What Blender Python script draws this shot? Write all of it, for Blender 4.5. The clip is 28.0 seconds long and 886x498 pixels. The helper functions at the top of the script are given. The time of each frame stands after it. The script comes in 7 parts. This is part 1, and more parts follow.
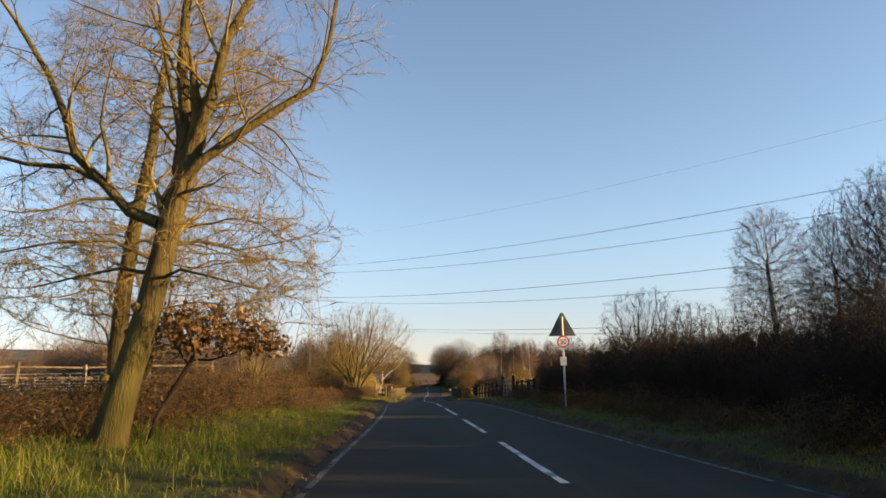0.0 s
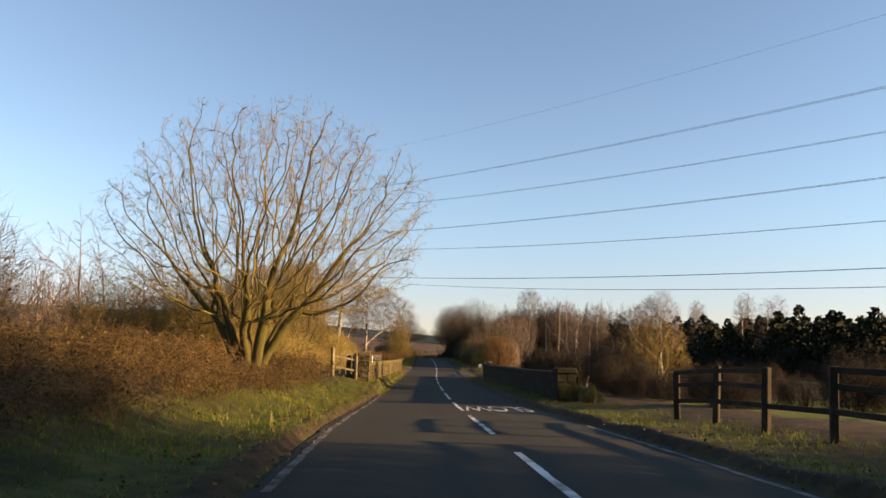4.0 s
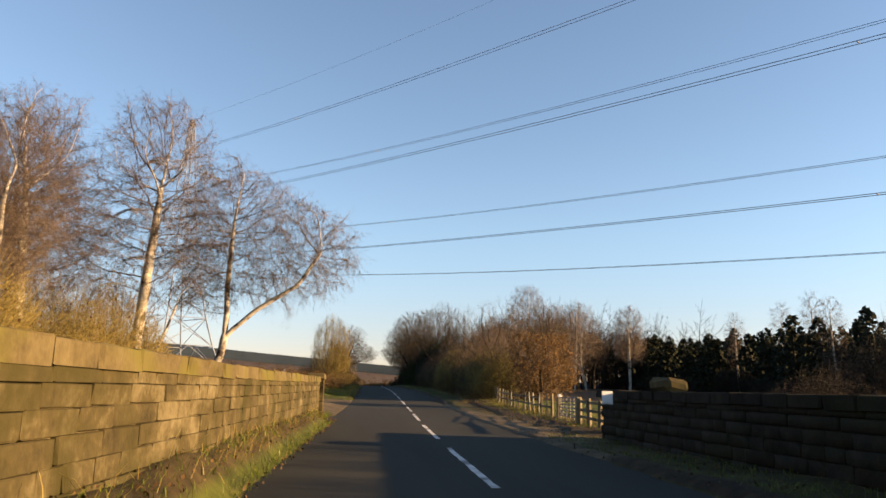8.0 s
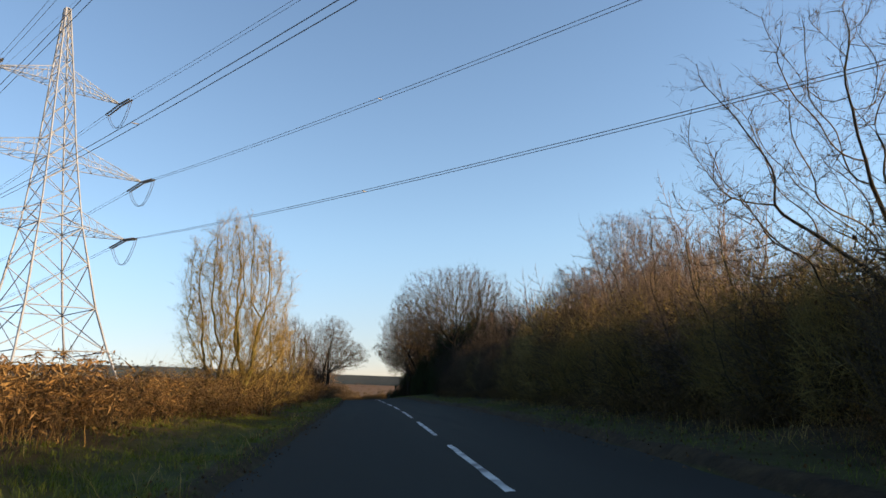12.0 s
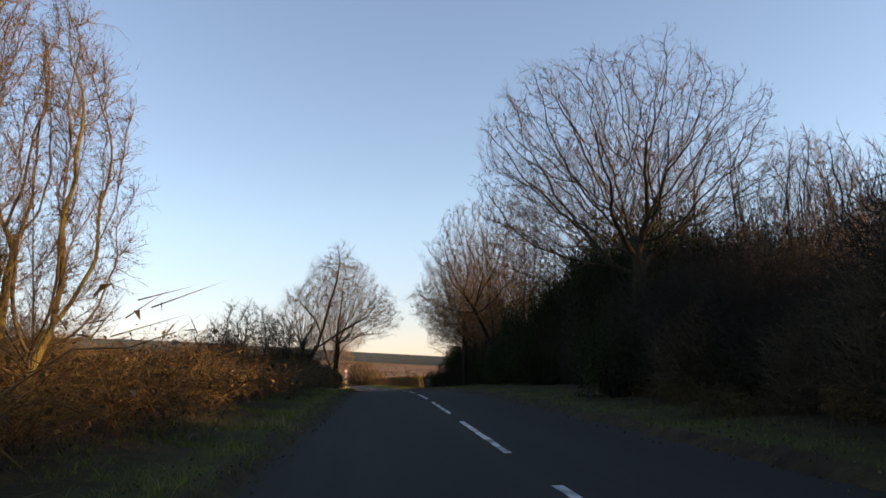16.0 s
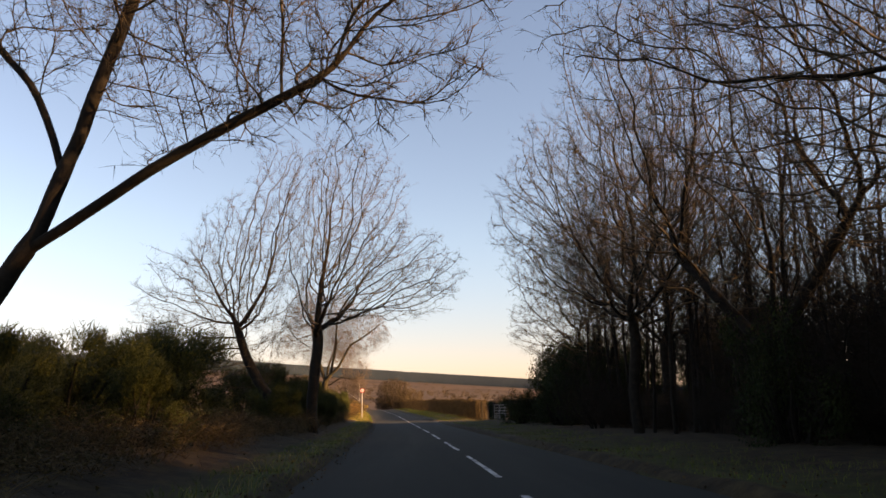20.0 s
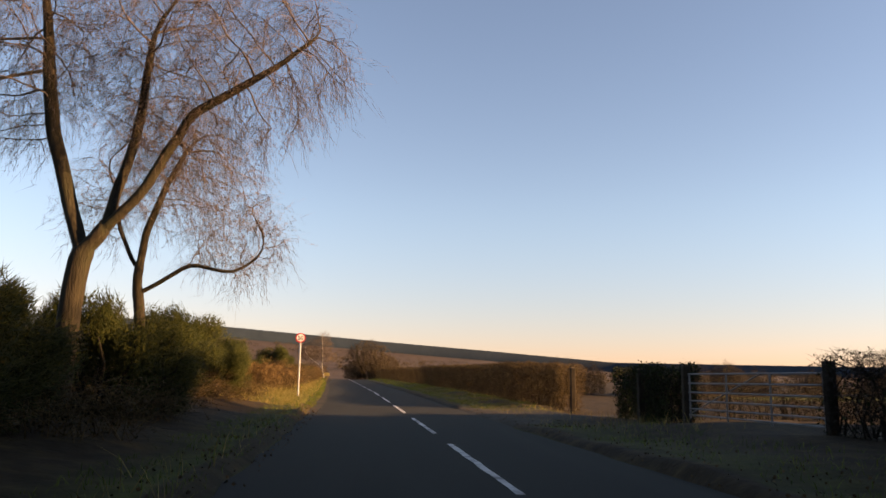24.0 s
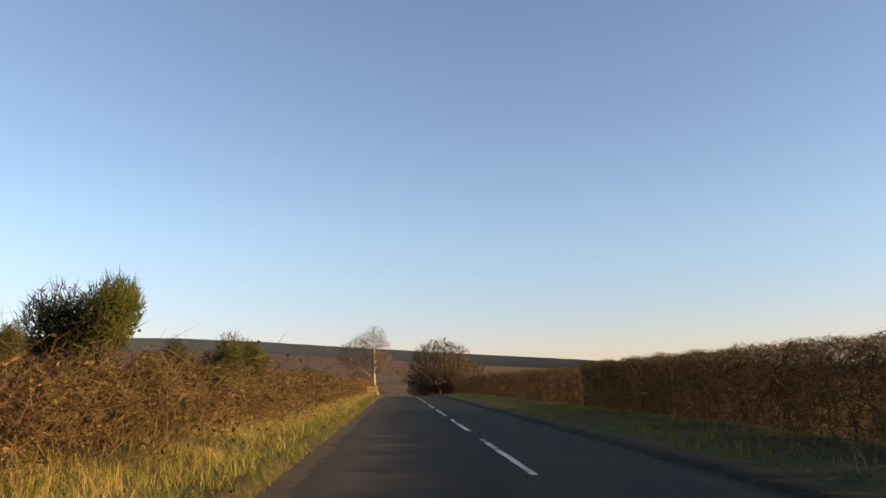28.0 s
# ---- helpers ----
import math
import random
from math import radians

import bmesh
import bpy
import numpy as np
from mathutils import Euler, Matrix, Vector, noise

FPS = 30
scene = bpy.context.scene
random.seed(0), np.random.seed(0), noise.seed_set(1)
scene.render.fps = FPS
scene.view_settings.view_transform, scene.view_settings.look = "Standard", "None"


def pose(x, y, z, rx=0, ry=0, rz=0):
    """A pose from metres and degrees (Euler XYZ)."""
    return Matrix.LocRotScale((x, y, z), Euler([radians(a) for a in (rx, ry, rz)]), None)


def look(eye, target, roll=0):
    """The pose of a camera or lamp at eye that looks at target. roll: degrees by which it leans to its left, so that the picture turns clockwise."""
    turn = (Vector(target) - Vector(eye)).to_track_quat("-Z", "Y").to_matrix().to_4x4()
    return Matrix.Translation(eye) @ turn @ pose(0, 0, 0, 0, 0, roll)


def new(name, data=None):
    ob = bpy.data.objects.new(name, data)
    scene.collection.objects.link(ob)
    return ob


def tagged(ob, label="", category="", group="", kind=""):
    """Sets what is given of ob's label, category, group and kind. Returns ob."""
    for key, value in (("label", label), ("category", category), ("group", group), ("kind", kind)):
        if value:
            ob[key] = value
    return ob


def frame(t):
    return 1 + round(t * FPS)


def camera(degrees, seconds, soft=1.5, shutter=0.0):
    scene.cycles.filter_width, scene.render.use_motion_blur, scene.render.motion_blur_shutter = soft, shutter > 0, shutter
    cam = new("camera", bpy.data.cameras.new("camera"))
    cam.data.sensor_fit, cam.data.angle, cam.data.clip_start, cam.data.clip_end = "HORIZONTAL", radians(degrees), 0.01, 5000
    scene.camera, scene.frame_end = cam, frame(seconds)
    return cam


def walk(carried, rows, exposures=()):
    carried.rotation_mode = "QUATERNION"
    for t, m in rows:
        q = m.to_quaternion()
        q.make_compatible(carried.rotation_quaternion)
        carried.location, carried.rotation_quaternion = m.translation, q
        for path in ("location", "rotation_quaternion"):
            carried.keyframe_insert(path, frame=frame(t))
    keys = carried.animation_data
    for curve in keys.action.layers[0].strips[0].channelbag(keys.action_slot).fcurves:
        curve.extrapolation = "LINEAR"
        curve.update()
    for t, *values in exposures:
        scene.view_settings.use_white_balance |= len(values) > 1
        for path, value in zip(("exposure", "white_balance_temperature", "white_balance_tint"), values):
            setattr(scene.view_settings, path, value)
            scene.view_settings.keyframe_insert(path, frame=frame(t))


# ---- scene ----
cam = camera(62.15, 28.0, 1.6)
PATH = [
    (0.00, (-1.822, -0.010, 1.212), (-1.346, 9.794, 3.123), -0.99),
    (0.50, (-1.778, 6.142, 1.298), (-1.347, 15.878, 3.538), 1.82),
    (1.00, (-1.763, 12.321, 1.381), (-1.297, 22.044, 3.670), 1.92),
    (1.50, (-1.759, 18.515, 1.467), (-1.320, 28.228, 3.802), 1.83),
    (2.00, (-1.751, 24.646, 1.565), (-1.383, 34.388, 3.793), 0.07),
    (2.50, (-1.804, 30.809, 1.677), (-1.572, 40.595, 3.721), -0.49),
    (4.50, (-2.016, 55.298, 1.729), (-1.490, 65.173, 3.214), 1.68),
    (5.00, (-2.049, 61.520, 1.671), (-1.481, 71.316, 3.598), 1.62),
    (5.50, (-2.021, 67.806, 1.583), (-1.407, 77.614, 3.433), 0.68),
    (6.00, (-1.970, 74.131, 1.489), (-1.231, 83.897, 3.507), -0.91),
    (6.50, (-1.896, 80.450, 1.434), (-1.090, 90.259, 3.204), -1.58),
    (7.00, (-1.792, 86.700, 1.435), (-0.773, 96.505, 3.115), -0.85),
    (7.50, (-1.651, 92.682, 1.467), (-0.697, 102.527, 2.942), -0.94),
    (8.00, (-1.440, 98.522, 1.509), (-0.290, 108.262, 3.459), 1.23),
    (8.50, (-1.192, 104.365, 1.551), (0.034, 114.022, 3.841), 1.75),
    (9.00, (-0.950, 109.865, 1.596), (0.199, 119.586, 3.642), 1.57),
    (9.50, (-0.741, 115.427, 1.652), (0.091, 125.231, 3.440), 1.38),
    (10.00, (-0.565, 121.292, 1.721), (0.387, 131.054, 3.669), 0.82),
    (10.50, (-0.356, 127.296, 1.800), (0.534, 137.145, 3.280), 1.46),
    (11.00, (-0.095, 133.268, 1.890), (0.707, 143.034, 3.883), 0.57),
    (11.50, (0.155, 139.098, 2.000), (1.206, 148.873, 3.827), -2.36),
    (12.00, (0.334, 144.835, 2.137), (1.639, 154.535, 4.188), -2.08),
    (12.50, (0.463, 150.510, 2.298), (1.680, 160.195, 4.471), -0.93),
    (13.00, (0.592, 156.259, 2.469), (1.681, 166.024, 4.330), 0.56),
    (13.50, (0.695, 161.642, 2.621), (1.714, 171.406, 4.525), -0.55),
    (15.50, (1.029, 182.172, 3.166), (2.044, 191.911, 5.196), -1.05),
    (16.00, (1.088, 187.312, 3.273), (2.020, 197.105, 5.070), -1.14),
    (16.50, (1.142, 192.490, 3.374), (1.978, 202.274, 5.260), -0.27),
    (17.00, (1.206, 197.722, 3.478), (2.046, 207.502, 5.385), -0.06),
    (17.50, (1.307, 202.988, 3.595), (2.233, 212.815, 5.198), -0.85),
    (18.00, (1.413, 208.321, 3.731), (2.427, 218.115, 5.474), -1.40),
    (18.50, (1.483, 213.851, 3.867), (2.412, 223.657, 5.591), -1.52),
    (19.00, (1.537, 219.382, 3.970), (2.375, 229.169, 5.846), -1.46),
    (19.50, (1.549, 224.736, 4.021), (2.174, 234.545, 5.860), -0.99),
    (20.00, (1.523, 229.931, 4.039), (1.969, 239.705, 6.103), -0.74),
    (20.50, (1.475, 235.149, 4.035), (1.854, 245.000, 5.715), -2.02),
    (21.00, (1.393, 240.355, 4.020), (1.811, 250.189, 5.783), -0.71),
    (21.50, (1.277, 245.475, 3.986), (1.696, 255.362, 5.425), 0.53),
    (23.50, (0.738, 265.771, 3.800), (1.410, 275.593, 5.553), -0.01),
    (24.00, (0.650, 270.907, 3.768), (1.395, 280.732, 5.475), 0.96),
    (24.50, (0.562, 276.123, 3.740), (1.448, 285.914, 5.568), -1.24),
    (25.00, (0.400, 281.440, 3.719), (1.458, 291.215, 5.547), -0.14),
    (25.50, (0.192, 286.904, 3.703), (1.412, 296.697, 5.316), -0.50),
    (26.00, (-0.050, 292.493, 3.693), (0.957, 302.311, 5.305), -0.25),
    (26.50, (-0.344, 298.059, 3.697), (0.325, 307.924, 5.195), -0.49),
    (27.00, (-0.662, 303.499, 3.717), (-0.316, 313.394, 5.119), -0.36),
    (27.50, (-0.980, 308.856, 3.756), (-1.269, 318.698, 5.501), 0.24),
    (28.00, (-1.290, 314.178, 3.802), (-1.361, 324.004, 5.659), -1.00),
]
LIGHTING = [(0.0, 1.82, 8800, 18), (2.0, 1.66, 8200, 14), (5.0, 1.84, 9000, 20), (8.0, 1.84, 8600, 17), (12.0, 1.84, 8100, 14), (13.5, 1.88, 8500, 16), (16.5, 2.04, 9900, 24), (21.0, 2.02, 11000, 29), (24.0, 1.78, 10000, 27), (28.0, 1.62, 8700, 20)]
walk(cam, [(t, look(e, a, r)) for t, e, a, r in PATH], LIGHTING)

# ---- light ----
SUN_EL, SUN_AZ = 12.0, 104.0          # degrees; azimuth clockwise from +y
world = bpy.data.worlds.new("world")
scene.world = world
world.use_nodes = True
wn = world.node_tree
sky = wn.nodes.new("ShaderNodeTexSky")
sky.sky_type, sky.sun_disc = "NISHITA", False
sky.sun_elevation, sky.sun_rotation = radians(SUN_EL), radians(SUN_AZ)
sky.air_density, sky.dust_density, sky.ozone_density = 0.95, 0.14, 3.5
# dusty winter haze lies low round the whole horizon
wz = wn.nodes.new("ShaderNodeSeparateXYZ")
wn.links.new(wn.nodes.new("ShaderNodeTexCoord").outputs["Generated"], wz.inputs[0])
wr = wn.nodes.new("ShaderNodeMapRange")
wr.interpolation_type = "SMOOTHSTEP"
wr.inputs["From Min"].default_value, wr.inputs["From Max"].default_value = -0.04, 0.24
wr.inputs["To Min"].default_value, wr.inputs["To Max"].default_value = 1.0, 0.0
wn.links.new(wz.outputs["Z"], wr.inputs["Value"])
haze = wn.nodes.new("ShaderNodeMix")
haze.data_type, haze.blend_type = "RGBA", "MULTIPLY"
haze.inputs[7].default_value = (0.74, 0.565, 0.66, 1)
wn.links.new(wr.outputs[0], haze.inputs[0])
wn.links.new(sky.outputs[0], haze.inputs[6])
wn.links.new(haze.outputs[2], wn.nodes["Background"].inputs[0])
wn.nodes["Background"].inputs[1].default_value = 0.09
sun = new("sun", bpy.data.lights.new("sun", "SUN"))
sun.data.energy, sun.data.angle, sun.data.color = 5.0, radians(0.6), (1.0, 0.73, 0.43)
SUN_DIR = Vector((math.sin(radians(SUN_AZ)) * math.cos(radians(SUN_EL)), math.cos(radians(SUN_AZ)) * math.cos(radians(SUN_EL)), math.sin(radians(SUN_EL))))
sun.matrix_world = look((0, 0, 0), -SUN_DIR)
scene.view_settings.exposure = 0.75

# ---- materials ----
def mat(name, dark, mid, light, scale=3.0, rough=0.85, bump=0.3, bscale=30.0, island=0.0, obrand=0.0, metal=0.0, world_space=False, stain=None, stain_scale=0.4, thin=0.0, spec=0.14, stretch=1.0, ridged=False):
    """A surface with fine grain and broad variation between three tones, relief, and optional stains."""
    m = bpy.data.materials.new(name)
    m.use_nodes = True
    nt = m.node_tree
    n, l = nt.nodes, nt.links
    p = n["Principled BSDF"]
    p.inputs["Roughness"].default_value, p.inputs["Metallic"].default_value = rough, metal
    p.inputs["Specular IOR Level"].default_value = spec
    if world_space:
        co = n.new("ShaderNodeNewGeometry").outputs["Position"]
    else:
        co = n.new("ShaderNodeTexCoord").outputs["Object"]
    fine = co
    if stretch != 1.0 or ridged:
        mp = n.new("ShaderNodeMapping")
        mp.inputs["Scale"].default_value = (1.0, stretch, 0.13 if ridged else 1.0)
        l.new(co, mp.inputs["Vector"])
        co = mp.outputs[0]
        if ridged:
            fine = co
    a = n.new("ShaderNodeTexNoise")
    a.inputs["Scale"].default_value, a.inputs["Detail"].default_value, a.inputs["Roughness"].default_value = scale, 6.0, 0.65
    b = n.new("ShaderNodeTexNoise")
    b.inputs["Scale"].default_value, b.inputs["Detail"].default_value, b.inputs["Roughness"].default_value = bscale, 4.0, 0.6
    l.new(co, a.inputs["Vector"])
    l.new(fine, b.inputs["Vector"])
    mix = n.new("ShaderNodeMath")
    mix.operation = "MULTIPLY_ADD"
    l.new(b.outputs[0], mix.inputs[0])
    mix.inputs[1].default_value = 0.45
    l.new(a.outputs[0], mix.inputs[2])
    last = mix.outputs[0]
    for amount, kind in ((island, "island"), (obrand, "object")):
        if amount:
            r = n.new("ShaderNodeNewGeometry").outputs["Random Per Island"] if kind == "island" else n.new("ShaderNodeObjectInfo").outputs["Random"]
            k = n.new("ShaderNodeMath")
            k.operation = "MULTIPLY_ADD"
            l.new(r, k.inputs[0])
            k.inputs[1].default_value = amount
            l.new(last, k.inputs[2])
            k2 = n.new("ShaderNodeMath")
            k2.operation = "SUBTRACT"
            l.new(k.outputs[0], k2.inputs[0])
            k2.inputs[1].default_value = amount * 0.5
            last = k2.outputs[0]
    ramp = n.new("ShaderNodeValToRGB")
    e = ramp.color_ramp.elements
    e[0].position, e[0].color = 0.42, (*dark, 1)
    e[1].position, e[1].color = 1.05, (*light, 1)
    e[1].position = 1.0
    x = e.new(0.72)
    x.color = (*mid, 1)
    l.new(last, ramp.inputs[0])
    out = ramp.outputs[0]
    if stain:
        s = n.new("ShaderNodeTexNoise")
        s.inputs["Scale"].default_value, s.inputs["Detail"].default_value = stain_scale, 5.0
        l.new(co, s.inputs["Vector"])
        sr = n.new("ShaderNodeMapRange")
        sr.inputs["From Min"].default_value, sr.inputs["From Max"].default_value = 0.48, 0.62
        l.new(s.outputs[0], sr.inputs["Value"])
        mx = n.new("ShaderNodeMix")
        mx.data_type = "RGBA"
        l.new(sr.outputs[0], mx.inputs[0])
        l.new(out, mx.inputs[6])
        mx.inputs[7].default_value = (*stain, 1)
        out = mx.outputs[2]
    l.new(out, p.inputs["Base Color"])
    if bump:
        bm_ = n.new("ShaderNodeBump")
        bm_.inputs["Strength"].default_value, bm_.inputs["Distance"].default_value = bump, 0.06 if ridged else 0.02
        l.new(mix.outputs[0], bm_.inputs["Height"])
        l.new(bm_.outputs[0], p.inputs["Normal"])
    if thin:
        t = n.new("ShaderNodeBsdfTranslucent")
        l.new(out, t.inputs["Color"])
        ms = n.new("ShaderNodeMixShader")
        ms.inputs[0].default_value = thin
        l.new(p.outputs[0], ms.inputs[1])
        l.new(t.outputs[0], ms.inputs[2])
        l.new(ms.outputs[0], n["Material Output"].inputs[0])
    return m

M = {
    "asphalt": mat("asphalt", (0.0193, 0.0200, 0.0172), (0.0286, 0.0294, 0.0251), (0.0419, 0.0422, 0.0353), 1.0, 0.92, 0.07, 70, world_space=True, stain=(0.0244, 0.0251, 0.0217), stain_scale=0.5, spec=0.1, stretch=0.06),
    "paint": mat("road_paint", (.25, .25, .24), (.5, .5, .48), (.68, .68, .65), 1.3, 0.7, 0.2, 40, world_space=True, stain=(.16, .16, .16), stain_scale=1.6),
    "worn_paint": mat("worn_road_paint", (.040, .040, .037), (.105, .105, .098), (.270, .265, .250), 3.0, 0.8, 0.2, 46, world_space=True, stain=(.034, .034, .031), stain_scale=2.4),
    "bark_gold": mat("lichened_bark", (0.0247, 0.0195, 0.0102), (0.0706, 0.0553, 0.0229), (0.1266, 0.0986, 0.0357), 11, 0.92, 1.0, 34, stain=(0.0774, 0.0706, 0.0213), stain_scale=2.0, ridged=True),
    "bark": mat("grey_brown_bark", (.014, .011, .008), (.033, .026, .017), (.058, .046, .030), 11, 0.92, 0.9, 34, stain=(.035, .035, .019), stain_scale=1.5, ridged=True),
    # Bark darkened so that its tones carry the shade inside wood and hedge.
    "bark_dark": mat("shade_dark_bark", (.007, .006, .005), (.016, .013, .010), (.028, .023, .018), 5, 0.92, 0.8, 26),
    "birch": mat("white_birch_bark", (.128, .109, .083), (.352, .320, .269), (.480, .454, .403), 4, 0.75, 0.6, 14, stain=(.045, .035, .029), stain_scale=3.0),
    "twig": mat("brown_twigs", (.024, .018, .012), (.050, .037, .023), (.088, .066, .038), 1.2, 0.85, 0.0, 9, island=0.3),
    "twig_gold": mat("ochre_twigs", (0.0650, 0.0475, 0.0163), (0.1313, 0.1000, 0.0325), (0.2063, 0.1625, 0.0575), 1.2, 0.85, 0.0, 9, island=0.3),
    "twig_red": mat("purplish_birch_twigs", (.052, .038, .033), (.098, .074, .060), (.150, .118, .092), 1.2, 0.8, 0.0, 9, island=0.3),
    # Twig tones taken near black to hold the same shade.
    "twig_dark": mat("shade_dark_twigs", (.009, .007, .006), (.018, .014, .010), (.030, .023, .018), 1.2, 0.85, 0.0, 9, island=0.3),
    "hedge_twig": mat("hedge_twigs", (0.0255, 0.0170, 0.0085), (0.0612, 0.0416, 0.0195), (0.1062, 0.0748, 0.0340), 1.2, 0.85, 0.0, 9, island=0.4),
    "bramble": mat("dead_bramble_stems", (0.0273, 0.0158, 0.0079), (0.0722, 0.0458, 0.0202), (0.1373, 0.0933, 0.0414), 1.0, 0.85, 0.0, 8, island=0.4),
    "bracken": mat("rusty_bracken", (.070, .040, .015), (.142, .082, .033), (.215, .140, .062), 1.0, 0.85, 0.0, 8, island=0.45, thin=0.2),
    "straw": mat("straw_grass", (0.1463, 0.1069, 0.0338), (0.2812, 0.2138, 0.0742), (0.3937, 0.3206, 0.1350), 0.8, 0.8, 0.0, 6, island=0.4, thin=0.25),
    "grass": mat("verge_grass", (0.0365, 0.0632, 0.0097), (0.0911, 0.1276, 0.0194), (0.1762, 0.1883, 0.0389), 0.5, 0.7, 0.0, 5, island=0.4, world_space=True, thin=0.25),
    "copper": mat("copper_leaves", (0.0910, 0.0468, 0.0195), (0.1755, 0.0988, 0.0390), (0.2795, 0.1820, 0.0806), 1.0, 0.75, 0.0, 7, island=0.5, thin=0.25),
    "evergreen": mat("gorse_green", (0.0121, 0.0175, 0.0040), (0.0284, 0.0351, 0.0081), (0.0567, 0.0567, 0.0135), 1.2, 0.75, 0.0, 9, island=0.4, thin=0.1),
    "ivy": mat("ivy_leaves", (0.0050, 0.0118, 0.0034), (0.0151, 0.0235, 0.0067), (0.0302, 0.0437, 0.0118), 1.2, 0.8, 0.0, 9, island=0.4, spec=0.15),
    "bramble_leaf": mat("bramble_leaves", (.015, .016, .006), (.048, .034, .012), (.102, .071, .027), 1.2, 0.6, 0.0, 9, island=0.5, thin=0.15),
    "pine": mat("pine_needles", (.004, .006, .003), (.010, .014, .006), (.018, .023, .010), 1.0, 0.8, 0.0, 9, island=0.3),
    "stone": mat("gritstone", (0.0209, 0.0167, 0.0077), (0.0557, 0.0439, 0.0195), (0.1323, 0.1114, 0.0641), 2.2, 0.92, 1.0, 14, obrand=0.16, world_space=True, stain=(0.0320, 0.0278, 0.0090), stain_scale=0.9),
    # Darker copy of the gritstone; the field-side parapet's shade is in its tones.
    "stone_shade": mat("shade_dark_gritstone", (0.0080, 0.0072, 0.0048), (0.0168, 0.0144, 0.0096), (0.0320, 0.0272, 0.0176), 3.0, 0.9, 0.9, 22, obrand=0.28, world_space=True, stain=(0.0176, 0.0208, 0.0080), stain_scale=0.55),
    # Dull steel, its tones also lowered for the shade on the farm gate.
    "gate_steel": mat("dull_shade_galvanised_steel", (0.0900, 0.0930, 0.0975), (0.1500, 0.1530, 0.1575), (0.2250, 0.2250, 0.2250), 3, 0.6, 0.1, 30, metal=0.4),
    "coping": mat("coping_stone", (.037, .028, .014), (.079, .062, .030), (.123, .099, .052), 2.0, 0.92, 0.9, 18, obrand=0.2, world_space=True, stain=(.084, .075, .021), stain_scale=0.8),
    "mortar": mat("mortar", (.045, .036, .019), (.080, .064, .034), (.130, .107, .062), 4, 0.95, 0.6, 40, world_space=True),
    "timber": mat("weathered_timber", (.085, .070, .045), (.150, .128, .085), (.230, .200, .140), 2.5, 0.85, 0.5, 40, obrand=0.2, stain=(.060, .050, .034), stain_scale=1.6),
    "timber_pale": mat("sun_bleached_timber", (.150, .128, .085), (.250, .222, .160), (.360, .325, .250), 2.5, 0.85, 0.5, 40, obrand=0.2),
    # Near-black timber copy; shade on the right-hand fences is in its colour.
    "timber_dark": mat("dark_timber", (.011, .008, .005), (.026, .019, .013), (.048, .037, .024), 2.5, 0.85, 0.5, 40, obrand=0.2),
    "steel": mat("galvanised_steel", (.22, .23, .24), (.38, .39, .4), (.52, .53, .53), 3, 0.5, 0.1, 30, metal=0.6),
    "lattice": mat("pylon_steel", (0.0936, 0.1152, 0.1512), (0.1584, 0.1872, 0.2376), (0.2376, 0.2664, 0.3240), 0.6, 0.6, 0.1, 12, metal=0.3),
    "cable": mat("aluminium_conductor", (.05, .05, .055), (.08, .08, .085), (.12, .12, .12), 2, 0.5, 0.0, 12, metal=0.5),
    "ceramic": mat("insulator", (.1, .1, .1), (.2, .2, .2), (.3, .3, .3), 3, 0.3, 0.0, 12),
    "signback": mat("grey_green_sign_back", (0.0825, 0.1032, 0.0949), (0.1237, 0.1485, 0.1362), (0.1650, 0.1898, 0.1774), 2, 0.6, 0.05, 12, metal=0.2),
    "red": mat("sign_red", (.3, .015, .02), (.42, .025, .03), (.5, .04, .04), 3, 0.45, 0.0, 20),
    "white": mat("sign_white", (.62, .62, .6), (.72, .72, .7), (.8, .8, .78), 3, 0.5, 0.0, 20, stain=(.5, .5, .46), stain_scale=2.0),
    "black": mat("sign_black", (.012, .012, .012), (.02, .02, .02), (.03, .03, .03), 3, 0.5, 0.0, 20),
    # Gravel tones lowered: the entrance's shade is put into the colour.
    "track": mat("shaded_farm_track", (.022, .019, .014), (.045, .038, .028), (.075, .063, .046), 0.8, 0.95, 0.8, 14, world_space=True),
    "water": mat("puddle", (.05, .045, .04), (.06, .055, .05), (.07, .065, .06), 1, 0.06, 0.0, 5, spec=0.6),
    "leaf": mat("fallen_leaves", (.038, .021, .010), (.083, .047, .021), (.133, .086, .042), 1, 0.85, 0.0, 8, island=0.5),
    # Conifer tones shifted to blue: the distance haze is in the colour.
    "hazed_far_tree": mat("haze_blue_wood", (.017, .027, .038), (.023, .035, .048), (.030, .044, .058), 0.02, 0.95, 0.0, 0.3),
}

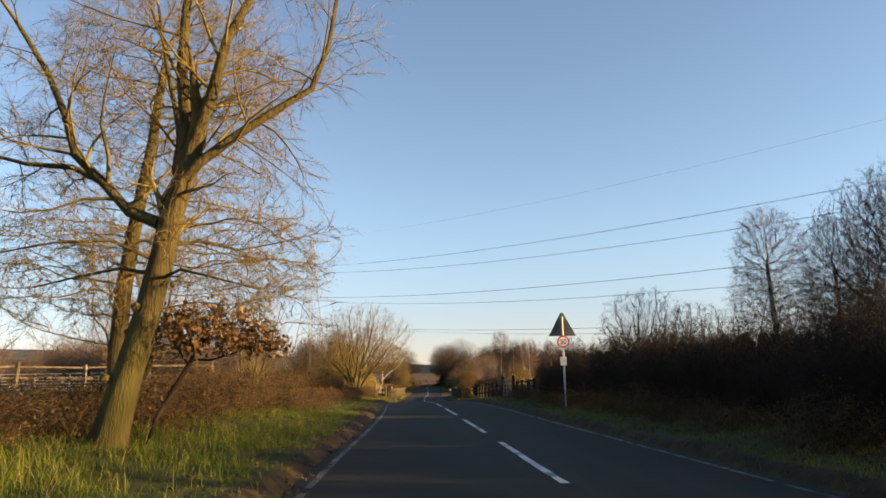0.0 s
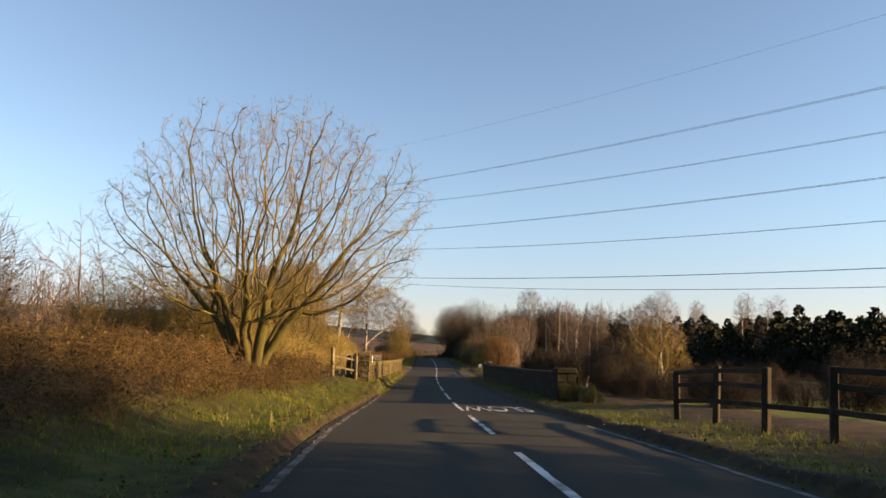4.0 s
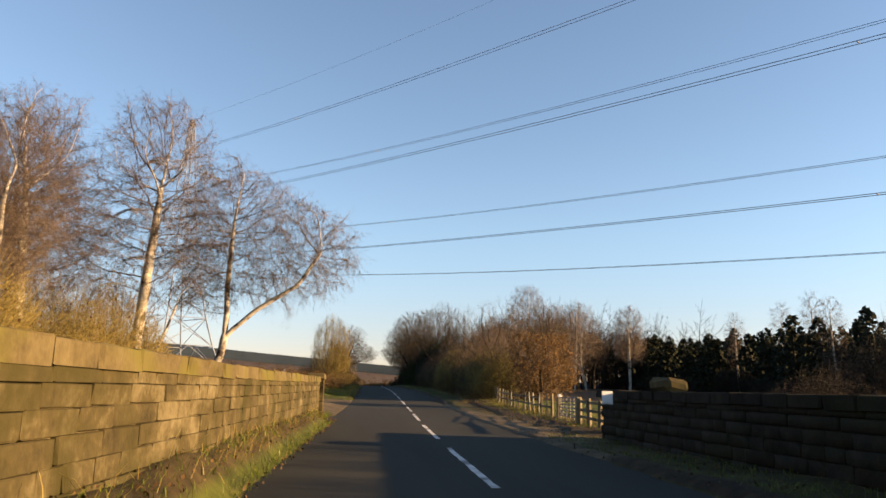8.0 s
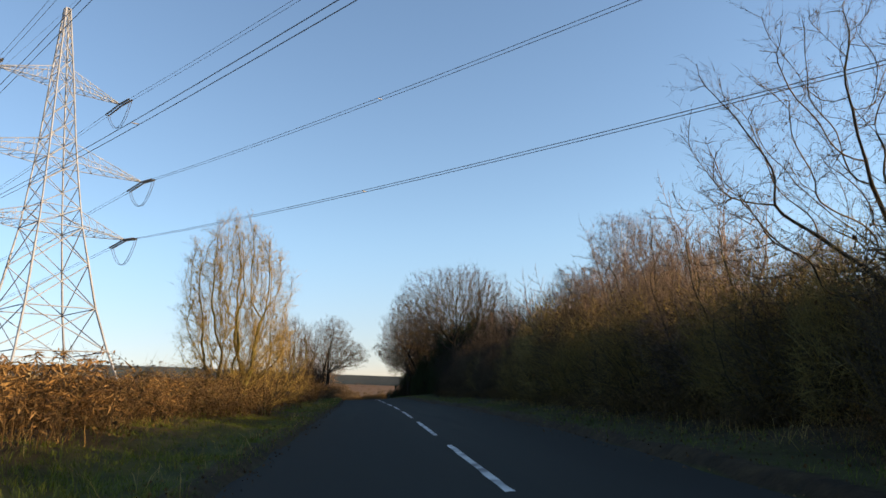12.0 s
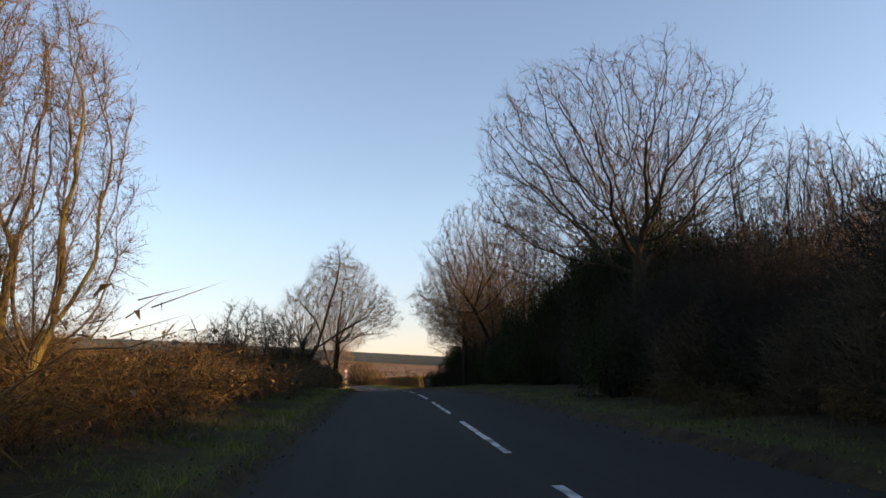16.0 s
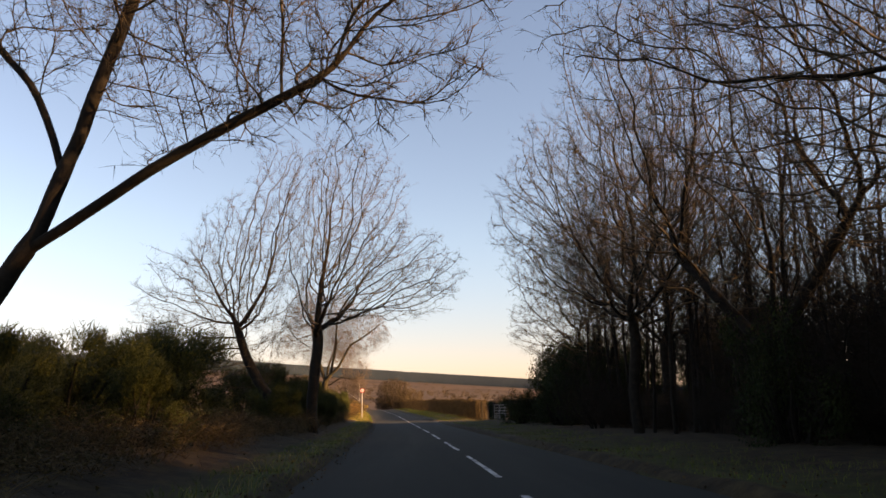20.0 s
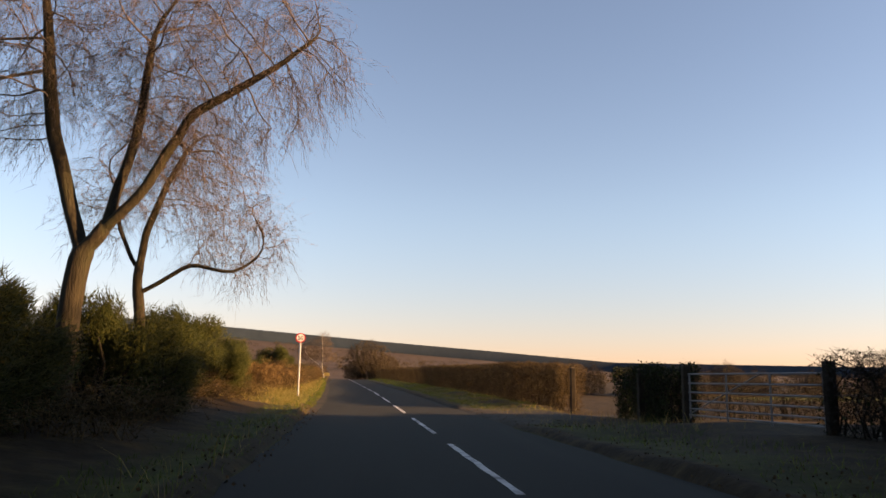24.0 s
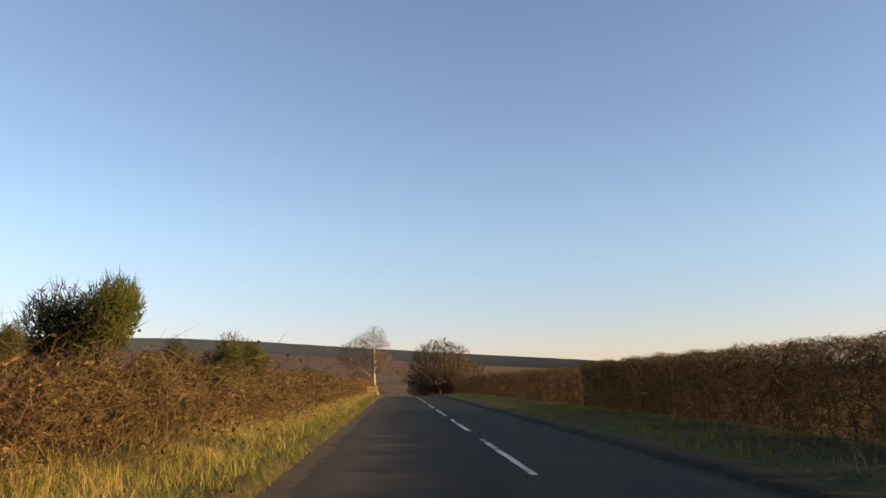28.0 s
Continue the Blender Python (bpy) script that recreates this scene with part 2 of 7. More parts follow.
# ground: grass, dead grass and soil by noise, heath far away, pasture where marked
def ground_mat():
    m = bpy.data.materials.new("rough_ground")
    m.use_nodes = True
    n, l = m.node_tree.nodes, m.node_tree.links
    p = n["Principled BSDF"]
    p.inputs["Roughness"].default_value, p.inputs["Specular IOR Level"].default_value = 0.95, 0.15
    co = n.new("ShaderNodeNewGeometry").outputs["Position"]
    def noise_ramp(scale, stops):
        a = n.new("ShaderNodeTexNoise")
        a.inputs["Scale"].default_value, a.inputs["Detail"].default_value, a.inputs["Roughness"].default_value = scale, 7.0, 0.65
        l.new(co, a.inputs["Vector"])
        r = n.new("ShaderNodeValToRGB")
        e = r.color_ramp.elements
        e[0].position, e[0].color = stops[0][0], (*stops[0][1], 1)
        e[1].position, e[1].color = stops[-1][0], (*stops[-1][1], 1)
        for q, c in stops[1:-1]:
            e.new(q).color = (*c, 1)
        l.new(a.outputs[0], r.inputs[0])
        return r.outputs[0], a.outputs[0]
    def blend(f, a, b):
        x = n.new("ShaderNodeMix")
        x.data_type = "RGBA"
        l.new(f, x.inputs[0])
        l.new(a, x.inputs[6])
        l.new(b, x.inputs[7])
        return x.outputs[2]
    def attr(name):
        a = n.new("ShaderNodeAttribute")
        a.attribute_name = name
        return a.outputs["Fac"]
    verge, h = noise_ramp(1.6, [(.32, (0.0289, 0.0255, 0.0085)), (.46, (0.0340, 0.0425, 0.0085)), (.58, (0.0527, 0.0612, 0.0119)), (.72, (0.0892, 0.0782, 0.0255))])
    litter, _ = noise_ramp(2.3, [(.3, (0.0136, 0.0093, 0.0051)), (.5, (0.0323, 0.0213, 0.0110)), (.7, (0.0603, 0.0416, 0.0187))])
    heath, _ = noise_ramp(0.02, [(.3, (0.0298, 0.0204, 0.0161)), (.45, (0.0553, 0.0382, 0.0289)), (.58, (0.0756, 0.0527, 0.0382)), (.7, (0.0399, 0.0298, 0.0221))])
    field, _ = noise_ramp(0.25, [(.3, (0.0501, 0.0654, 0.0119)), (.5, (0.0799, 0.1003, 0.0179)), (.7, (0.1207, 0.1258, 0.0298))])
    c = blend(attr("litter"), verge, litter)
    c = blend(attr("field"), c, field)
    c = blend(attr("heath"), c, heath)
    # Ridge ground takes the same haze-blue tones as the forest above it.
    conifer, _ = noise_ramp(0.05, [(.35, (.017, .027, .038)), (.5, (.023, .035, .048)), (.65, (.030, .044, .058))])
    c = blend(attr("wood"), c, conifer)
    soil, _ = noise_ramp(1.3, [(.28, (.034, .026, .015)), (.45, (.075, .057, .034)), (.58, (.110, .084, .052)), (.74, (.165, .130, .086))])
    c = blend(attr("bare"), c, soil)
    l.new(c, p.inputs["Base Color"])
    b = n.new("ShaderNodeBump")
    b.inputs["Strength"].default_value, b.inputs["Distance"].default_value = 0.9, 0.08
    l.new(h, b.inputs["Height"])
    l.new(b.outputs[0], p.inputs["Normal"])
    return m

M["ground"] = ground_mat()

# ---- tools ----
def make_mesh(name, V, polys):
    """A mesh from vertices and lists of equal-sided faces (arrays of indices)."""
    me = bpy.data.meshes.new(name)
    V = np.asarray(V, dtype=np.float32)
    me.vertices.add(len(V))
    me.vertices.foreach_set("co", V.ravel())
    loops = np.concatenate([f.ravel() for f in polys]).astype(np.int32)
    sizes = np.concatenate([np.full(len(f), f.shape[1]) for f in polys])
    starts = np.concatenate([[0], np.cumsum(sizes)[:-1]]).astype(np.int32)
    me.loops.add(len(loops))
    me.loops.foreach_set("vertex_index", loops)
    me.polygons.add(len(sizes))
    me.polygons.foreach_set("loop_start", starts)
    me.update(calc_edges=True)
    return me


class Soup:
    """Gathers vertices and faces of many small pieces into one mesh."""
    def __init__(self):
        self.v, self.q, self.t, self.n = [], [], [], 0

    def add(self, V, quads=None, tris=None):
        self.v.append(np.asarray(V, dtype=float).reshape(-1, 3))
        if quads is not None and len(quads):
            self.q.append(np.asarray(quads) + self.n)
        if tris is not None and len(tris):
            self.t.append(np.asarray(tris) + self.n)
        self.n += len(self.v[-1])

    def tubes(self, P, R, sides):
        """P: pieces x points x 3, R: pieces x points."""
        P, R = np.asarray(P, dtype=float), np.asarray(R, dtype=float)
        N, k, _ = P.shape
        T = np.empty_like(P)
        T[:, 1:-1] = P[:, 2:] - P[:, :-2]
        T[:, 0], T[:, -1] = P[:, 1] - P[:, 0], P[:, -1] - P[:, -2]
        T /= np.linalg.norm(T, axis=2, keepdims=True) + 1e-9
        ref = np.where(np.abs(T[:, :1, 2:3]) > 0.8, np.array([1.0, 0.13, 0]), np.array([0.1, 0.2, 1.0]))
        U = np.cross(T, np.broadcast_to(ref, T.shape))
        U /= np.linalg.norm(U, axis=2, keepdims=True) + 1e-9
        W = np.cross(T, U)
        a = np.arange(sides) * 2 * np.pi / sides
        ring = U[:, :, None] * np.cos(a)[None, None, :, None] + W[:, :, None] * np.sin(a)[None, None, :, None]
        V = P[:, :, None] + ring * R[:, :, None, None]
        i = (np.arange(N) * k * sides)[:, None, None] + (np.arange(k - 1) * sides)[None, :, None] + np.arange(sides)[None, None, :]
        j = (np.arange(N) * k * sides)[:, None, None] + (np.arange(k - 1) * sides)[None, :, None] + ((np.arange(sides) + 1) % sides)[None, None, :]
        self.add(V, np.stack([i, j, j + sides, i + sides], -1).reshape(-1, 4))

    def spikes(self, A, B, R):
        """Three-sided twigs that run out to a point, from A to B."""
        A, B = np.asarray(A, dtype=float), np.asarray(B, dtype=float)
        T = B - A
        T /= np.linalg.norm(T, axis=1, keepdims=True) + 1e-9
        ref = np.where(np.abs(T[:, 2:3]) > .8, np.array([1.0, .13, 0]), np.array([.1, .2, 1.0]))
        U = np.cross(T, ref)
        U /= np.linalg.norm(U, axis=1, keepdims=True) + 1e-9
        W = np.cross(T, U)
        R = np.asarray(R, dtype=float)[:, None]
        V = np.stack([A + U * R, A + (W * .87 - U * .5) * R, A - (W * .87 + U * .5) * R, B], 1)
        i = np.arange(len(A))[:, None] * 4
        self.add(V, None, np.concatenate([i + np.array([[0, 1, 3]]), i + np.array([[1, 2, 3]]), i + np.array([[2, 0, 3]])]))

    def leaves(self, C, size, rs, stretch=1.6):
        """Small folded leaves at the points C, turned at random."""
        C = np.asarray(C, dtype=float)
        N = len(C)
        a = rs.normal(size=(N, 3))
        a /= np.linalg.norm(a, axis=1, keepdims=True)
        b = np.cross(a, rs.normal(size=(N, 3)))
        b /= np.linalg.norm(b, axis=1, keepdims=True) + 1e-9
        s = size * rs.uniform(0.6, 1.3, size=(N, 1))
        c = np.cross(a, b) * s * 0.25
        V = np.stack([C - a * s * stretch * .5, C + b * s * .5 + c, C + a * s * stretch * .5, C - b * s * .5 + c], 1)
        i = np.arange(N)[:, None] * 4
        self.add(V, i + np.array([[0, 1, 2, 3]]))

    def mesh(self, name):
        polys = []
        if self.q:
            polys.append(np.concatenate(self.q))
        if self.t:
            polys.append(np.concatenate(self.t))
        return make_mesh(name, np.concatenate(self.v), polys)

    def arrays(self):
        return np.concatenate(self.v), (np.concatenate(self.q) if self.q else np.zeros((0, 4), int)), (np.concatenate(self.t) if self.t else np.zeros((0, 3), int))


def link(name, me, material, parent=None, label="", smooth=False):
    ob = new(name, me)
    if material and not me.materials:
        me.materials.append(material)
    if smooth:
        me.polygons.foreach_set("use_smooth", np.ones(len(me.polygons), dtype=bool))
    if parent is not None:
        ob.parent = parent
    if label:
        tagged(ob, label)
    return ob


def part(name, bm, material, parent, label=""):
    me = bpy.data.meshes.new(name)
    bm.to_mesh(me)
    bm.free()
    return link(name, me, material, parent, label)


def thing(name, at, label, category, group="", turn=0.0):
    ob = new(name)
    ob.empty_display_size = 0.2
    ob.location = at
    ob.rotation_euler = (0, 0, radians(turn))
    return tagged(ob, label, category, group)


def slab(size, centre=(0, 0, 0), bevel=0.01, turn=0.0, bm=None):
    """A box with worn edges, as a bmesh."""
    bm = bm or bmesh.new()
    m = Matrix.Translation(centre) @ Matrix.Rotation(turn, 4, "Z") @ Matrix.Diagonal((*size, 1))
    r = bmesh.ops.create_cube(bm, size=1, matrix=m)
    if bevel:
        es = list({e for v in r["verts"] for e in v.link_edges})
        bmesh.ops.bevel(bm, geom=es, offset=bevel, segments=1, affect="EDGES")
    return bm


def bar(a, b, w, h=None, bm=None):
    """A squared bar from a to b, as a bmesh."""
    bm = bm or bmesh.new()
    a, b = Vector(a), Vector(b)
    d = b - a
    m = Matrix.Translation((a + b) / 2) @ d.to_track_quat("Y", "Z").to_matrix().to_4x4() @ Matrix.Diagonal((w, d.length, h or w, 1))
    r = bmesh.ops.create_cube(bm, size=1, matrix=m)
    es = list({e for v in r["verts"] for e in v.link_edges})
    bmesh.ops.bevel(bm, geom=es, offset=min(w, h or w) * 0.12, segments=1, affect="EDGES")
    return bm


def rod(a, b, r, sides=8, bm=None):
    bm = bm or bmesh.new()
    a, b = Vector(a), Vector(b)
    d = b - a
    m = Matrix.Translation((a + b) / 2) @ d.to_track_quat("Z", "Y").to_matrix().to_4x4()
    bmesh.ops.create_cone(bm, cap_ends=True, segments=sides, radius1=r, radius2=r, depth=d.length, matrix=m)
    return bm


# ---- the lie of the road ----
ZR = [-.30, 0, .27, .57, .47, .22, .30, .49, .80, 1.36, 1.90, 2.31, 2.76, 2.81, 2.63, 2.51, 2.49, 2.64, 2.78, 2.89, 3.0, 2.95, 2.6, 2.0]
CX = [.13, .04, -.03, -.31, -.35, -.12, .22, .83, 1.68, 2.28, 2.74, 3.01, 3.09, 3.06, 2.75, 2.14, 1.27, .06, -1.37, -2.78, -4.2, -5.63, -7.05, -8.48]


def along(K, y):
    """A smooth curve through K, whose values lie every 20 m from y = -20."""
    K = np.asarray(K, dtype=float)
    u = np.clip((np.asarray(y, dtype=float) + 20) / 20, 0, len(K) - 1.001)
    i = u.astype(int)
    f = u - i
    a, b, c, d = K[np.maximum(i - 1, 0)], K[i], K[i + 1], K[np.minimum(i + 2, len(K) - 1)]
    return b + .5 * f * (c - a + f * (2 * a - 5 * b + 4 * c - d + f * (3 * (b - c) + d - a)))


def road_z(y):
    return along(ZR, y)


def road_x(y):
    return along(CX, y)


def left_edge(y):
    """The tarmac's left edge from the centre line, drawn in a little before the bridge."""
    return np.interp(y, [4, 14, 30, 48, 64], [-3.3, -3.2, -2.85, -2.9, -3.3])


def right_edge(y):
    """The tarmac's right edge from the centre line, wider past the lay-by and narrow at the end."""
    return np.interp(y, [0, 112, 128, 143, 160, 226, 246, 330], [2.62, 2.62, 2.3, 2.35, 2.9, 2.85, 2.45, 2.2])


RIDGE_AZ = [-180, -90, -40, -20, -14, 0, 8, 18, 40, 90, 180]
RIDGE_EL = [1.4, 2.6, 3.1, 3.05, 2.8, 1.85, 1.3, 0.5, 0.3, 0.3, 0.5]


def smooth(a, b, x):
    t = np.clip((x - a) / (b - a), 0, 1)
    return t * t * (3 - 2 * t)


BAY_RISE = 0.62


def ground_z(x, y):
    x, y = np.asarray(x, dtype=float), np.asarray(y, dtype=float)
    rel = x - road_x(y)
    z = road_z(y).copy()
    # lay-by and field entrances stay level
    bay = smooth(124, 128, y) * (1 - smooth(147, 152, y))
    left = (0.14 + .05 * np.sin(y * 1.9) * np.sin(y * .37)) * smooth(.02, .26, left_edge(y) - rel) + 0.36 * smooth(4.2, 7.0, -rel)
    left = left + .6 * smooth(4.9, 8.0, -rel) * smooth(24, 40, y) * (1 - smooth(76, 83, y))
    z += left * (1 - bay * (1 - smooth(14, 22, -rel)))
    z += BAY_RISE * bay * smooth(3.2, 7.6, -rel) * (1 - smooth(14, 22, -rel)) * smooth(129, 138, y) * (1 - smooth(141, 146, y))
    z += .35 * bay * smooth(3.6, 5.5, -rel) * (1 - smooth(129, 136, y))
    bay_r = smooth(288, 292, y) * (1 - smooth(299, 302, y)) + smooth(108, 114, y) * (1 - smooth(146, 152, y))
    edge = right_edge(y)
    lip = (.14 + .05 * np.sin(y * 1.3 + 1) * np.sin(y * .41)) * (1 - .55 * smooth(280, 300, y))
    z += (lip * smooth(edge + .02, edge + .24, rel) + 0.16 * smooth(3.6, 6.0, rel)) * (1 - 0.7 * bay_r)
    # grass banked against the foot of the sunlit parapet, and a rise by the short fence
    z += .30 * smooth(83.5, 86, y) * (1 - smooth(122, 125.5, y)) * smooth(2.75, 3.6, -rel) * (1 - smooth(5.5, 9, -rel))
    z += .22 * smooth(80, 84, y) * (1 - smooth(90, 94, y)) * smooth(3.6, 5.0, -rel)
    z -= 0.09 * (1 - smooth(-0.12, 0.06, np.maximum(left_edge(y) - rel, rel - edge)))
    # the field behind the clipped hedge lies lower than the road
    z -= .3 * smooth(5.2, 7.2, rel) * smooth(293, 299, y) * (1 - smooth(380, 440, y))
    # the land beyond: a shallow valley and then the long wooded ridge
    d = np.hypot(x, y - 300)
    az = np.degrees(np.arctan2(x, y - 300))
    top = 1300 * np.tan(np.radians(np.interp(az, RIDGE_AZ, RIDGE_EL)))
    z += -4.0 * smooth(120, 260, d) * (1 - smooth(300, 700, d)) * smooth(300, 420, y)
    z += (top + 2) * (0.55 * smooth(260, 1250, d) + 0.45 * smooth(800, 1320, d)) * smooth(330, 700, y + 0.5 * np.abs(x))
    return z


def gz(x, y):
    return float(ground_z(np.array([x]), np.array([y]))[0])


def inside(X, Y, corners, rag):
    """How far points lie within a patch with anticlockwise or clockwise corners, as a soft ragged mask."""
    area = sum(a[0] * b[1] - b[0] * a[1] for a, b in zip(corners, corners[1:] + corners[:1]))
    depth = np.full(X.shape, 1e9)
    for (ax, ay), (bx, by) in zip(corners, corners[1:] + corners[:1]):
        side = ((bx - ax) * (Y - ay) - (by - ay) * (X - ax)) / math.hypot(bx - ax, by - ay)
        depth = np.minimum(depth, side if area > 0 else -side)
    return smooth(-.25, .35, depth + rag)


# ---- ground ----
def build_ground():
    ys = np.concatenate([np.arange(-60, -10, 2.0), np.arange(-10, 350, .8), np.arange(350, 470, 2.0), 470 + np.cumsum(np.geomspace(3, 140, 44))])
    side = np.concatenate([np.arange(0, 12, .55), 12 + np.cumsum(np.geomspace(1, 130, 40))])
    rel = np.concatenate([-side[::-1] - 4.1, np.arange(-3.75, -2.6, .1), np.linspace(-2.2, 1.6, 5), np.arange(2.0, 3.4, .1), side + 3.7])
    Y, Rl = np.meshgrid(ys, rel, indexing="ij")
    X = Rl + road_x(Y)
    Z = ground_z(X, Y)
    rough = np.array([[noise.noise(Vector((x * .45, y * .45, 0))) + .5 * noise.noise(Vector((x * 1.3, y * 1.3, 4))) for x, y in zip(rx, ry)] for rx, ry in zip(X, Y)])
    off = np.maximum(left_edge(Y) - Rl, Rl - right_edge(Y))
    Z += rough * .09 * smooth(.1, 1.2, off) * (1 - .8 * ((Y > 125) & (Y < 150) & (Rl > -14)))
    nr, nc = Y.shape
    i = (np.arange(nr - 1)[:, None] * nc + np.arange(nc - 1)[None, :]).ravel()
    me = make_mesh("ground", np.stack([X, Y, Z], -1).reshape(-1, 3), [np.stack([i, i + 1, i + nc + 1, i + nc], -1)])
    d = np.hypot(X, Y - 300)
    heath = smooth(180, 330, d) * (Y > 330) + smooth(90, 200, np.abs(X)) * (Y <= 330)
    field = np.maximum(((Rl > 7.5) & (Rl < 60) & (((Y > 40) & (Y < 78)) | ((Y > 116) & (Y < 150)))).astype(float), ((Rl < -11) & (Rl > -80) & (Y > 285) & (Y < 345)).astype(float))
    field = np.maximum(field, ((Rl > 26) & (Rl < 90) & (Y > 318) & (Y < 334)).astype(float) * .8)
    strips = np.sin(X * .021 + Y * .004) + np.sin(Y * .033 + X * .006 + 1)
    field = np.maximum(field, ((Rl < -18) & (Rl > -420) & (Y > 345) & (Y < 640)) * (strips > -.7) * .75)
    heath = heath * (1 - .8 * ((Rl < -18) & (Rl > -420) & (Y > 345) & (Y < 640)) * (strips > -.7))
    field = np.maximum(field, ((Rl < -16) & (Rl > -60) & (Y > 20) & (Y < 75)).astype(float) * .6)
    # Right verge: leaf litter, thickened to stand in for the hedge's shade.
    litter = np.clip(smooth(4.2, 7.0, -Rl) * (1 - .6 * (Y < 30)) + .75 * smooth(3.6, 4.6, -Rl) * (Y > 170) * (Y < 300) + smooth(3.4, 5.5, Rl) + .45 * ((Rl > 0) & (off > 0)) + .9 * ((off > 0) & (off < .4)), 0, 1)
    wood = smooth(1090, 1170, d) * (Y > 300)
    rag = rough * .5
    bare = np.maximum(inside(X, Y, [(-1.0, 128.4), (-.4, 149.6), (-9.6, 147.2), (-7.6, 139.0), (-3.1, 130.0)], rag), inside(X, Y, [(3.0, 112), (3.4, 147), (4.6, 146), (5.0, 128), (4.4, 113)], rag))
    for key, val in (("bare", bare), ("wood", wood), ("heath", heath), ("field", field), ("litter", litter)):
        me.attributes.new(key, "FLOAT", "POINT").data.foreach_set("value", np.clip(val, 0, 1).astype(np.float32).ravel())
    tagged(link("ground", me, M["ground"], smooth=True), "rough verges, pasture and brown heath under low sun", "ground", kind="structure")


build_ground()


def ribbon(r0, r1, y0, y1, dz, step=1.0, wobble=0.0, thick=0.0, seed=1):
    """A strip that follows the road between two distances from the centre line."""
    ys = np.linspace(y0, y1, max(2, int((y1 - y0) / step) + 1))
    rs = np.random.RandomState(seed)
    w0, w1 = rs.uniform(-wobble, wobble, len(ys)), rs.uniform(-wobble, wobble, len(ys))
    z = road_z(ys) + dz
    r0, r1 = (r(ys) if callable(r) else r for r in (r0, r1))
    a = np.stack([road_x(ys) + r0 + w0, ys, z], -1)
    b = np.stack([road_x(ys) + r1 + w1, ys, z], -1)
    rows = [a, b] if not thick else [a - [0, 0, thick], a, b, b - [0, 0, thick]]
    V = np.stack(rows, 1).reshape(-1, 3)
    n, k = len(ys), len(rows)
    i = (np.arange(n - 1)[:, None] * k + np.arange(k - 1)[None, :]).ravel()
    me = make_mesh("strip", V, [np.stack([i, i + 1, i + k + 1, i + k], -1)])
    me.polygons.foreach_set("use_smooth", np.zeros(len(me.polygons), dtype=bool))
    me.update()
    return me


def build_road():
    road = link("road", ribbon(left_edge, right_edge, -60, 438, 0.0, 1.0, 0.07, 0.04, 5), M["asphalt"])
    tagged(road, "narrow country road of worn dark asphalt with a broken white centre line", "road", kind="structure")
    rs = random.Random(3)
    for k in range(0, 47):
        y = 9 * k + rs.uniform(-.15, .15)
        link("centre_line_mark", ribbon(-.055, .055, y, y + 6.2, .006, .5, .012, 0, k), M["paint"], road)
    y = -14.0
    while y < 82:
        n = rs.uniform(3, 14)
        link("edge_line", ribbon(lambda q: left_edge(q) + .16, lambda q: left_edge(q) + .26, y, y + n, .006, .5, .015, 0, int(y) + 90), M["worn_paint"], road, "worn white edge line")
        y += n + rs.uniform(.1, .5)
    y = -14.0
    while y < 58:
        n = rs.uniform(4, 12)
        link("edge_line", ribbon(2.36, 2.46, y, y + n, .006, .5, .015, 0, int(y) + 190), M["worn_paint"], road, "worn white edge line")
        y += n + rs.uniform(.1, .6)
    cu = bpy.data.curves.new("lettering", "FONT")
    cu.body, cu.size, cu.align_x = "SLOW", 1.0, "CENTER"
    tmp = new("lettering", cu)
    me = bpy.data.meshes.new_from_object(tmp)
    bpy.data.objects.remove(tmp)
    for v in me.vertices:
        x, y = -v.co.x * .78 + 1.2, 75.2 - v.co.y * 4.6
        v.co = (x + float(road_x(y)), y, float(road_z(y)) + .007)
    me.flip_normals()
    link("road_lettering", me, M["paint"], road, "white painted road word")


build_road()

# ---- stone parapets of the bridge ----
def stone_variants(n, seed):
    """Rough-faced blocks of unit size, each a little different."""
    rs = random.Random(seed)
    out = []
    for k in range(n):
        bm = slab((1, 1, 1), bevel=0.045)
        for v in bm.verts:
            v.co += Vector((rs.uniform(-.02, .02), rs.uniform(-.05, .05), rs.uniform(-.03, .03)))
        me = bpy.data.meshes.new("block")
        bm.to_mesh(me)
        bm.free()
        out.append(me)
    return out


BLOCKS = stone_variants(9, 4)
CAPS = stone_variants(6, 8)


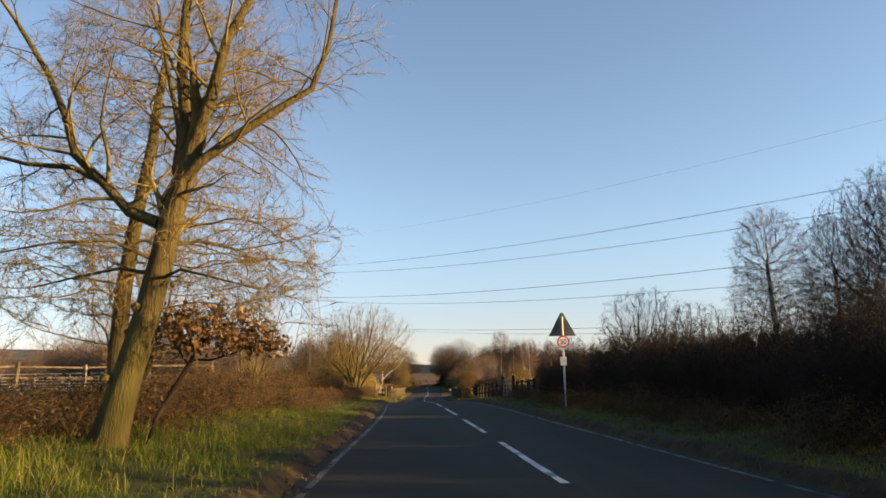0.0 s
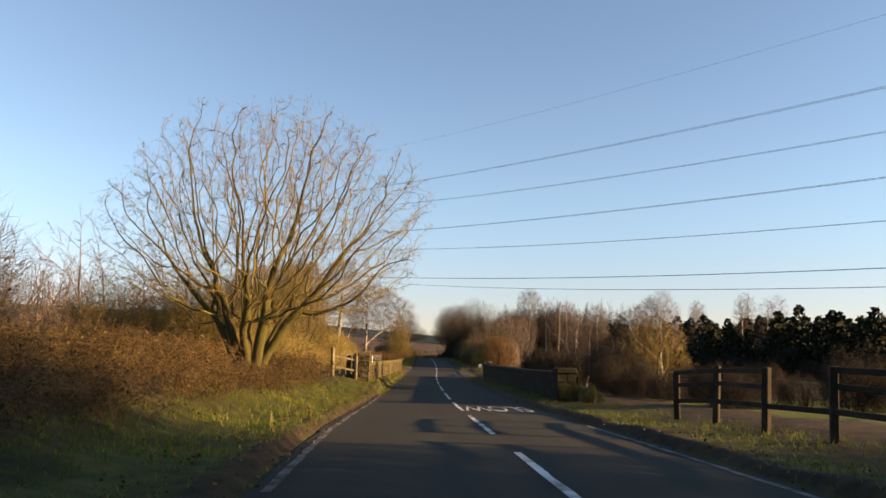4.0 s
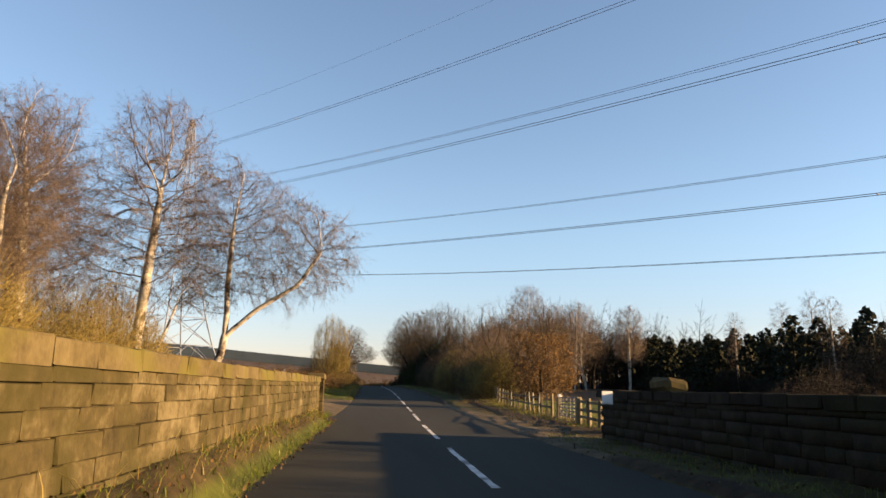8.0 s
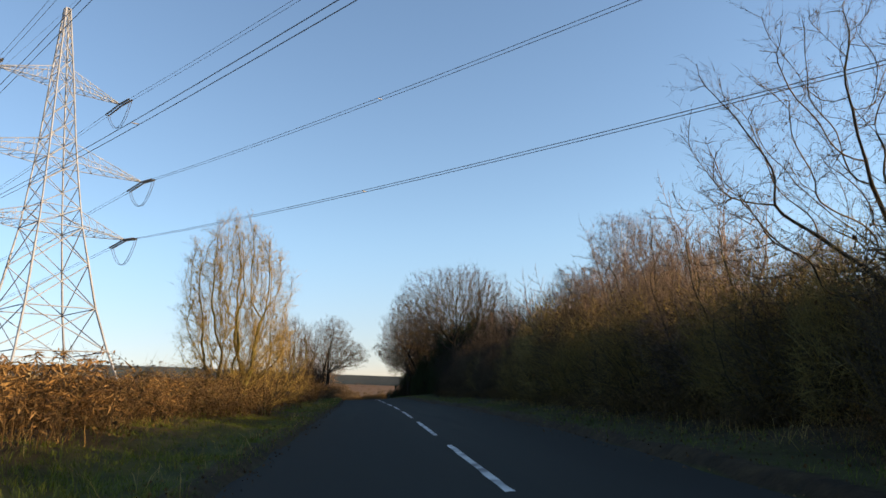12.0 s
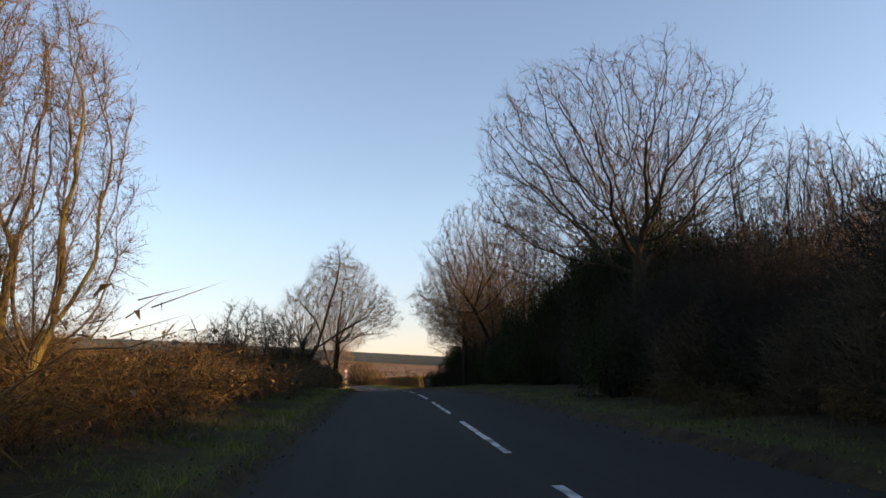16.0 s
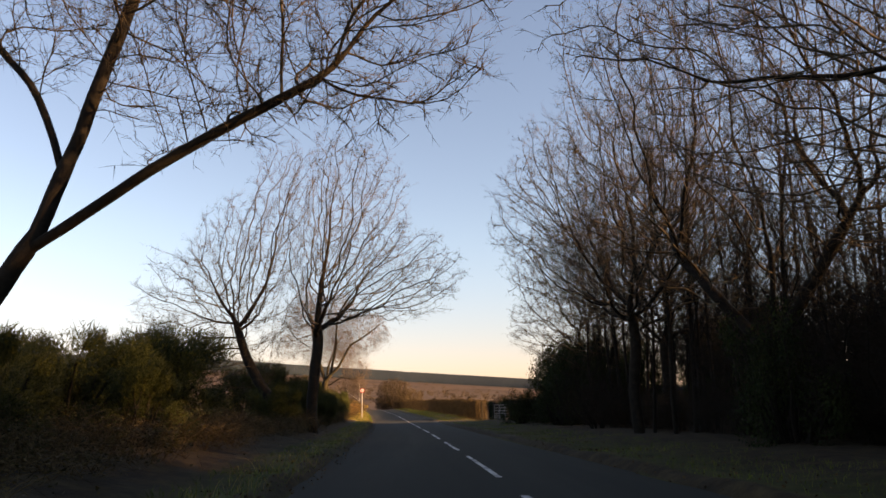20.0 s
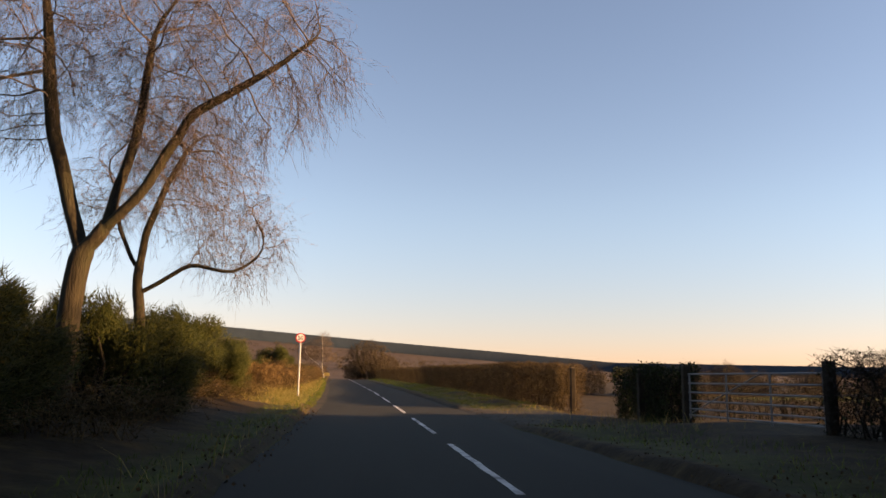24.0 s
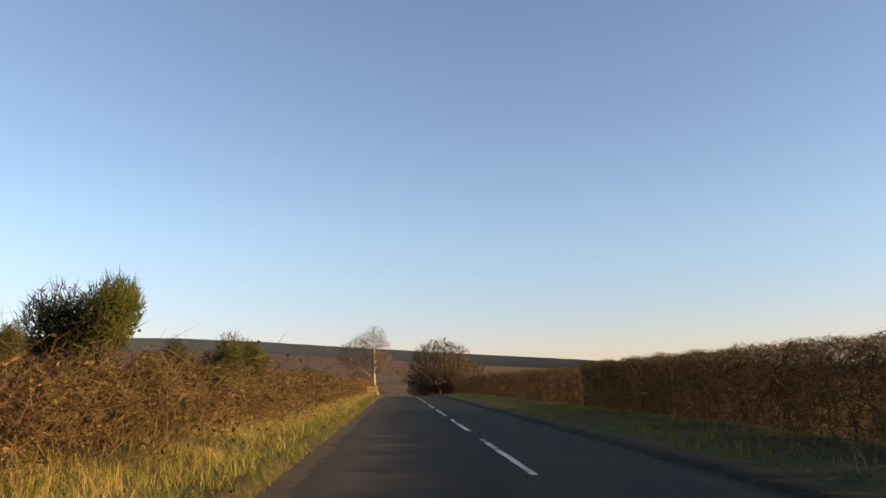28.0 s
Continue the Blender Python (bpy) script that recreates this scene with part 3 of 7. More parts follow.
def parapet(name, p0, p1, z_base, height, label, n_parts, seed, near_first=True, face=1, stone="stone", cap="coping", core="mortar"):
    """A coursed wall from p0 to p1 (x, y): a core, blocks on the face towards the road, and coping stones."""
    rs = random.Random(seed)
    a, b = Vector((*p0, 0)), Vector((*p1, 0))
    d = (b - a).normalized()
    nrm = Vector((d.y, -d.x, 0)) * face
    length = (b - a).length
    wall = thing(name, (0, 0, 0), label, "wall")
    zb = lambda s: float(road_z((a + d * s).y)) + z_base
    # core
    soup = Soup()
    ss = np.linspace(0, length, 24)
    V = []
    for s in ss:
        c = a + d * float(s)
        z = zb(float(s))
        for off, h in ((-.44, -.6), (-.44, height), (-.03, height), (-.03, -.6)):
            q = c + nrm * off
            V.append((q.x, q.y, z + h))
    n = len(ss)
    Q = []
    for k in range(n - 1):
        for e in range(4):
            f = (e + 1) % 4
            Q.append((k * 4 + e, k * 4 + f, k * 4 + 4 + f, k * 4 + 4 + e))
    Q += [(0, 1, 2, 3), ((n - 1) * 4 + 3, (n - 1) * 4 + 2, (n - 1) * 4 + 1, (n - 1) * 4)]
    soup.add(V, Q)
    link("core", soup.mesh("core"), M[core], wall, "dark pointing between the blocks")
    rotz = math.atan2(d.y, d.x)
    placed = []
    z, course = 0.0, 0
    hs = [.24, .22, .2, .2, .18, .17, .16]
    z = -.12
    while z < height - .1:
        h = min(hs[min(course, 6)], height - z)
        s = rs.uniform(-.3, 0)
        while s < length:
            w = rs.choice((.42, .55, .7, .85, 1.0, 1.2))
            s0, s1 = max(s, 0), min(s + w, length)
            if s1 - s0 > .08:
                placed.append(((s0 + s1) / 2, z + h / 2, s1 - s0 - .005, h - .005))
            s += w
        z += h
        course += 1
    placed.sort(key=lambda q: q[0] if near_first else -q[0])
    rest = Soup()
    cubes = []
    for me in BLOCKS:
        vv = np.array([v.co[:] for v in me.vertices])
        tris = [tuple(p.vertices) for p in me.polygons if len(p.vertices) == 3]
        quads = [tuple(p.vertices) for p in me.polygons if len(p.vertices) == 4]
        cubes.append((vv, np.array(quads), np.array(tris)))
    step = max(1, len(placed) // n_parts) if n_parts else 0
    for k, (s, zz, w, h) in enumerate(placed):
        c = a + d * s + nrm * (.008 + rs.uniform(-.004, .006) - .11)
        loc = Vector((c.x, c.y, zb(s) + zz))
        mtx = Matrix.Translation(loc) @ Matrix.Rotation(rotz, 4, "Z") @ Matrix.Diagonal((w, .24, h, 1))
        if k < n_parts:
            ob = link("block", BLOCKS[k % 9], M["stone"], wall)
            ob.material_slots[0].link, ob.material_slots[0].material = "OBJECT", M[stone]
            ob.matrix_basis = mtx
        else:
            vv, qd, tr = cubes[k % 9]
            m3 = np.array(mtx)
            rest.add(vv @ m3[:3, :3].T + m3[:3, 3], qd, tr)
    if rest.n:
        tagged(link("stonework", rest.mesh("stonework"), M[stone], wall), kind="stuff")
    s = 0.0
    while s < length:
        w = rs.uniform(.7, 1.05)
        c = a + d * min(s + w / 2, length) - nrm * .21
        ob = link("coping_stone", CAPS[rs.randrange(6)], M["coping"], wall)
        ob.material_slots[0].link, ob.material_slots[0].material = "OBJECT", M[cap]
        ob.matrix_basis = Matrix.Translation((c.x, c.y, zb(s) + height + .09 + rs.uniform(-.01, .01))) @ Matrix.Rotation(rotz + rs.uniform(-.01, .01), 4, "Z") @ Matrix.Diagonal((w - .012, .5, .2 + rs.uniform(-.012, .012), 1))
        s += w
    return wall


WALL_L0, WALL_L1 = (-4.05, 87.2), (-2.55, 124.6)
parapet("stone_parapet", WALL_L0, WALL_L1, .12, 1.20, "sunlit coursed gritstone bridge parapet with rounded coping beside the road", 300, 11, near_first=False)
parapet("stone_parapet", (3.95, 76.6), (5.0, 117.3), .06, 1.02, "shaded coursed gritstone bridge parapet along the field side", 200, 12, face=-1, stone="stone_shade", cap="stone_shade", core="stone_shade")


def pier(x, y, w, d, h, label, rubble=False, seed=1, stone="stone", cap="coping"):
    """A square stone pier of large blocks with a capstone."""
    rs = random.Random(seed)
    t = thing("stone_pier", (x, y, gz(x, y) - .1), label, "pier")
    z = 0.0
    while z < h - .05:
        hh = min(rs.uniform(.24, .34), h - z)
        sp = rs.uniform(-.12, .12)
        for x0, x1 in ((-w / 2, sp), (sp, w / 2)):
            ob = link("pier_block", BLOCKS[rs.randrange(9)], M["stone"], t)
            ob.material_slots[0].link, ob.material_slots[0].material = "OBJECT", M[stone]
            ob.matrix_basis = Matrix.Translation(((x0 + x1) / 2, rs.uniform(-.01, .01), z + hh / 2)) @ Matrix.Diagonal((x1 - x0 - .012, d, hh - .012, 1))
        z += hh
    bm = slab((w + .1, d + .1, .2), (0, 0, h + .1), .05)
    for v in bm.verts:
        if v.co.z > h + .12:
            v.co.x *= .94
            v.co.y *= .94
            v.co.z += .03
    part("capstone", bm, M[cap], t, "weathered rounded capstone")
    if rubble:
        bm = slab((w * 1.1, d * .9, .3), (-w * 1.05, .1, h - .1), .08)
        part("rubble_cap", bm, M["timber_dark"], t, "dark mossy rubble on the return wall")
        part("return_wall", slab((w * 1.2, d * .8, h - .25), (-w * 1.05, .1, (h - .25) / 2), .03), M["stone"], t)
    return t


pier(-4.12, 86.6, .56, .6, 1.32, "stone end pier of the parapet beside the short fence", True, 5)
pier(-2.68, 124.95, .58, .6, 1.38, "stone end pier of the parapet beside the gravel lay-by", True, 6)
pier(3.8, 76.2, .7, .7, 1.12, "dark stone end pier of the parapet overgrown with ivy", False, 7, "stone_shade", "stone_shade")
loose = thing("coping_boulder", (5.2, 113.6, float(road_z(113.6)) + 1.24), "loose rough coping stone lying on the shaded parapet", "stone")
bm = slab((.5, 1.0, .3), (0, 0, .15), .09)
for v in bm.verts:
    v.co += Vector((.04 * math.sin(v.co.y * 7), .05 * math.sin(v.co.z * 9), .05 * math.sin(v.co.y * 5 + v.co.x * 8)))
part("stone", bm, M["coping"], loose)

notice = thing("wall_notice", (-3.86, 89.6, gz(-3.9, 89.6) + .95), "small white notice plate fixed to the stone parapet", "notice")
part("plate", slab((.02, .26, .38), (0, 0, .19), .004), M["white"], notice)
for k in range(4):
    part("text_bar", slab((.004, .16, .02), (.013, 0, .3 - k * .06), 0), M["black"], notice)
plate = thing("wall_notice", (4.55, 115.6, gz(4.6, 115.6) + .95), "small pale plate on the end of the shaded parapet", "notice")
part("plate", slab((.26, .02, .3), (0, 0, .1), .004), M["white"], plate)


# ---- fences and gates ----
def fence(points, label, post_h=1.15, rails=(.45, .8, 1.08), gap=1.9, mat_key="timber", w=.1, group="", tilt=2.0, seed=1, broken=0.0):
    rs = random.Random(seed)
    p0 = points[0]
    f = thing("fence", (p0[0], p0[1], gz(*p0)), label, "fence", group)
    o = Vector(f.location)
    tops = []
    for (x0, y0), (x1, y1) in zip(points, points[1:]):
        n = max(1, round(math.hypot(x1 - x0, y1 - y0) / gap))
        for k in range(n + (1 if (x1, y1) == points[-1] else 0)):
            x, y = x0 + (x1 - x0) * k / n, y0 + (y1 - y0) * k / n
            z = gz(x, y)
            lean = Vector((rs.uniform(-1, 1), rs.uniform(-1, 1), 0)) * math.tan(radians(tilt)) * post_h
            foot = Vector((x, y, z - .2)) - o
            head = Vector((x, y, z + post_h * rs.uniform(.96, 1.06))) - o + lean
            part("post", bar(foot, head, w * 1.15, w), M[mat_key], f)
            tops.append((Vector((x, y, z)) - o, lean / post_h))
    for (a, la), (b, lb) in zip(tops, tops[1:]):
        for h in rails:
            if rs.random() < broken:
                continue
            part("rail", bar(a + la * h + Vector((0, 0, h + rs.uniform(-.02, .02))), b + lb * h + Vector((0, 0, h + rs.uniform(-.02, .02))), .04, .09), M[mat_key], f)
    return f


def field_gate(a, b, label, mat_key="steel", height=1.15, bars=6, r=.02, uprights=4, wood=False, post_mat="timber", post_w=.18, rise=.22):
    z = min(gz(*a), gz(*b))
    g = thing("field_gate", (a[0], a[1], z), label, "gate")
    A, B = Vector((0, 0, 0)), Vector((b[0] - a[0], b[1] - a[1], gz(*b) - z))
    for k in range(bars):
        h = Vector((0, 0, .18 + (height - .18) * (k / (bars - 1)) ** 1.15))
        bm = bar(A + h, B + h, .03, .08) if wood else rod(A + h, B + h, r, 7)
        part("gate_bar", bm, M[mat_key], g)
    for k in range(uprights):
        c = A.lerp(B, k / (uprights - 1) * .98 + .01)
        lo, hi = c + Vector((0, 0, .1)), c + Vector((0, 0, height + .02))
        part("upright", bar(lo, hi, .06, .04) if wood else rod(lo, hi, r * 1.1, 7), M[mat_key], g)
    part("brace", rod(A + Vector((0, 0, .2)), A.lerp(B, .6) + Vector((0, 0, height)), r * .8, 6), M[mat_key], g)
    for nm, c in (("hanging_post", A), ("shutting_post", B)):
        off = (B - A).normalized() * (.12 if nm == "shutting_post" else -.12)
        part(nm, bar(c + off + Vector((0, 0, -.2)), c + off + Vector((0, 0, height + rise)), post_w, post_w), M[post_mat], g)
    return g


# before the bridge, sunlit side
fence([(-34, 33), (-24, 36.5), (-15.5, 40), (-12.5, 41)], "sunlit post and rail fence round the pasture", 1.35, (.6, 1.15), 3.0, "timber", .14, seed=2)
field_gate((-27, 47), (-21, 48), "galvanised field gate across the far pasture", height=1.1)
fence([(-13.5, 62), (-11.5, 66)], "short weathered rail fence among the brambles", 1.2, (.5, 1.0), 2.0, "timber", .12, seed=9)
short = fence([(-5.62, 85.8), (-4.5, 86.35)], "short weathered timber fence joining a post to the stone pier", 1.32, (.42, .95), 2.4, "timber", .14, seed=4, tilt=1)
for k in (.3, .55, .8):
    part("baluster", bar(Vector((1.12 * k, .55 * k, .05)), Vector((1.12 * k, .55 * k, 1.08)), .05, .04), M["timber"], short)
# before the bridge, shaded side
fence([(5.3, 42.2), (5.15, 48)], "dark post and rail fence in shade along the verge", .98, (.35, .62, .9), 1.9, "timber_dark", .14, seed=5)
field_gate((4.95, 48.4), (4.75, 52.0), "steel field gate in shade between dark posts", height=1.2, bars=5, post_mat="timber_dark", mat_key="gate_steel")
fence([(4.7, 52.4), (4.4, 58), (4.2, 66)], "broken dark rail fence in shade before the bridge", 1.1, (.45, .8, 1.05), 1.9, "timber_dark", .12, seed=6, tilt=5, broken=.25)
# lay-by
field_gate((-9.1, 137.9), (-7.25, 138.9), "pale timber gate standing beside the lay-by", "timber_pale", 1.12, 5, uprights=3, wood=True, post_mat="timber_pale", post_w=.1)
field_gate((-6.95, 139.1), (-5.3, 140.6), "galvanised field gate closing the lay-by", "gate_steel", height=1.12, bars=7, uprights=4, post_mat="gate_steel", post_w=.1)
fence([(-18, 135.5), (-9.4, 137.7)], "weathered rail fence beyond the lay-by", 1.15, (.5, 1.0), 2.2, "timber", .12, seed=8)
fence([(-15.5, 163), (-9.5, 166), (-7.5, 167.5)], "old timber posts showing above the bracken", 1.5, (1.2,), 1.5, "timber", .12, seed=18, tilt=4, broken=.3)
# field beyond the bridge
field_gate((7.1, 128.7), (6.62, 124.6), "galvanised field gate with a white-painted post", "gate_steel", height=.88, bars=7, uprights=6, post_mat="timber", rise=.04)
fence([(6.55, 124.2), (6.35, 121.4), (6.0, 118.2)], "timber rail fence between the gate and the parapet", .86, (.26, .5, .76), 1.2, "timber", .13, seed=10)
fence([(7.15, 130.0), (7.7, 136.3), (7.9, 141), (8.3, 147.5), (8.8, 152)], "leaning post and rail fence below the copper-leaved oak", .92, (.38, .72), 1.35, "timber", .085, seed=11, tilt=5, broken=.15)
wp = thing("gate_post", (7.2, 129.05, gz(7.2, 129.05)), "white-painted square gate post beside the field gate", "post")
part("post", bar((0, 0, -.2), (0, 0, .96), .14, .14), M["white"], wp)
part("cap", slab((.17, .17, .04), (0, 0, .98), .01), M["timber"], wp)
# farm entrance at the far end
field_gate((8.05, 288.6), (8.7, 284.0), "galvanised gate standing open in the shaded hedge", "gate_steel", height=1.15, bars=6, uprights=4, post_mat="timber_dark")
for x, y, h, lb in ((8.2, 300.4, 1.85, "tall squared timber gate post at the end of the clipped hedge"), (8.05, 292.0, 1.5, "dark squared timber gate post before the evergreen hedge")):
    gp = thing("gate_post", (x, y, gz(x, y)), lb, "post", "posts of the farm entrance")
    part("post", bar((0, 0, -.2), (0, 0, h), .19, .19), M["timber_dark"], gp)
    part("top", slab((.17, .17, .03), (0, 0, h + .012), .012), M["timber"], gp)
fence([(9.5, 296.5), (14, 299), (22, 302), (34, 305)], "low wire and post fence beside the ploughed field", 1.0, (.95,), 2.8, "timber_dark", .08, seed=15, tilt=3)


# ---- road signs ----
def disc(r, depth, segs=40):
    bm = bmesh.new()
    bmesh.ops.create_cone(bm, cap_ends=True, segments=segs, radius1=r, radius2=r, depth=depth, matrix=Matrix.Rotation(radians(90), 4, "X"))
    return bm


def roundel(parent, z, r, y=0.0):
    face = part("sign_face", disc(r, .012), M["red"], parent, "red-ringed speed limit disc")
    face.location = (0, y, z)
    part("white_field", disc(r * .77, .016), M["white"], face)
    cu = bpy.data.curves.new("numerals", "FONT")
    cu.body, cu.size, cu.align_x, cu.align_y, cu.offset = "50", r * 1.12, "CENTER", "CENTER", .004
    tmp = new("numerals", cu)
    me = bpy.data.meshes.new_from_object(tmp)
    bpy.data.objects.remove(tmp)
    me.transform(Matrix.Translation((0, -.0105, 0)) @ Matrix.Rotation(radians(90), 4, "X"))
    link("numerals", me, M["black"], face)
    return face


s1 = thing("road_sign", (4.15, 28.4, gz(4.15, 28.4)), "grey sign post with triangle back, 50 disc and white plate", "road sign", turn=-3)
part("post", rod((0, 0, -.2), (0, 0, 3.45), .038, 10), M["steel"], s1)
tri = bmesh.new()
vs = [tri.verts.new(c) for c in ((-.53, .06, 2.7), (.53, .06, 2.7), (.05, .06, 3.6), (-.05, .06, 3.6))]
tri.faces.new(vs)
bmesh.ops.solidify(tri, geom=tri.faces[:], thickness=.012)
back = part("triangle_plate", tri, M["signback"], s1, "grey-green aluminium back of a triangular plate")
for h, w in ((2.8, .78), (3.02, .54), (3.24, .3)):
    part("rail", bar((-w / 2, .04, h), (w / 2, .04, h), .02, .03), M["signback"], back)
roundel(s1, 2.47, .235, -.05)
for h in (2.4, 2.54):
    part("clip", slab((.1, .05, .03), (0, -.02, h), .005), M["steel"], s1)
part("plate", slab((.24, .012, .33), (-.02, -.05, 1.73), .003), M["white"], s1, "blank white plate")

s2 = thing("road_sign", (-3.46, 307.3, gz(-3.46, 307.3)), "pale grey sign post with a red-ringed 50 disc in long grass", "road sign", turn=3)
part("post", rod((0, .05, -.2), (0, .05, 3.06), .042, 10), M["steel"], s2)
roundel(s2, 2.84, .235)
for h in (2.74, 2.94):
    part("clip", slab((.1, .05, .03), (0, .02, h), .005), M["steel"], s2)
ym = thing("marker_sign", (-6.3, 362, gz(-6.3, 362)), "small yellow marker board on a low post", "sign")
part("post", bar((0, 0, -.1), (0, 0, .8), .06), M["timber"], ym)
part("board", slab((.7, .03, .4), (0, -.03, .85), .01), M["straw"], ym)

# ---- pylon and conductors ----
PY = Vector((-32.0, 228.6, 4.2))
ARM = Vector((.70, .714, 0))
PERP = Vector((.714, -.70, 0))


def strut(soup, a, b, r):
    soup.tubes(np.array([[a[:], b[:]]]), np.array([[r, r]]), 4)


def build_pylon():
    py = thing("pylon", PY, "tall steel lattice electricity pylon with three pairs of arms", "pylon")
    half = lambda z: float(np.interp(z, [0, 4.5, 9.2, 19, 27.7, 36, 45], [6.0, 4.75, 3.7, 2.25, 1.45, .9, .25]))
    corner = lambda k, z: ARM * half(z) * (1 if k in (0, 1) else -1) + PERP * half(z) * (1 if k in (0, 3) else -1) + Vector((0, 0, z))
    zs = [0, 4.6, 9.3, 14.2, 18.4, 20.6, 23.2, 26.0, 28.6, 31.2, 33.6, 36.4, 38.6, 40.8, 43, 45]
    for k in range(4):
        s = Soup()
        s.tubes(np.array([[corner(k, z)[:] for z in zs]]), np.array([[.13 if z < 18 else .095 for z in zs]]), 4)
        link("leg", s.mesh("leg"), M["lattice"], py)
        part("footing", slab((.9, .9, .5), corner(k, 0) + Vector((0, 0, -.1)), .04), M["mortar"], py)
    for k in range(4):
        s = Soup()
        j = (k + 1) % 4
        for i, (z0, z1) in enumerate(zip(zs, zs[1:])):
            r = .065 if z0 < 18 else .05
            if z0 < 4:
                m = (corner(k, z1) + corner(j, z1)) / 2
                strut(s, corner(k, z0), m, r)
                strut(s, corner(j, z0), m, r)
            else:
                strut(s, corner(k, z0), corner(j, z1), r)
                strut(s, corner(j, z0), corner(k, z1), r)
            if z1 in (4.6, 9.3, 18.4, 20.6, 26.0, 28.6, 36.4, 38.6) or z1 > 42:
                strut(s, corner(k, z1), corner(j, z1), r)
        link("face_bracing", s.mesh("face_bracing"), M["lattice"], py)
    tips = []
    for z, L, rise in ((18.4, 8.7, 1.9), (26.0, 10.6, 2.2), (35.2, 7.2, 2.0)):
        for sgn in (1, -1):
            s = Soup()
            tip = ARM * L * sgn + Vector((0, 0, z))
            root = [ARM * half(z) * sgn + PERP * half(z) * q + Vector((0, 0, z)) for q in (1, -1)]
            roof = [ARM * half(z + rise) * sgn + PERP * half(z + rise) * q + Vector((0, 0, z + rise)) for q in (1, -1)]
            for a in root + roof:
                strut(s, a, tip, .055)
            n = 6
            for k in range(1, n):
                t0, t1 = k / n, (k - .5) / n
                pts = [a.lerp(tip, t0) for a in root + roof]
                pts0 = [a.lerp(tip, (k - 1) / n) for a in root + roof]
                strut(s, pts[0], pts[1], .03)
                strut(s, pts0[0], pts[1], .03)
                for e in (0, 1):
                    strut(s, pts[e], pts[2 + e], .03)
                    strut(s, pts0[2 + e], pts[e], .03)
            link("cross_arm", s.mesh("cross_arm"), M["lattice"], py)
            tips.append(tip)
    s = Soup()
    strut(s, Vector((-.35, 0, 45)), Vector((.35, 0, 45)), .06)
    link("peak_bar", s.mesh("peak_bar"), M["lattice"], py)
    out1, out2 = Vector((.571, -.821, 0)), Vector((-.70, .714, 0))
    for tip in tips:
        ends = []
        for d in (out1, out2):
            e = tip + d * 3.2 + Vector((0, 0, -.45))
            ends.append(e)
            n = 15
            P = [tip.lerp(e, k / n) for k in range(n + 1)]
            R = [.05 + (.09 if k % 2 else .0) for k in range(n + 1)]
            sp = Soup()
            for q in (-.2, .2):
                o = Vector((0, 0, 0)) + ARM * q * (1 if d is out1 else 1)
                sp.tubes(np.array([[(p + o)[:] for p in P]]), np.array([R]), 8)
            link("insulator_string", sp.mesh("insulator_string"), M["ceramic"], py)
        a, b = ends
        P = []
        for k in range(17):
            t = k / 16
            c = a.lerp(b, t) + Vector((0, 0, -2.6 * math.sin(math.pi * t) ** .8))
            P.append(c[:])
        sp = Soup()
        sp.tubes(np.array([P, [(x + .25, y, z) for x, y, z in P]]), np.full((2, 17), .03), 5)
        link("jumper_loop", sp.mesh("jumper_loop"), M["cable"], py)
    return tips, out1, out2


TIPS, OUT1, OUT2 = build_pylon()
for tip in TIPS + [Vector((0, 0, 45))]:
    earth = tip.z > 44
    for d, span in ((OUT1, 372.0), (OUT2, 330.0)):
        start = PY + tip + (Vector((0, 0, 0)) if earth else d * 3.2 + Vector((0, 0, -.45)))
        w = thing("earth_wire" if earth else "twin_conductor", start, "thin earth wire from the pylon's peak" if earth else "twin aluminium conductors of the power line high over the road", "power line", "power line conductors")
        ss = np.concatenate([np.linspace(0, 40, 9), np.linspace(46, span, 56)])
        soup = []
        for q in ((0,) if earth else (-.22, .22)):
            P = [((d * float(s_) + Vector((q * d.y, -q * d.x, 0)))[:2] + (float(-.128 * s_ + 3.15e-4 * s_ * s_) if d is OUT1 else float(-.1 * s_ + 3.0e-4 * s_ * s_),)) for s_ in ss]
            sp = Soup()
            sp.tubes(np.array([P]), np.full((1, len(ss)), .012 if earth else .021), 5)
            link("wire", sp.mesh("wire"), M["cable"], w)
        if not earth:
            for s_ in range(45, int(span), 62):
                z = -.128 * s_ + 3.15e-4 * s_ * s_ if d is OUT1 else -.1 * s_ + 3.0e-4 * s_ * s_
                part("spacer", slab((.05, .4, .05), d * float(s_) + Vector((0, 0, z)), .01, math.atan2(d.y, d.x)), M["cable"], w)

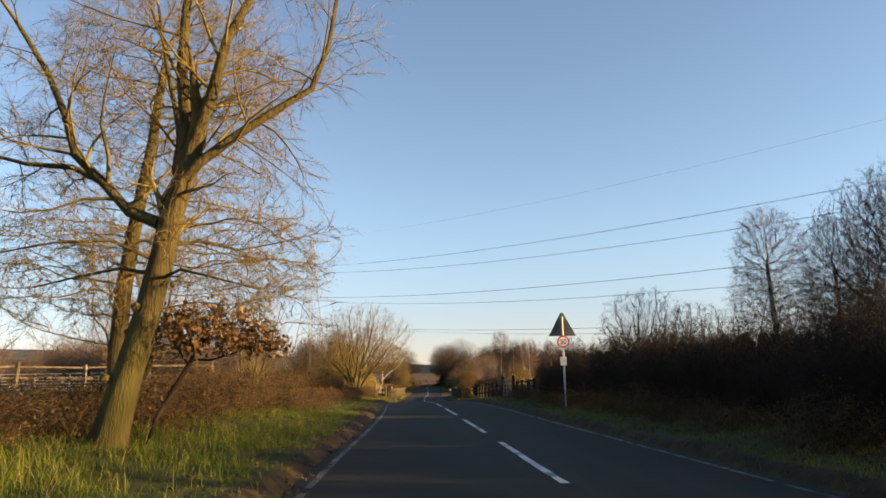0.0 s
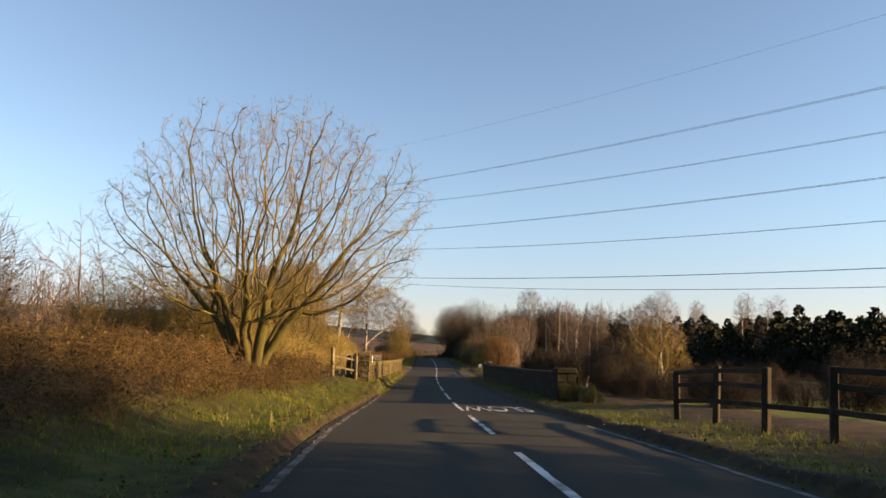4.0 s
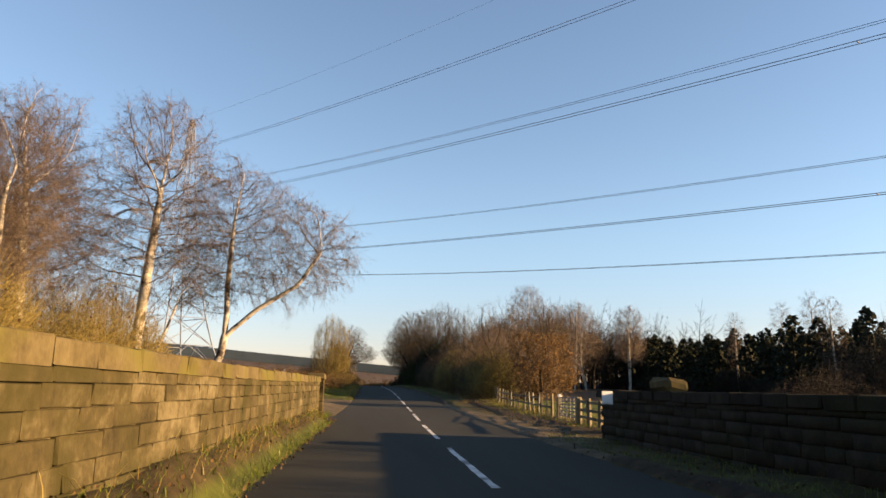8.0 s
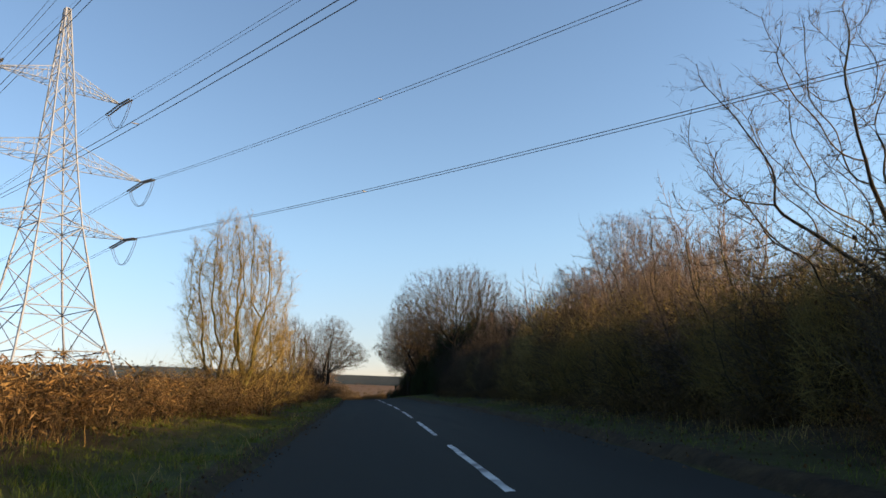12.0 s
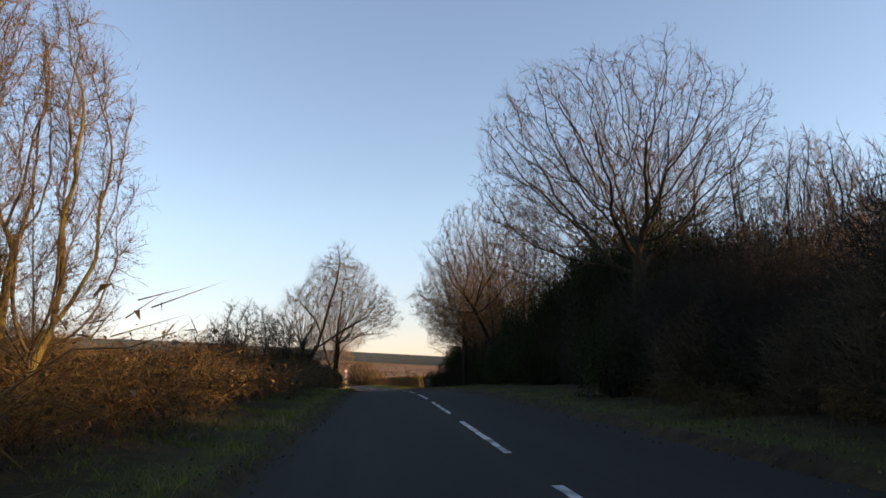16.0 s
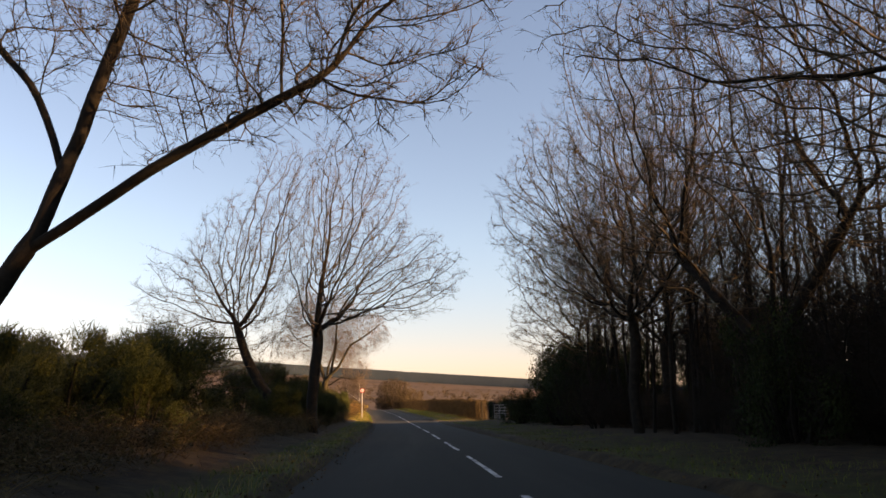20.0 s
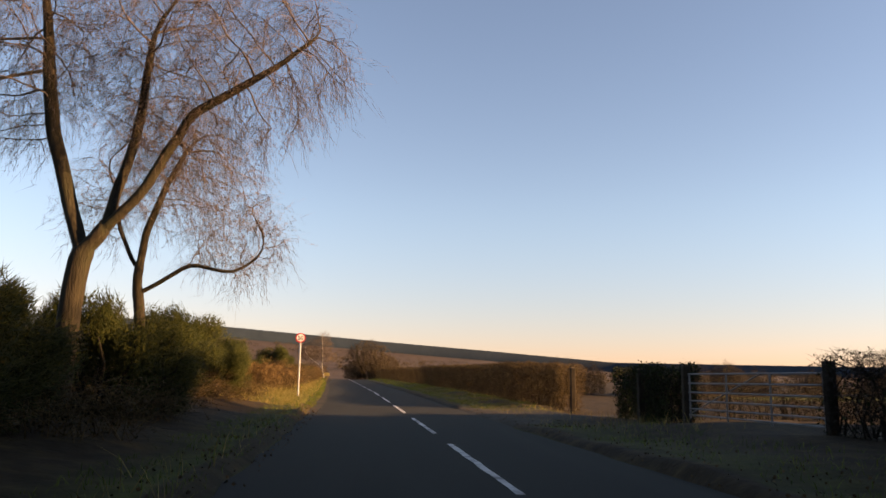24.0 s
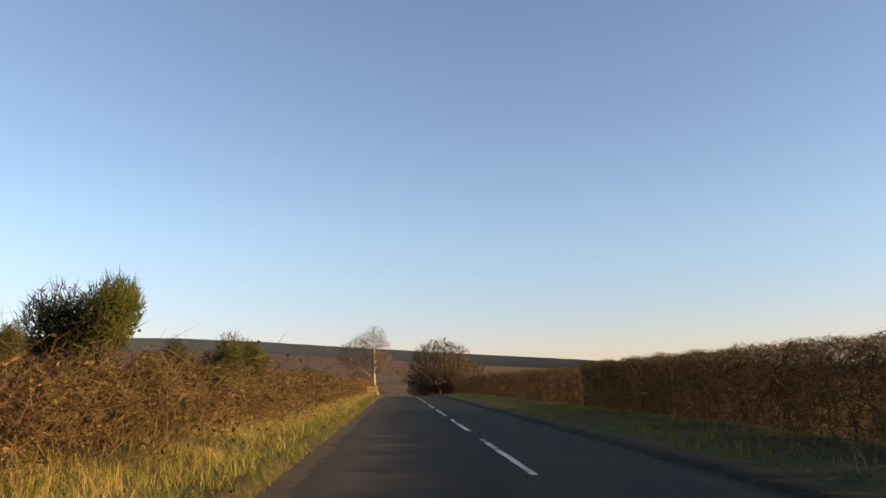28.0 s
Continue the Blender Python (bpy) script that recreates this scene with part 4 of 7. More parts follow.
# ---- trees ----
class Grower:
    """Grows limbs, boughs and twigs as tapered tubes, gathered by level."""
    def __init__(self, seed, counts, ratio, angle, up, crook=.14, droop=0.0, segs=(7, 6, 4, 3, 2), sides=(9, 6, 4, 3, 3), rmin=.005, first=.25, taper=.25, flat=0.0):
        self.rs = random.Random(seed)
        self.counts, self.ratio, self.angle, self.up = counts, ratio, angle, up
        self.crook, self.droop, self.segs, self.sides, self.rmin, self.first, self.taper, self.flat = crook, droop, segs, sides, rmin, first, taper, flat
        self.bins = {}
        self.ends = []

    def branch(self, p, d, length, r, level):
        rs = self.rs
        k = self.segs[min(level, len(self.segs) - 1)]
        step = length / k
        pts, rad = [p.copy()], [r]
        end = max(self.rmin * .6, r * (self.taper if level else .45))
        dirs = [d.copy()]
        for i in range(k):
            c = self.crook * (1 if level else .5)
            d = d + Vector((rs.gauss(0, c), rs.gauss(0, c), rs.gauss(0, c) + self.up[min(level, len(self.up) - 1)]))
            if self.droop and level >= 2:
                d.z -= self.droop * (level - 1)
            d.normalize()
            p = p + d * step
            pts.append(p.copy())
            dirs.append(d.copy())
            rad.append(r + (end - r) * (i + 1) / k)
        self.limb(pts, rad, dirs, length, level)

    def limb(self, pts, rad, dirs, length, level, first=None, count=None):
        self.bins.setdefault((level, len(pts)), []).append(([q[:] for q in pts], rad))
        if level >= len(self.counts):
            self.ends.append(pts[-1])
            return
        rs = self.rs
        n = count or self.counts[level]
        n = max(1, round(n * rs.uniform(.75, 1.25)))
        f0 = self.first if level == 0 else .22
        if first is not None:
            f0 = first
        turn = rs.uniform(0, 6.28)
        for i in range(n):
            t = f0 + (1 - f0) * (i + rs.uniform(.2, .8)) / n
            u = t * (len(pts) - 1)
            j = min(int(u), len(pts) - 2)
            q = pts[j].lerp(pts[j + 1], u - j)
            r = rad[j] + (rad[j + 1] - rad[j]) * (u - j)
            ax = dirs[j]
            turn += 2.4 + rs.uniform(-.5, .5)
            side = ax.orthogonal().normalized()
            side.rotate(Matrix.Rotation(turn, 3, ax))
            a = radians(self.angle[level] * rs.uniform(.7, 1.25) * (1 - .35 * t * (level == 0)))
            nd = ax * math.cos(a) + side * math.sin(a)
            if self.flat and level == 0:
                nd.z *= 1 - self.flat
            nd.normalize()
            ln = length * self.ratio[level] * rs.uniform(.65, 1.2) * (1.1 - .5 * t)
            self.branch(q, nd, ln, max(self.rmin * (1.6 if level < len(self.counts) - 1 else 1), r * rs.uniform(*((.36, .58) if level == 0 else (.26, .44)))), level + 1)
        # the tip goes on as a finer shoot
        self.branch(pts[-1], dirs[-1], length * min(self.ratio[level], .6) * .8, max(self.rmin, rad[-1] * .9), level + 1)

    def soups(self, split):
        low, high = Soup(), Soup()
        for (level, k), items in sorted(self.bins.items()):
            s = low if level < split else high
            if level >= len(self.counts):
                s.spikes(np.array([i[0][0] for i in items]), np.array([i[0][-1] for i in items]), np.array([i[1][0] for i in items]))
                continue
            s.tubes(np.array([i[0] for i in items]), np.array([i[1] for i in items]), self.sides[min(level, len(self.sides) - 1)])
        return low, high


def tree_meshes(seed, height, r, kind="pole", stems=1, spread=.3, lean=(0, 0), leaves=0, leaf_size=.05, leaf_top=.45):
    """Trunk-and-limb mesh, crown mesh and leaf mesh of one bare tree, with its foot at the origin."""
    K = {
        "multi": dict(counts=(12, 9, 11), ratio=(.5, .5, .46), angle=(44, 44, 42), up=(.05, .08, .05, .03), crook=.13, first=.12, rmin=.004),
        "pole": dict(counts=(14, 8, 7), ratio=(.3, .48, .5), angle=(46, 45, 45), up=(.05, .1, .05, .02), crook=.09, first=.3),
        "cone": dict(counts=(16, 9, 8), ratio=(.8, .48, .5), angle=(58, 48, 46), up=(.02, .06, .03, .0), crook=.14, first=.1, rmin=.004),
        "far": dict(counts=(9, 7, 8), ratio=(.6, .5, .42), angle=(56, 48, 46), up=(.03, .06, .04, .02), crook=.15, first=.22, segs=(5, 3, 2, 2), sides=(5, 3, 3, 3), rmin=.012),
    }[kind]
    g = Grower(seed, **K)
    rs = g.rs
    for k in range(stems):
        a = 6.28 * k / stems + rs.uniform(-.3, .3)
        out = spread * rs.uniform(.6, 1.3) if stems > 1 else 0
        d = Vector((math.cos(a) * out + lean[0], math.sin(a) * out + lean[1], 1)).normalized()
        p = Vector((math.cos(a), math.sin(a), 0)) * (r * .8 if stems > 1 else 0)
        h = height * rs.uniform(.78, 1.0) if stems > 1 else height
        share = {"multi": .72, "pole": .85, "cone": .55, "far": .65}[kind]
        rr = r * rs.uniform(.6, 1.0) if stems > 1 else r
        g.branch(p - Vector((0, 0, .15)), d, h * share, rr, 0)
    low, high = g.soups(2)
    leaf = None
    if leaves:
        nrs = np.random.RandomState(seed)
        E = np.array([e[:] for e in g.ends])
        E = E[E[:, 2] < height * leaf_top]
        E = E[nrs.randint(0, len(E), leaves)] + nrs.normal(size=(leaves, 3)) * .09
        leaf = Soup()
        leaf.leaves(E, leaf_size, nrs)
    return low.mesh("trunk"), high.mesh("crown"), leaf.mesh("leaves") if leaf else None


TREES = {}


def tree(x, y, key, label, scale=1.0, turn=0.0, bark="bark", twig="twig", leaf="copper", name="tree", group="", sink=0.1, tilt=(0, 0)):
    low, high, leaf_me = TREES[key]
    t = thing(name, (x, y, gz(x, y) - sink), label, "tree", group, turn)
    t.scale = (scale, scale, scale)
    t.rotation_euler = (radians(tilt[0]), radians(tilt[1]), radians(turn))
    for nm, me, mt in (("trunk", low, bark), ("crown", high, twig), ("foliage", leaf_me, leaf)):
        if me is None:
            continue
        ob = new(nm, me)
        ob.parent = t
        if not me.materials:
            me.materials.append(M[mt])
        ob.material_slots[0].link, ob.material_slots[0].material = "OBJECT", M[mt]
        if nm == "trunk":
            me.polygons.foreach_set("use_smooth", np.ones(len(me.polygons), dtype=bool))
    return t


def defs(key, *a, **k):
    TREES[key] = tree_meshes(*a, **k)


# the great tree at the start: its own trunk and four chief limbs
def great_tree():
    g = Grower(21, counts=(10, 9, 10, 9), ratio=(.6, .55, .5, .6), angle=(60, 55, 50, 46), up=(.0, .03, .02, .0, -.01), crook=.19, rmin=.0045, droop=.02)
    base = Vector((-6.15, 11.0, gz(-6.15, 11.0) - .15))
    t = thing("great_tree", base, "tall bare tree with lichened sunlit bark leaning beside the road", "tree")
    t.scale = (.85, .85, .85)
    path = [Vector((c[0] + .07 * c[2], c[1], c[2])) for c in ((0, 0, 0), (.06, 0, .5), (.2, 0, 1.3), (.36, .05, 2.3), (.5, .05, 3.3), (.62, .0, 4.25), (.74, .1, 5.0), (.84, .1, 5.7))]
    rad = [.40, .31, .26, .235, .22, .21, .19, .17]
    dirs = [(b - a).normalized() for a, b in zip(path, path[1:])] + [Vector((.3, 0, .95))]
    g.limb(path, rad, dirs, 3.2, 1, first=.5, count=5)
    def limb(pts, r0, r1, length, n=11):
        pts = [Vector((p[0] + .07 * p[2], p[1], p[2])) for p in pts]
        rr = [r0 + (r1 - r0) * i / (len(pts) - 1) for i in range(len(pts))]
        dd = [(b - a).normalized() for a, b in zip(pts, pts[1:])]
        g.limb(pts, rr, dd + [dd[-1]], length, 1, first=.15, count=n)
    limb([(.4, 0, 4.0), (-.2, .1, 4.25), (-.75, .2, 4.8), (-1.35, .2, 5.35), (-1.6, .1, 6.1), (-2.0, 0, 6.9), (-2.6, -.2, 7.8)], .12, .04, 4.6, 13)
    limb([(-.75, .2, 4.8), (-1.5, .5, 5.2), (-2.4, .6, 5.3), (-3.4, .8, 5.6)], .07, .025, 3.2, 8)
    limb([(.5, .05, 4.5), (1.0, -.1, 5.1), (1.6, -.1, 5.6), (2.2, 0, 6.1), (2.85, .1, 6.6), (3.1, .1, 7.5), (3.2, .0, 8.6)], .11, .035, 4.4, 13)
    limb([(.62, .1, 4.95), (.55, .3, 6.0), (.35, .3, 7.0), (.2, .5, 8.4), (.3, .6, 9.9), (.1, .5, 11.3)], .16, .04, 5.0, 14)
    limb([(.78, .1, 5.45), (1.1, -.2, 6.3), (1.3, -.3, 7.4), (1.75, -.2, 8.6), (2.2, .1, 10.0)], .14, .04, 4.6, 13)
    limb([(.45, .0, 4.2), (.5, .5, 5.2), (.2, .9, 6.2), (-.3, 1.2, 7.6), (-.7, 1.4, 9.0)], .1, .03, 4.4, 12)
    limb([(.55, .05, 3.6), (.95, .6, 3.8), (1.6, 1.0, 3.7), (2.4, 1.2, 3.9)], .04, .012, 2.6, 11)
    limb([(.5, .05, 3.0), (1.0, -.4, 3.1), (1.7, -.7, 2.9), (2.4, -.8, 2.7)], .035, .01, 2.2, 10)
    limb([(.5, .05, 3.3), (-.2, -.5, 3.6), (-1.0, -.8, 3.5), (-1.9, -.9, 3.3)], .04, .01, 2.4, 10)
    limb([(.4, .05, 3.1), (-.4, .6, 3.3), (-1.3, .9, 3.2), (-2.1, .9, 3.0)], .04, .012, 2.6, 11)
    low, high = g.soups(2)
    link("trunk", low.mesh("trunk"), M["bark_gold"], t, smooth=True)
    link("crown", high.mesh("crown"), M["twig_gold"], t)
    # warts on the bole
    for k in range(9):
        h = .5 + k * .4
        a = k * 2.1
        c = path[min(int(h / .72), 6)]
        bm = bmesh.new()
        bmesh.ops.create_icosphere(bm, subdivisions=1, radius=.05 + .02 * (k % 3), matrix=Matrix.Translation((c.x + math.cos(a) * .22, c.y + math.sin(a) * .22, h)))
        part("burr", bm, M["bark_gold"], t)


great_tree()


# ---- trees that fill a given crown ----
def colonize(seed, stems, blobs, trunk_r, n_attr=1500, step=.2, kill=.32, tip_r=.006, up=.0, wander=.3, reach=2.2, active=1.0, twigs=2, twig_len=.42, droop=0.0, split=.035, leaves=0, leaf_size=.06, leaf_top=9.0, fine=.0052):
    """Limbs grow from the stems (lines of points) towards points strewn through the blobs
    (centre and half-axes), and end in sprays of fine twigs; the trunk swells as its limbs join."""
    rs = np.random.RandomState(seed)
    vol = np.array([b[3] * b[4] * b[5] for b in blobs])
    pick = rs.choice(len(blobs), n_attr, p=vol / vol.sum())
    d = rs.normal(size=(n_attr, 3))
    d /= np.linalg.norm(d, axis=1, keepdims=True)
    d *= (rs.uniform(0, 1, n_attr) ** .36 * (1 + .1 * np.sin(d[:, 0] * 5 + seed) * np.sin(d[:, 2] * 6 + d[:, 1] * 4)))[:, None]
    B = np.array(blobs)
    A = B[pick, :3] + d * B[pick, 3:]
    P, parent, can = [], [], []
    for line in stems:
        line = [np.array(q, dtype=float) for q in line]
        last = -1
        if P:
            gap = np.linalg.norm(np.array(P) - line[0], axis=1)
            if gap.min() < .35 and line[0][2] > .5:
                last = int(gap.argmin())
        for a, b in zip(line, line[1:]):
            k = max(1, int(round(np.linalg.norm(b - a) / step)))
            for i in range(0 if last < 0 else 1, k + 1):
                P.append(a + (b - a) * i / k + rs.normal(size=3) * .012)
                parent.append(last)
                can.append(P[-1][2] >= active)
                last = len(P) - 1
        can[-1] = True
    P, parent, can = np.array(P), list(parent), np.array(can)
    idx = np.nonzero(can)[0]
    D = np.linalg.norm(A[:, None] - P[None, idx], axis=2)
    near, dist = idx[D.argmin(1)], D.min(1)
    alive = np.ones(n_attr, dtype=bool)
    for _ in range(150):
        alive &= dist > kill
        pull = alive & (dist < max(reach, dist[alive].min() * 1.2 if alive.any() else 0))
        if not pull.any():
            break
        g = np.zeros_like(P)
        v = A[pull] - P[near[pull]]
        np.add.at(g, near[pull], v / (np.linalg.norm(v, axis=1, keepdims=True) + 1e-9))
        grow = np.unique(near[pull])
        v = g[grow]
        v /= np.linalg.norm(v, axis=1, keepdims=True) + 1e-9
        par = np.array(parent)[grow]
        back = np.where(par[:, None] >= 0, P[grow] - P[np.maximum(par, 0)], 0)
        back /= np.linalg.norm(back, axis=1, keepdims=True) + 1e-9
        v = v + back * .2 + rs.normal(size=v.shape) * wander + np.array([0, 0, up])
        v /= np.linalg.norm(v, axis=1, keepdims=True) + 1e-9
        N = P[grow] + v * step
        clash = np.array([np.linalg.norm(P - q, axis=1).min() for q in N]) < step * .45
        for n in grow[clash]:
            hit = np.nonzero(alive & (near == n))[0]
            alive[hit[:max(1, len(hit) // 3)]] = False
        N, grow = N[~clash], grow[~clash]
        if not len(N):
            continue
        base = len(P)
        P = np.concatenate([P, N])
        parent += list(grow)
        D = np.linalg.norm(A[:, None] - N[None], axis=2)
        j = D.argmin(1)
        m = D[np.arange(n_attr), j]
        better = m < dist
        near[better], dist[better] = base + j[better], m[better]
    n = len(P)
    kids = [[] for _ in range(n)]
    for i, p in enumerate(parent):
        if p >= 0:
            kids[p].append(i)
    tips = sum(1 for k in kids if not k)
    e = min(3.4, max(1.5, math.log(max(2.0, tips / parent.count(-1))) / math.log(trunk_r / tip_r)))
    R = np.zeros(n)
    for i in range(n - 1, -1, -1):
        R[i] = max(tip_r, sum(R[k] ** e for k in kids[i]) ** (1 / e)) if kids[i] else tip_r
    main = [max(k, key=lambda q: R[q]) if k else -1 for k in kids]
    for _ in range(1):
        Q = P.copy()
        for i in range(n):
            if parent[i] >= 0 and main[i] >= 0:
                Q[i] = .5 * P[i] + .25 * (P[parent[i]] + P[main[i]])
        P = Q
    bins = {}
    for i in range(n):
        p = parent[i]
        if p >= 0 and main[p] == i:
            continue
        run, rad = ([P[p]], [min(R[p] * .8, R[i] * 1.15)]) if p >= 0 else ([], [])
        j = i
        while j >= 0:
            run.append(P[j])
            rad.append(R[j])
            j = main[j]
        if len(run) < 2:
            continue
        if p < 0:
            rad[0] *= 1.25
        thick = rad[min(1, len(rad) - 1)]
        bins.setdefault((thick > split, len(run), 8 if thick > .07 else 5 if thick > .025 else 3), []).append((run, rad))
    low, high = Soup(), Soup()
    for (big, k, sides), items in sorted(bins.items()):
        (low if big else high).tubes(np.array([q[0] for q in items]), np.array([q[1] for q in items]), sides)
    # sprays of twigs on the thin wood
    thin = np.nonzero((R < tip_r * 2.6) & (np.array(parent) >= 0))[0]
    at = np.repeat(thin, twigs)
    ax = P[at] - P[np.array(parent)[at]]
    ax /= np.linalg.norm(ax, axis=1, keepdims=True) + 1e-9
    s0 = P[at] - ax * step * rs.uniform(0, 1, (len(at), 1))
    dr = ax * .8 + rs.normal(size=ax.shape) * .55 + [0, 0, .12 + up * .5 - droop]
    dr /= np.linalg.norm(dr, axis=1, keepdims=True) + 1e-9
    ln = twig_len * rs.uniform(.45, 1.25, (len(at), 1))
    mid = s0 + dr * ln * .5 + rs.normal(size=dr.shape) * .02
    end = s0 + dr * ln - np.array([0, 0, droop * .5]) * ln
    high.spikes(s0, mid + (end - mid) * .15, np.full(len(at), fine))
    high.spikes(mid, end, np.full(len(at), fine * .7))
    m = 4
    f = rs.uniform(.15, 1, (len(at) * m, 1))
    b = np.repeat(s0, m, 0) + np.repeat(end - s0, m, 0) * f
    q = np.repeat(dr, m, 0) * .6 + rs.normal(size=(len(b), 3)) * .55 + [0, 0, .08 - droop * 1.3]
    q /= np.linalg.norm(q, axis=1, keepdims=True) + 1e-9
    high.spikes(b, b + q * np.repeat(ln, m, 0) * rs.uniform(.25, .6, (len(b), 1)), np.full(len(b), fine * .62))
    leaf = None
    if leaves:
        E = np.concatenate([end, b])
        E = E[E[:, 2] < leaf_top]
        E = E[rs.randint(0, len(E), leaves)] + rs.normal(size=(leaves, 3)) * .05
        leaf = Soup()
        leaf.leaves(E, leaf_size, rs)
    return low.mesh("trunk"), high.mesh("crown"), leaf.mesh("leaves") if leaf else None


def fan(n, r, out, rise, seed):
    """Stems that start close together and lean outwards."""
    rs = random.Random(seed)
    lines = []
    for k in range(n):
        a = 6.283 * k / n + rs.uniform(-.3, .3)
        q = out * rs.uniform(.35, 1.1)
        c, s = math.cos(a), math.sin(a)
        lines.append([(c * r, s * r, -.15), (c * (r + q * .25), s * (r + q * .25), rise * .4), (c * (r + q), s * (r + q), rise * rs.uniform(.85, 1.15))])
    return lines


TREES["dome"] = colonize(33, [[(0, 0, -.1), (.05, 0, 1.6), (0, .05, 3.6), (.1, 0, 4.4)]],
    [(-.4, 0, 8.6, 5.4, 5.2, 3.7), (-2.6, 0, 6.6, 3.4, 3.6, 2.4), (2.6, 0, 7.4, 3.2, 3.6, 2.8)], .25, 6500, active=3.2, up=.1)
TREES["broad_oak"] = colonize(55, [[(.15, 0, -.1), (.1, 0, 1.4), (.25, 0, 3.0), (.3, .05, 3.9)],
    [(-.45, -.1, -.1), (-1.0, 0, .7), (-2.0, .1, 1.9), (-2.7, .2, 3.1), (-3.2, .1, 4.6)]],
    [(.7, 0, 9.0, 3.9, 4.0, 4.0), (2.8, 0, 6.6, 3.9, 4.4, 2.3), (-4.1, .2, 5.3, 3.5, 3.6, 3.2), (-1.2, 0, 7.2, 4.2, 4.4, 3.2), (-3.6, .3, 2.6, 2.6, 2.2, 1.4)], .22, 8000, active=1.5, up=.1)
TREES["wood_oak"] = colonize(56, [[(0, 0, -.1), (.1, .05, 1.6), (-.1, 0, 3.3), (-.05, .1, 4.2)]],
    [(0, 0, 8.4, 5.2, 5.2, 4.6), (-2.4, 1.6, 6.4, 4.2, 4.0, 2.6), (2.6, -1.4, 6.8, 3.8, 3.8, 2.8)], .2, 6500, active=2.4, up=.1)
TREES["wood_oak2"] = colonize(57, [[(0, 0, -.1), (-.1, 0, 1.5), (.15, 0, 2.8), (.2, .1, 4.2)], [(.1, 0, 2.2), (1.0, .4, 3.6), (1.9, .6, 5.0)], [(0, 0, 2.0), (-1.0, -.4, 3.4), (-2.0, -.5, 4.6)]],
    [(0, 0, 8.4, 4.4, 4.6, 4.2), (0, 0, 5.6, 5.6, 5.2, 2.8)], .2, 6500, active=2.0, up=.08)
TREES["multi1"] = colonize(35, fan(9, .28, .85, 1.5, 3), [(.5, 0, 5.2, 5.2, 4.8, 3.7), (.3, 0, 3.4, 5.0, 4.6, 1.8)], .125, 6000, active=.9, up=.12)
TREES["column"] = colonize(36, fan(11, .25, .6, 1.0, 4), [(0, 0, 4.0, 2.0, 2.0, 3.1), (0, 0, 2.6, 2.1, 2.1, 1.7)], .06, 3800, active=.4, up=.1, twigs=6, twig_len=.45)
TREES["multi2"] = colonize(37, fan(6, .2, .6, 1.8, 5), [(-.7, 0, 4.9, 1.5, 1.7, 2.5), (.9, .2, 5.2, 1.4, 1.6, 2.5), (0, 0, 3.0, 2.0, 2.0, 1.6)], .07, 3000, active=.7, up=.06, twigs=4)
TREES["birch1"] = colonize(38, [[(0, 0, -.1), (.1, 0, .9), (.42, 0, 1.9), (.5, 0, 2.6)], [(.48, 0, 2.45), (1.5, -.1, 3.4), (2.9, -.2, 4.3), (3.7, -.2, 5.6)], [(.5, 0, 2.5), (.45, .1, 4.6), (.5, .1, 6.4)]],
    [(.5, 0, 6.4, 1.9, 2.0, 2.7), (3.2, -.1, 5.6, 1.9, 2.0, 1.9), (1.9, 0, 5.8, 1.9, 2.0, 2.4), (-.4, .2, 4.6, 1.5, 1.6, 1.5)], .13, 4200, active=2.6, up=.1, twigs=4, twig_len=.55, droop=.4, fine=.005)
TREES["birch2"] = colonize(39, [[(0, 0, -.1), (-.05, 0, 2.0), (.1, 0, 4.4), (.25, .1, 7.4)], [(.3, .2, -.1), (.5, .3, 1.6), (1.0, .5, 3.4)]],
    [(.1, 0, 7.6, 2.1, 2.1, 3.2), (-.9, 0, 5.6, 1.9, 2.0, 2.4), (1.0, .2, 5.4, 1.8, 1.9, 2.3)], .12, 4200, active=2.6, up=.22, twigs=4, twig_len=.5, droop=.32, fine=.005)
TREES["birch3"] = colonize(40, [[(0, 0, -.1), (.1, .05, 2.4), (.25, .1, 5.4), (.3, .1, 8.2)]],
    [(.25, 0, 6.4, 1.4, 1.4, 3.6), (.1, 0, 4.4, 1.6, 1.6, 2.0)], .11, 2400, active=2.2, up=.2, twigs=3, twig_len=.45, droop=.3, fine=.005)
TREES["thorn1"] = colonize(41, fan(3, .2, .7, 1.4, 6), [(0, 0, 4.4, 3.1, 3.0, 2.4), (.4, 0, 3.0, 3.2, 3.0, 1.6)], .12, 3600, active=1.1, up=.04)
TREES["copper_oak"] = colonize(43, [[(0, 0, -.1), (.03, 0, .9), (0, .02, 2.4)]], [(0, 0, 3.9, 1.8, 1.8, 2.3), (.2, 0, 2.0, 2.0, 2.0, 1.5)], .09, 2600, active=.5, up=.12, twigs=3, leaves=9500, leaf_size=.062, leaf_top=4.3)
TREES["shrub1"] = colonize(48, fan(8, .18, .7, .9, 7), [(0, 0, 2.4, 2.0, 1.9, 1.9), (0, 0, 1.5, 2.2, 2.0, 1.3)], .045, 1500, active=.4, up=.15, step=.17, kill=.27)
TREES["shrub2"] = colonize(49, fan(8, .18, .8, .8, 8), [(0, 0, 1.9, 2.1, 2.0, 1.5), (.5, 0, 1.3, 2.2, 2.0, 1.1)], .04, 1500, active=.4, up=.12, step=.17, kill=.27)
TREES["shrub3"] = colonize(50, fan(9, .2, .6, 1.0, 9), [(0, 0, 2.9, 1.8, 1.8, 2.0), (0, 0, 1.7, 2.0, 2.0, 1.4)], .05, 1600, active=.4, up=.2, step=.17, kill=.27)
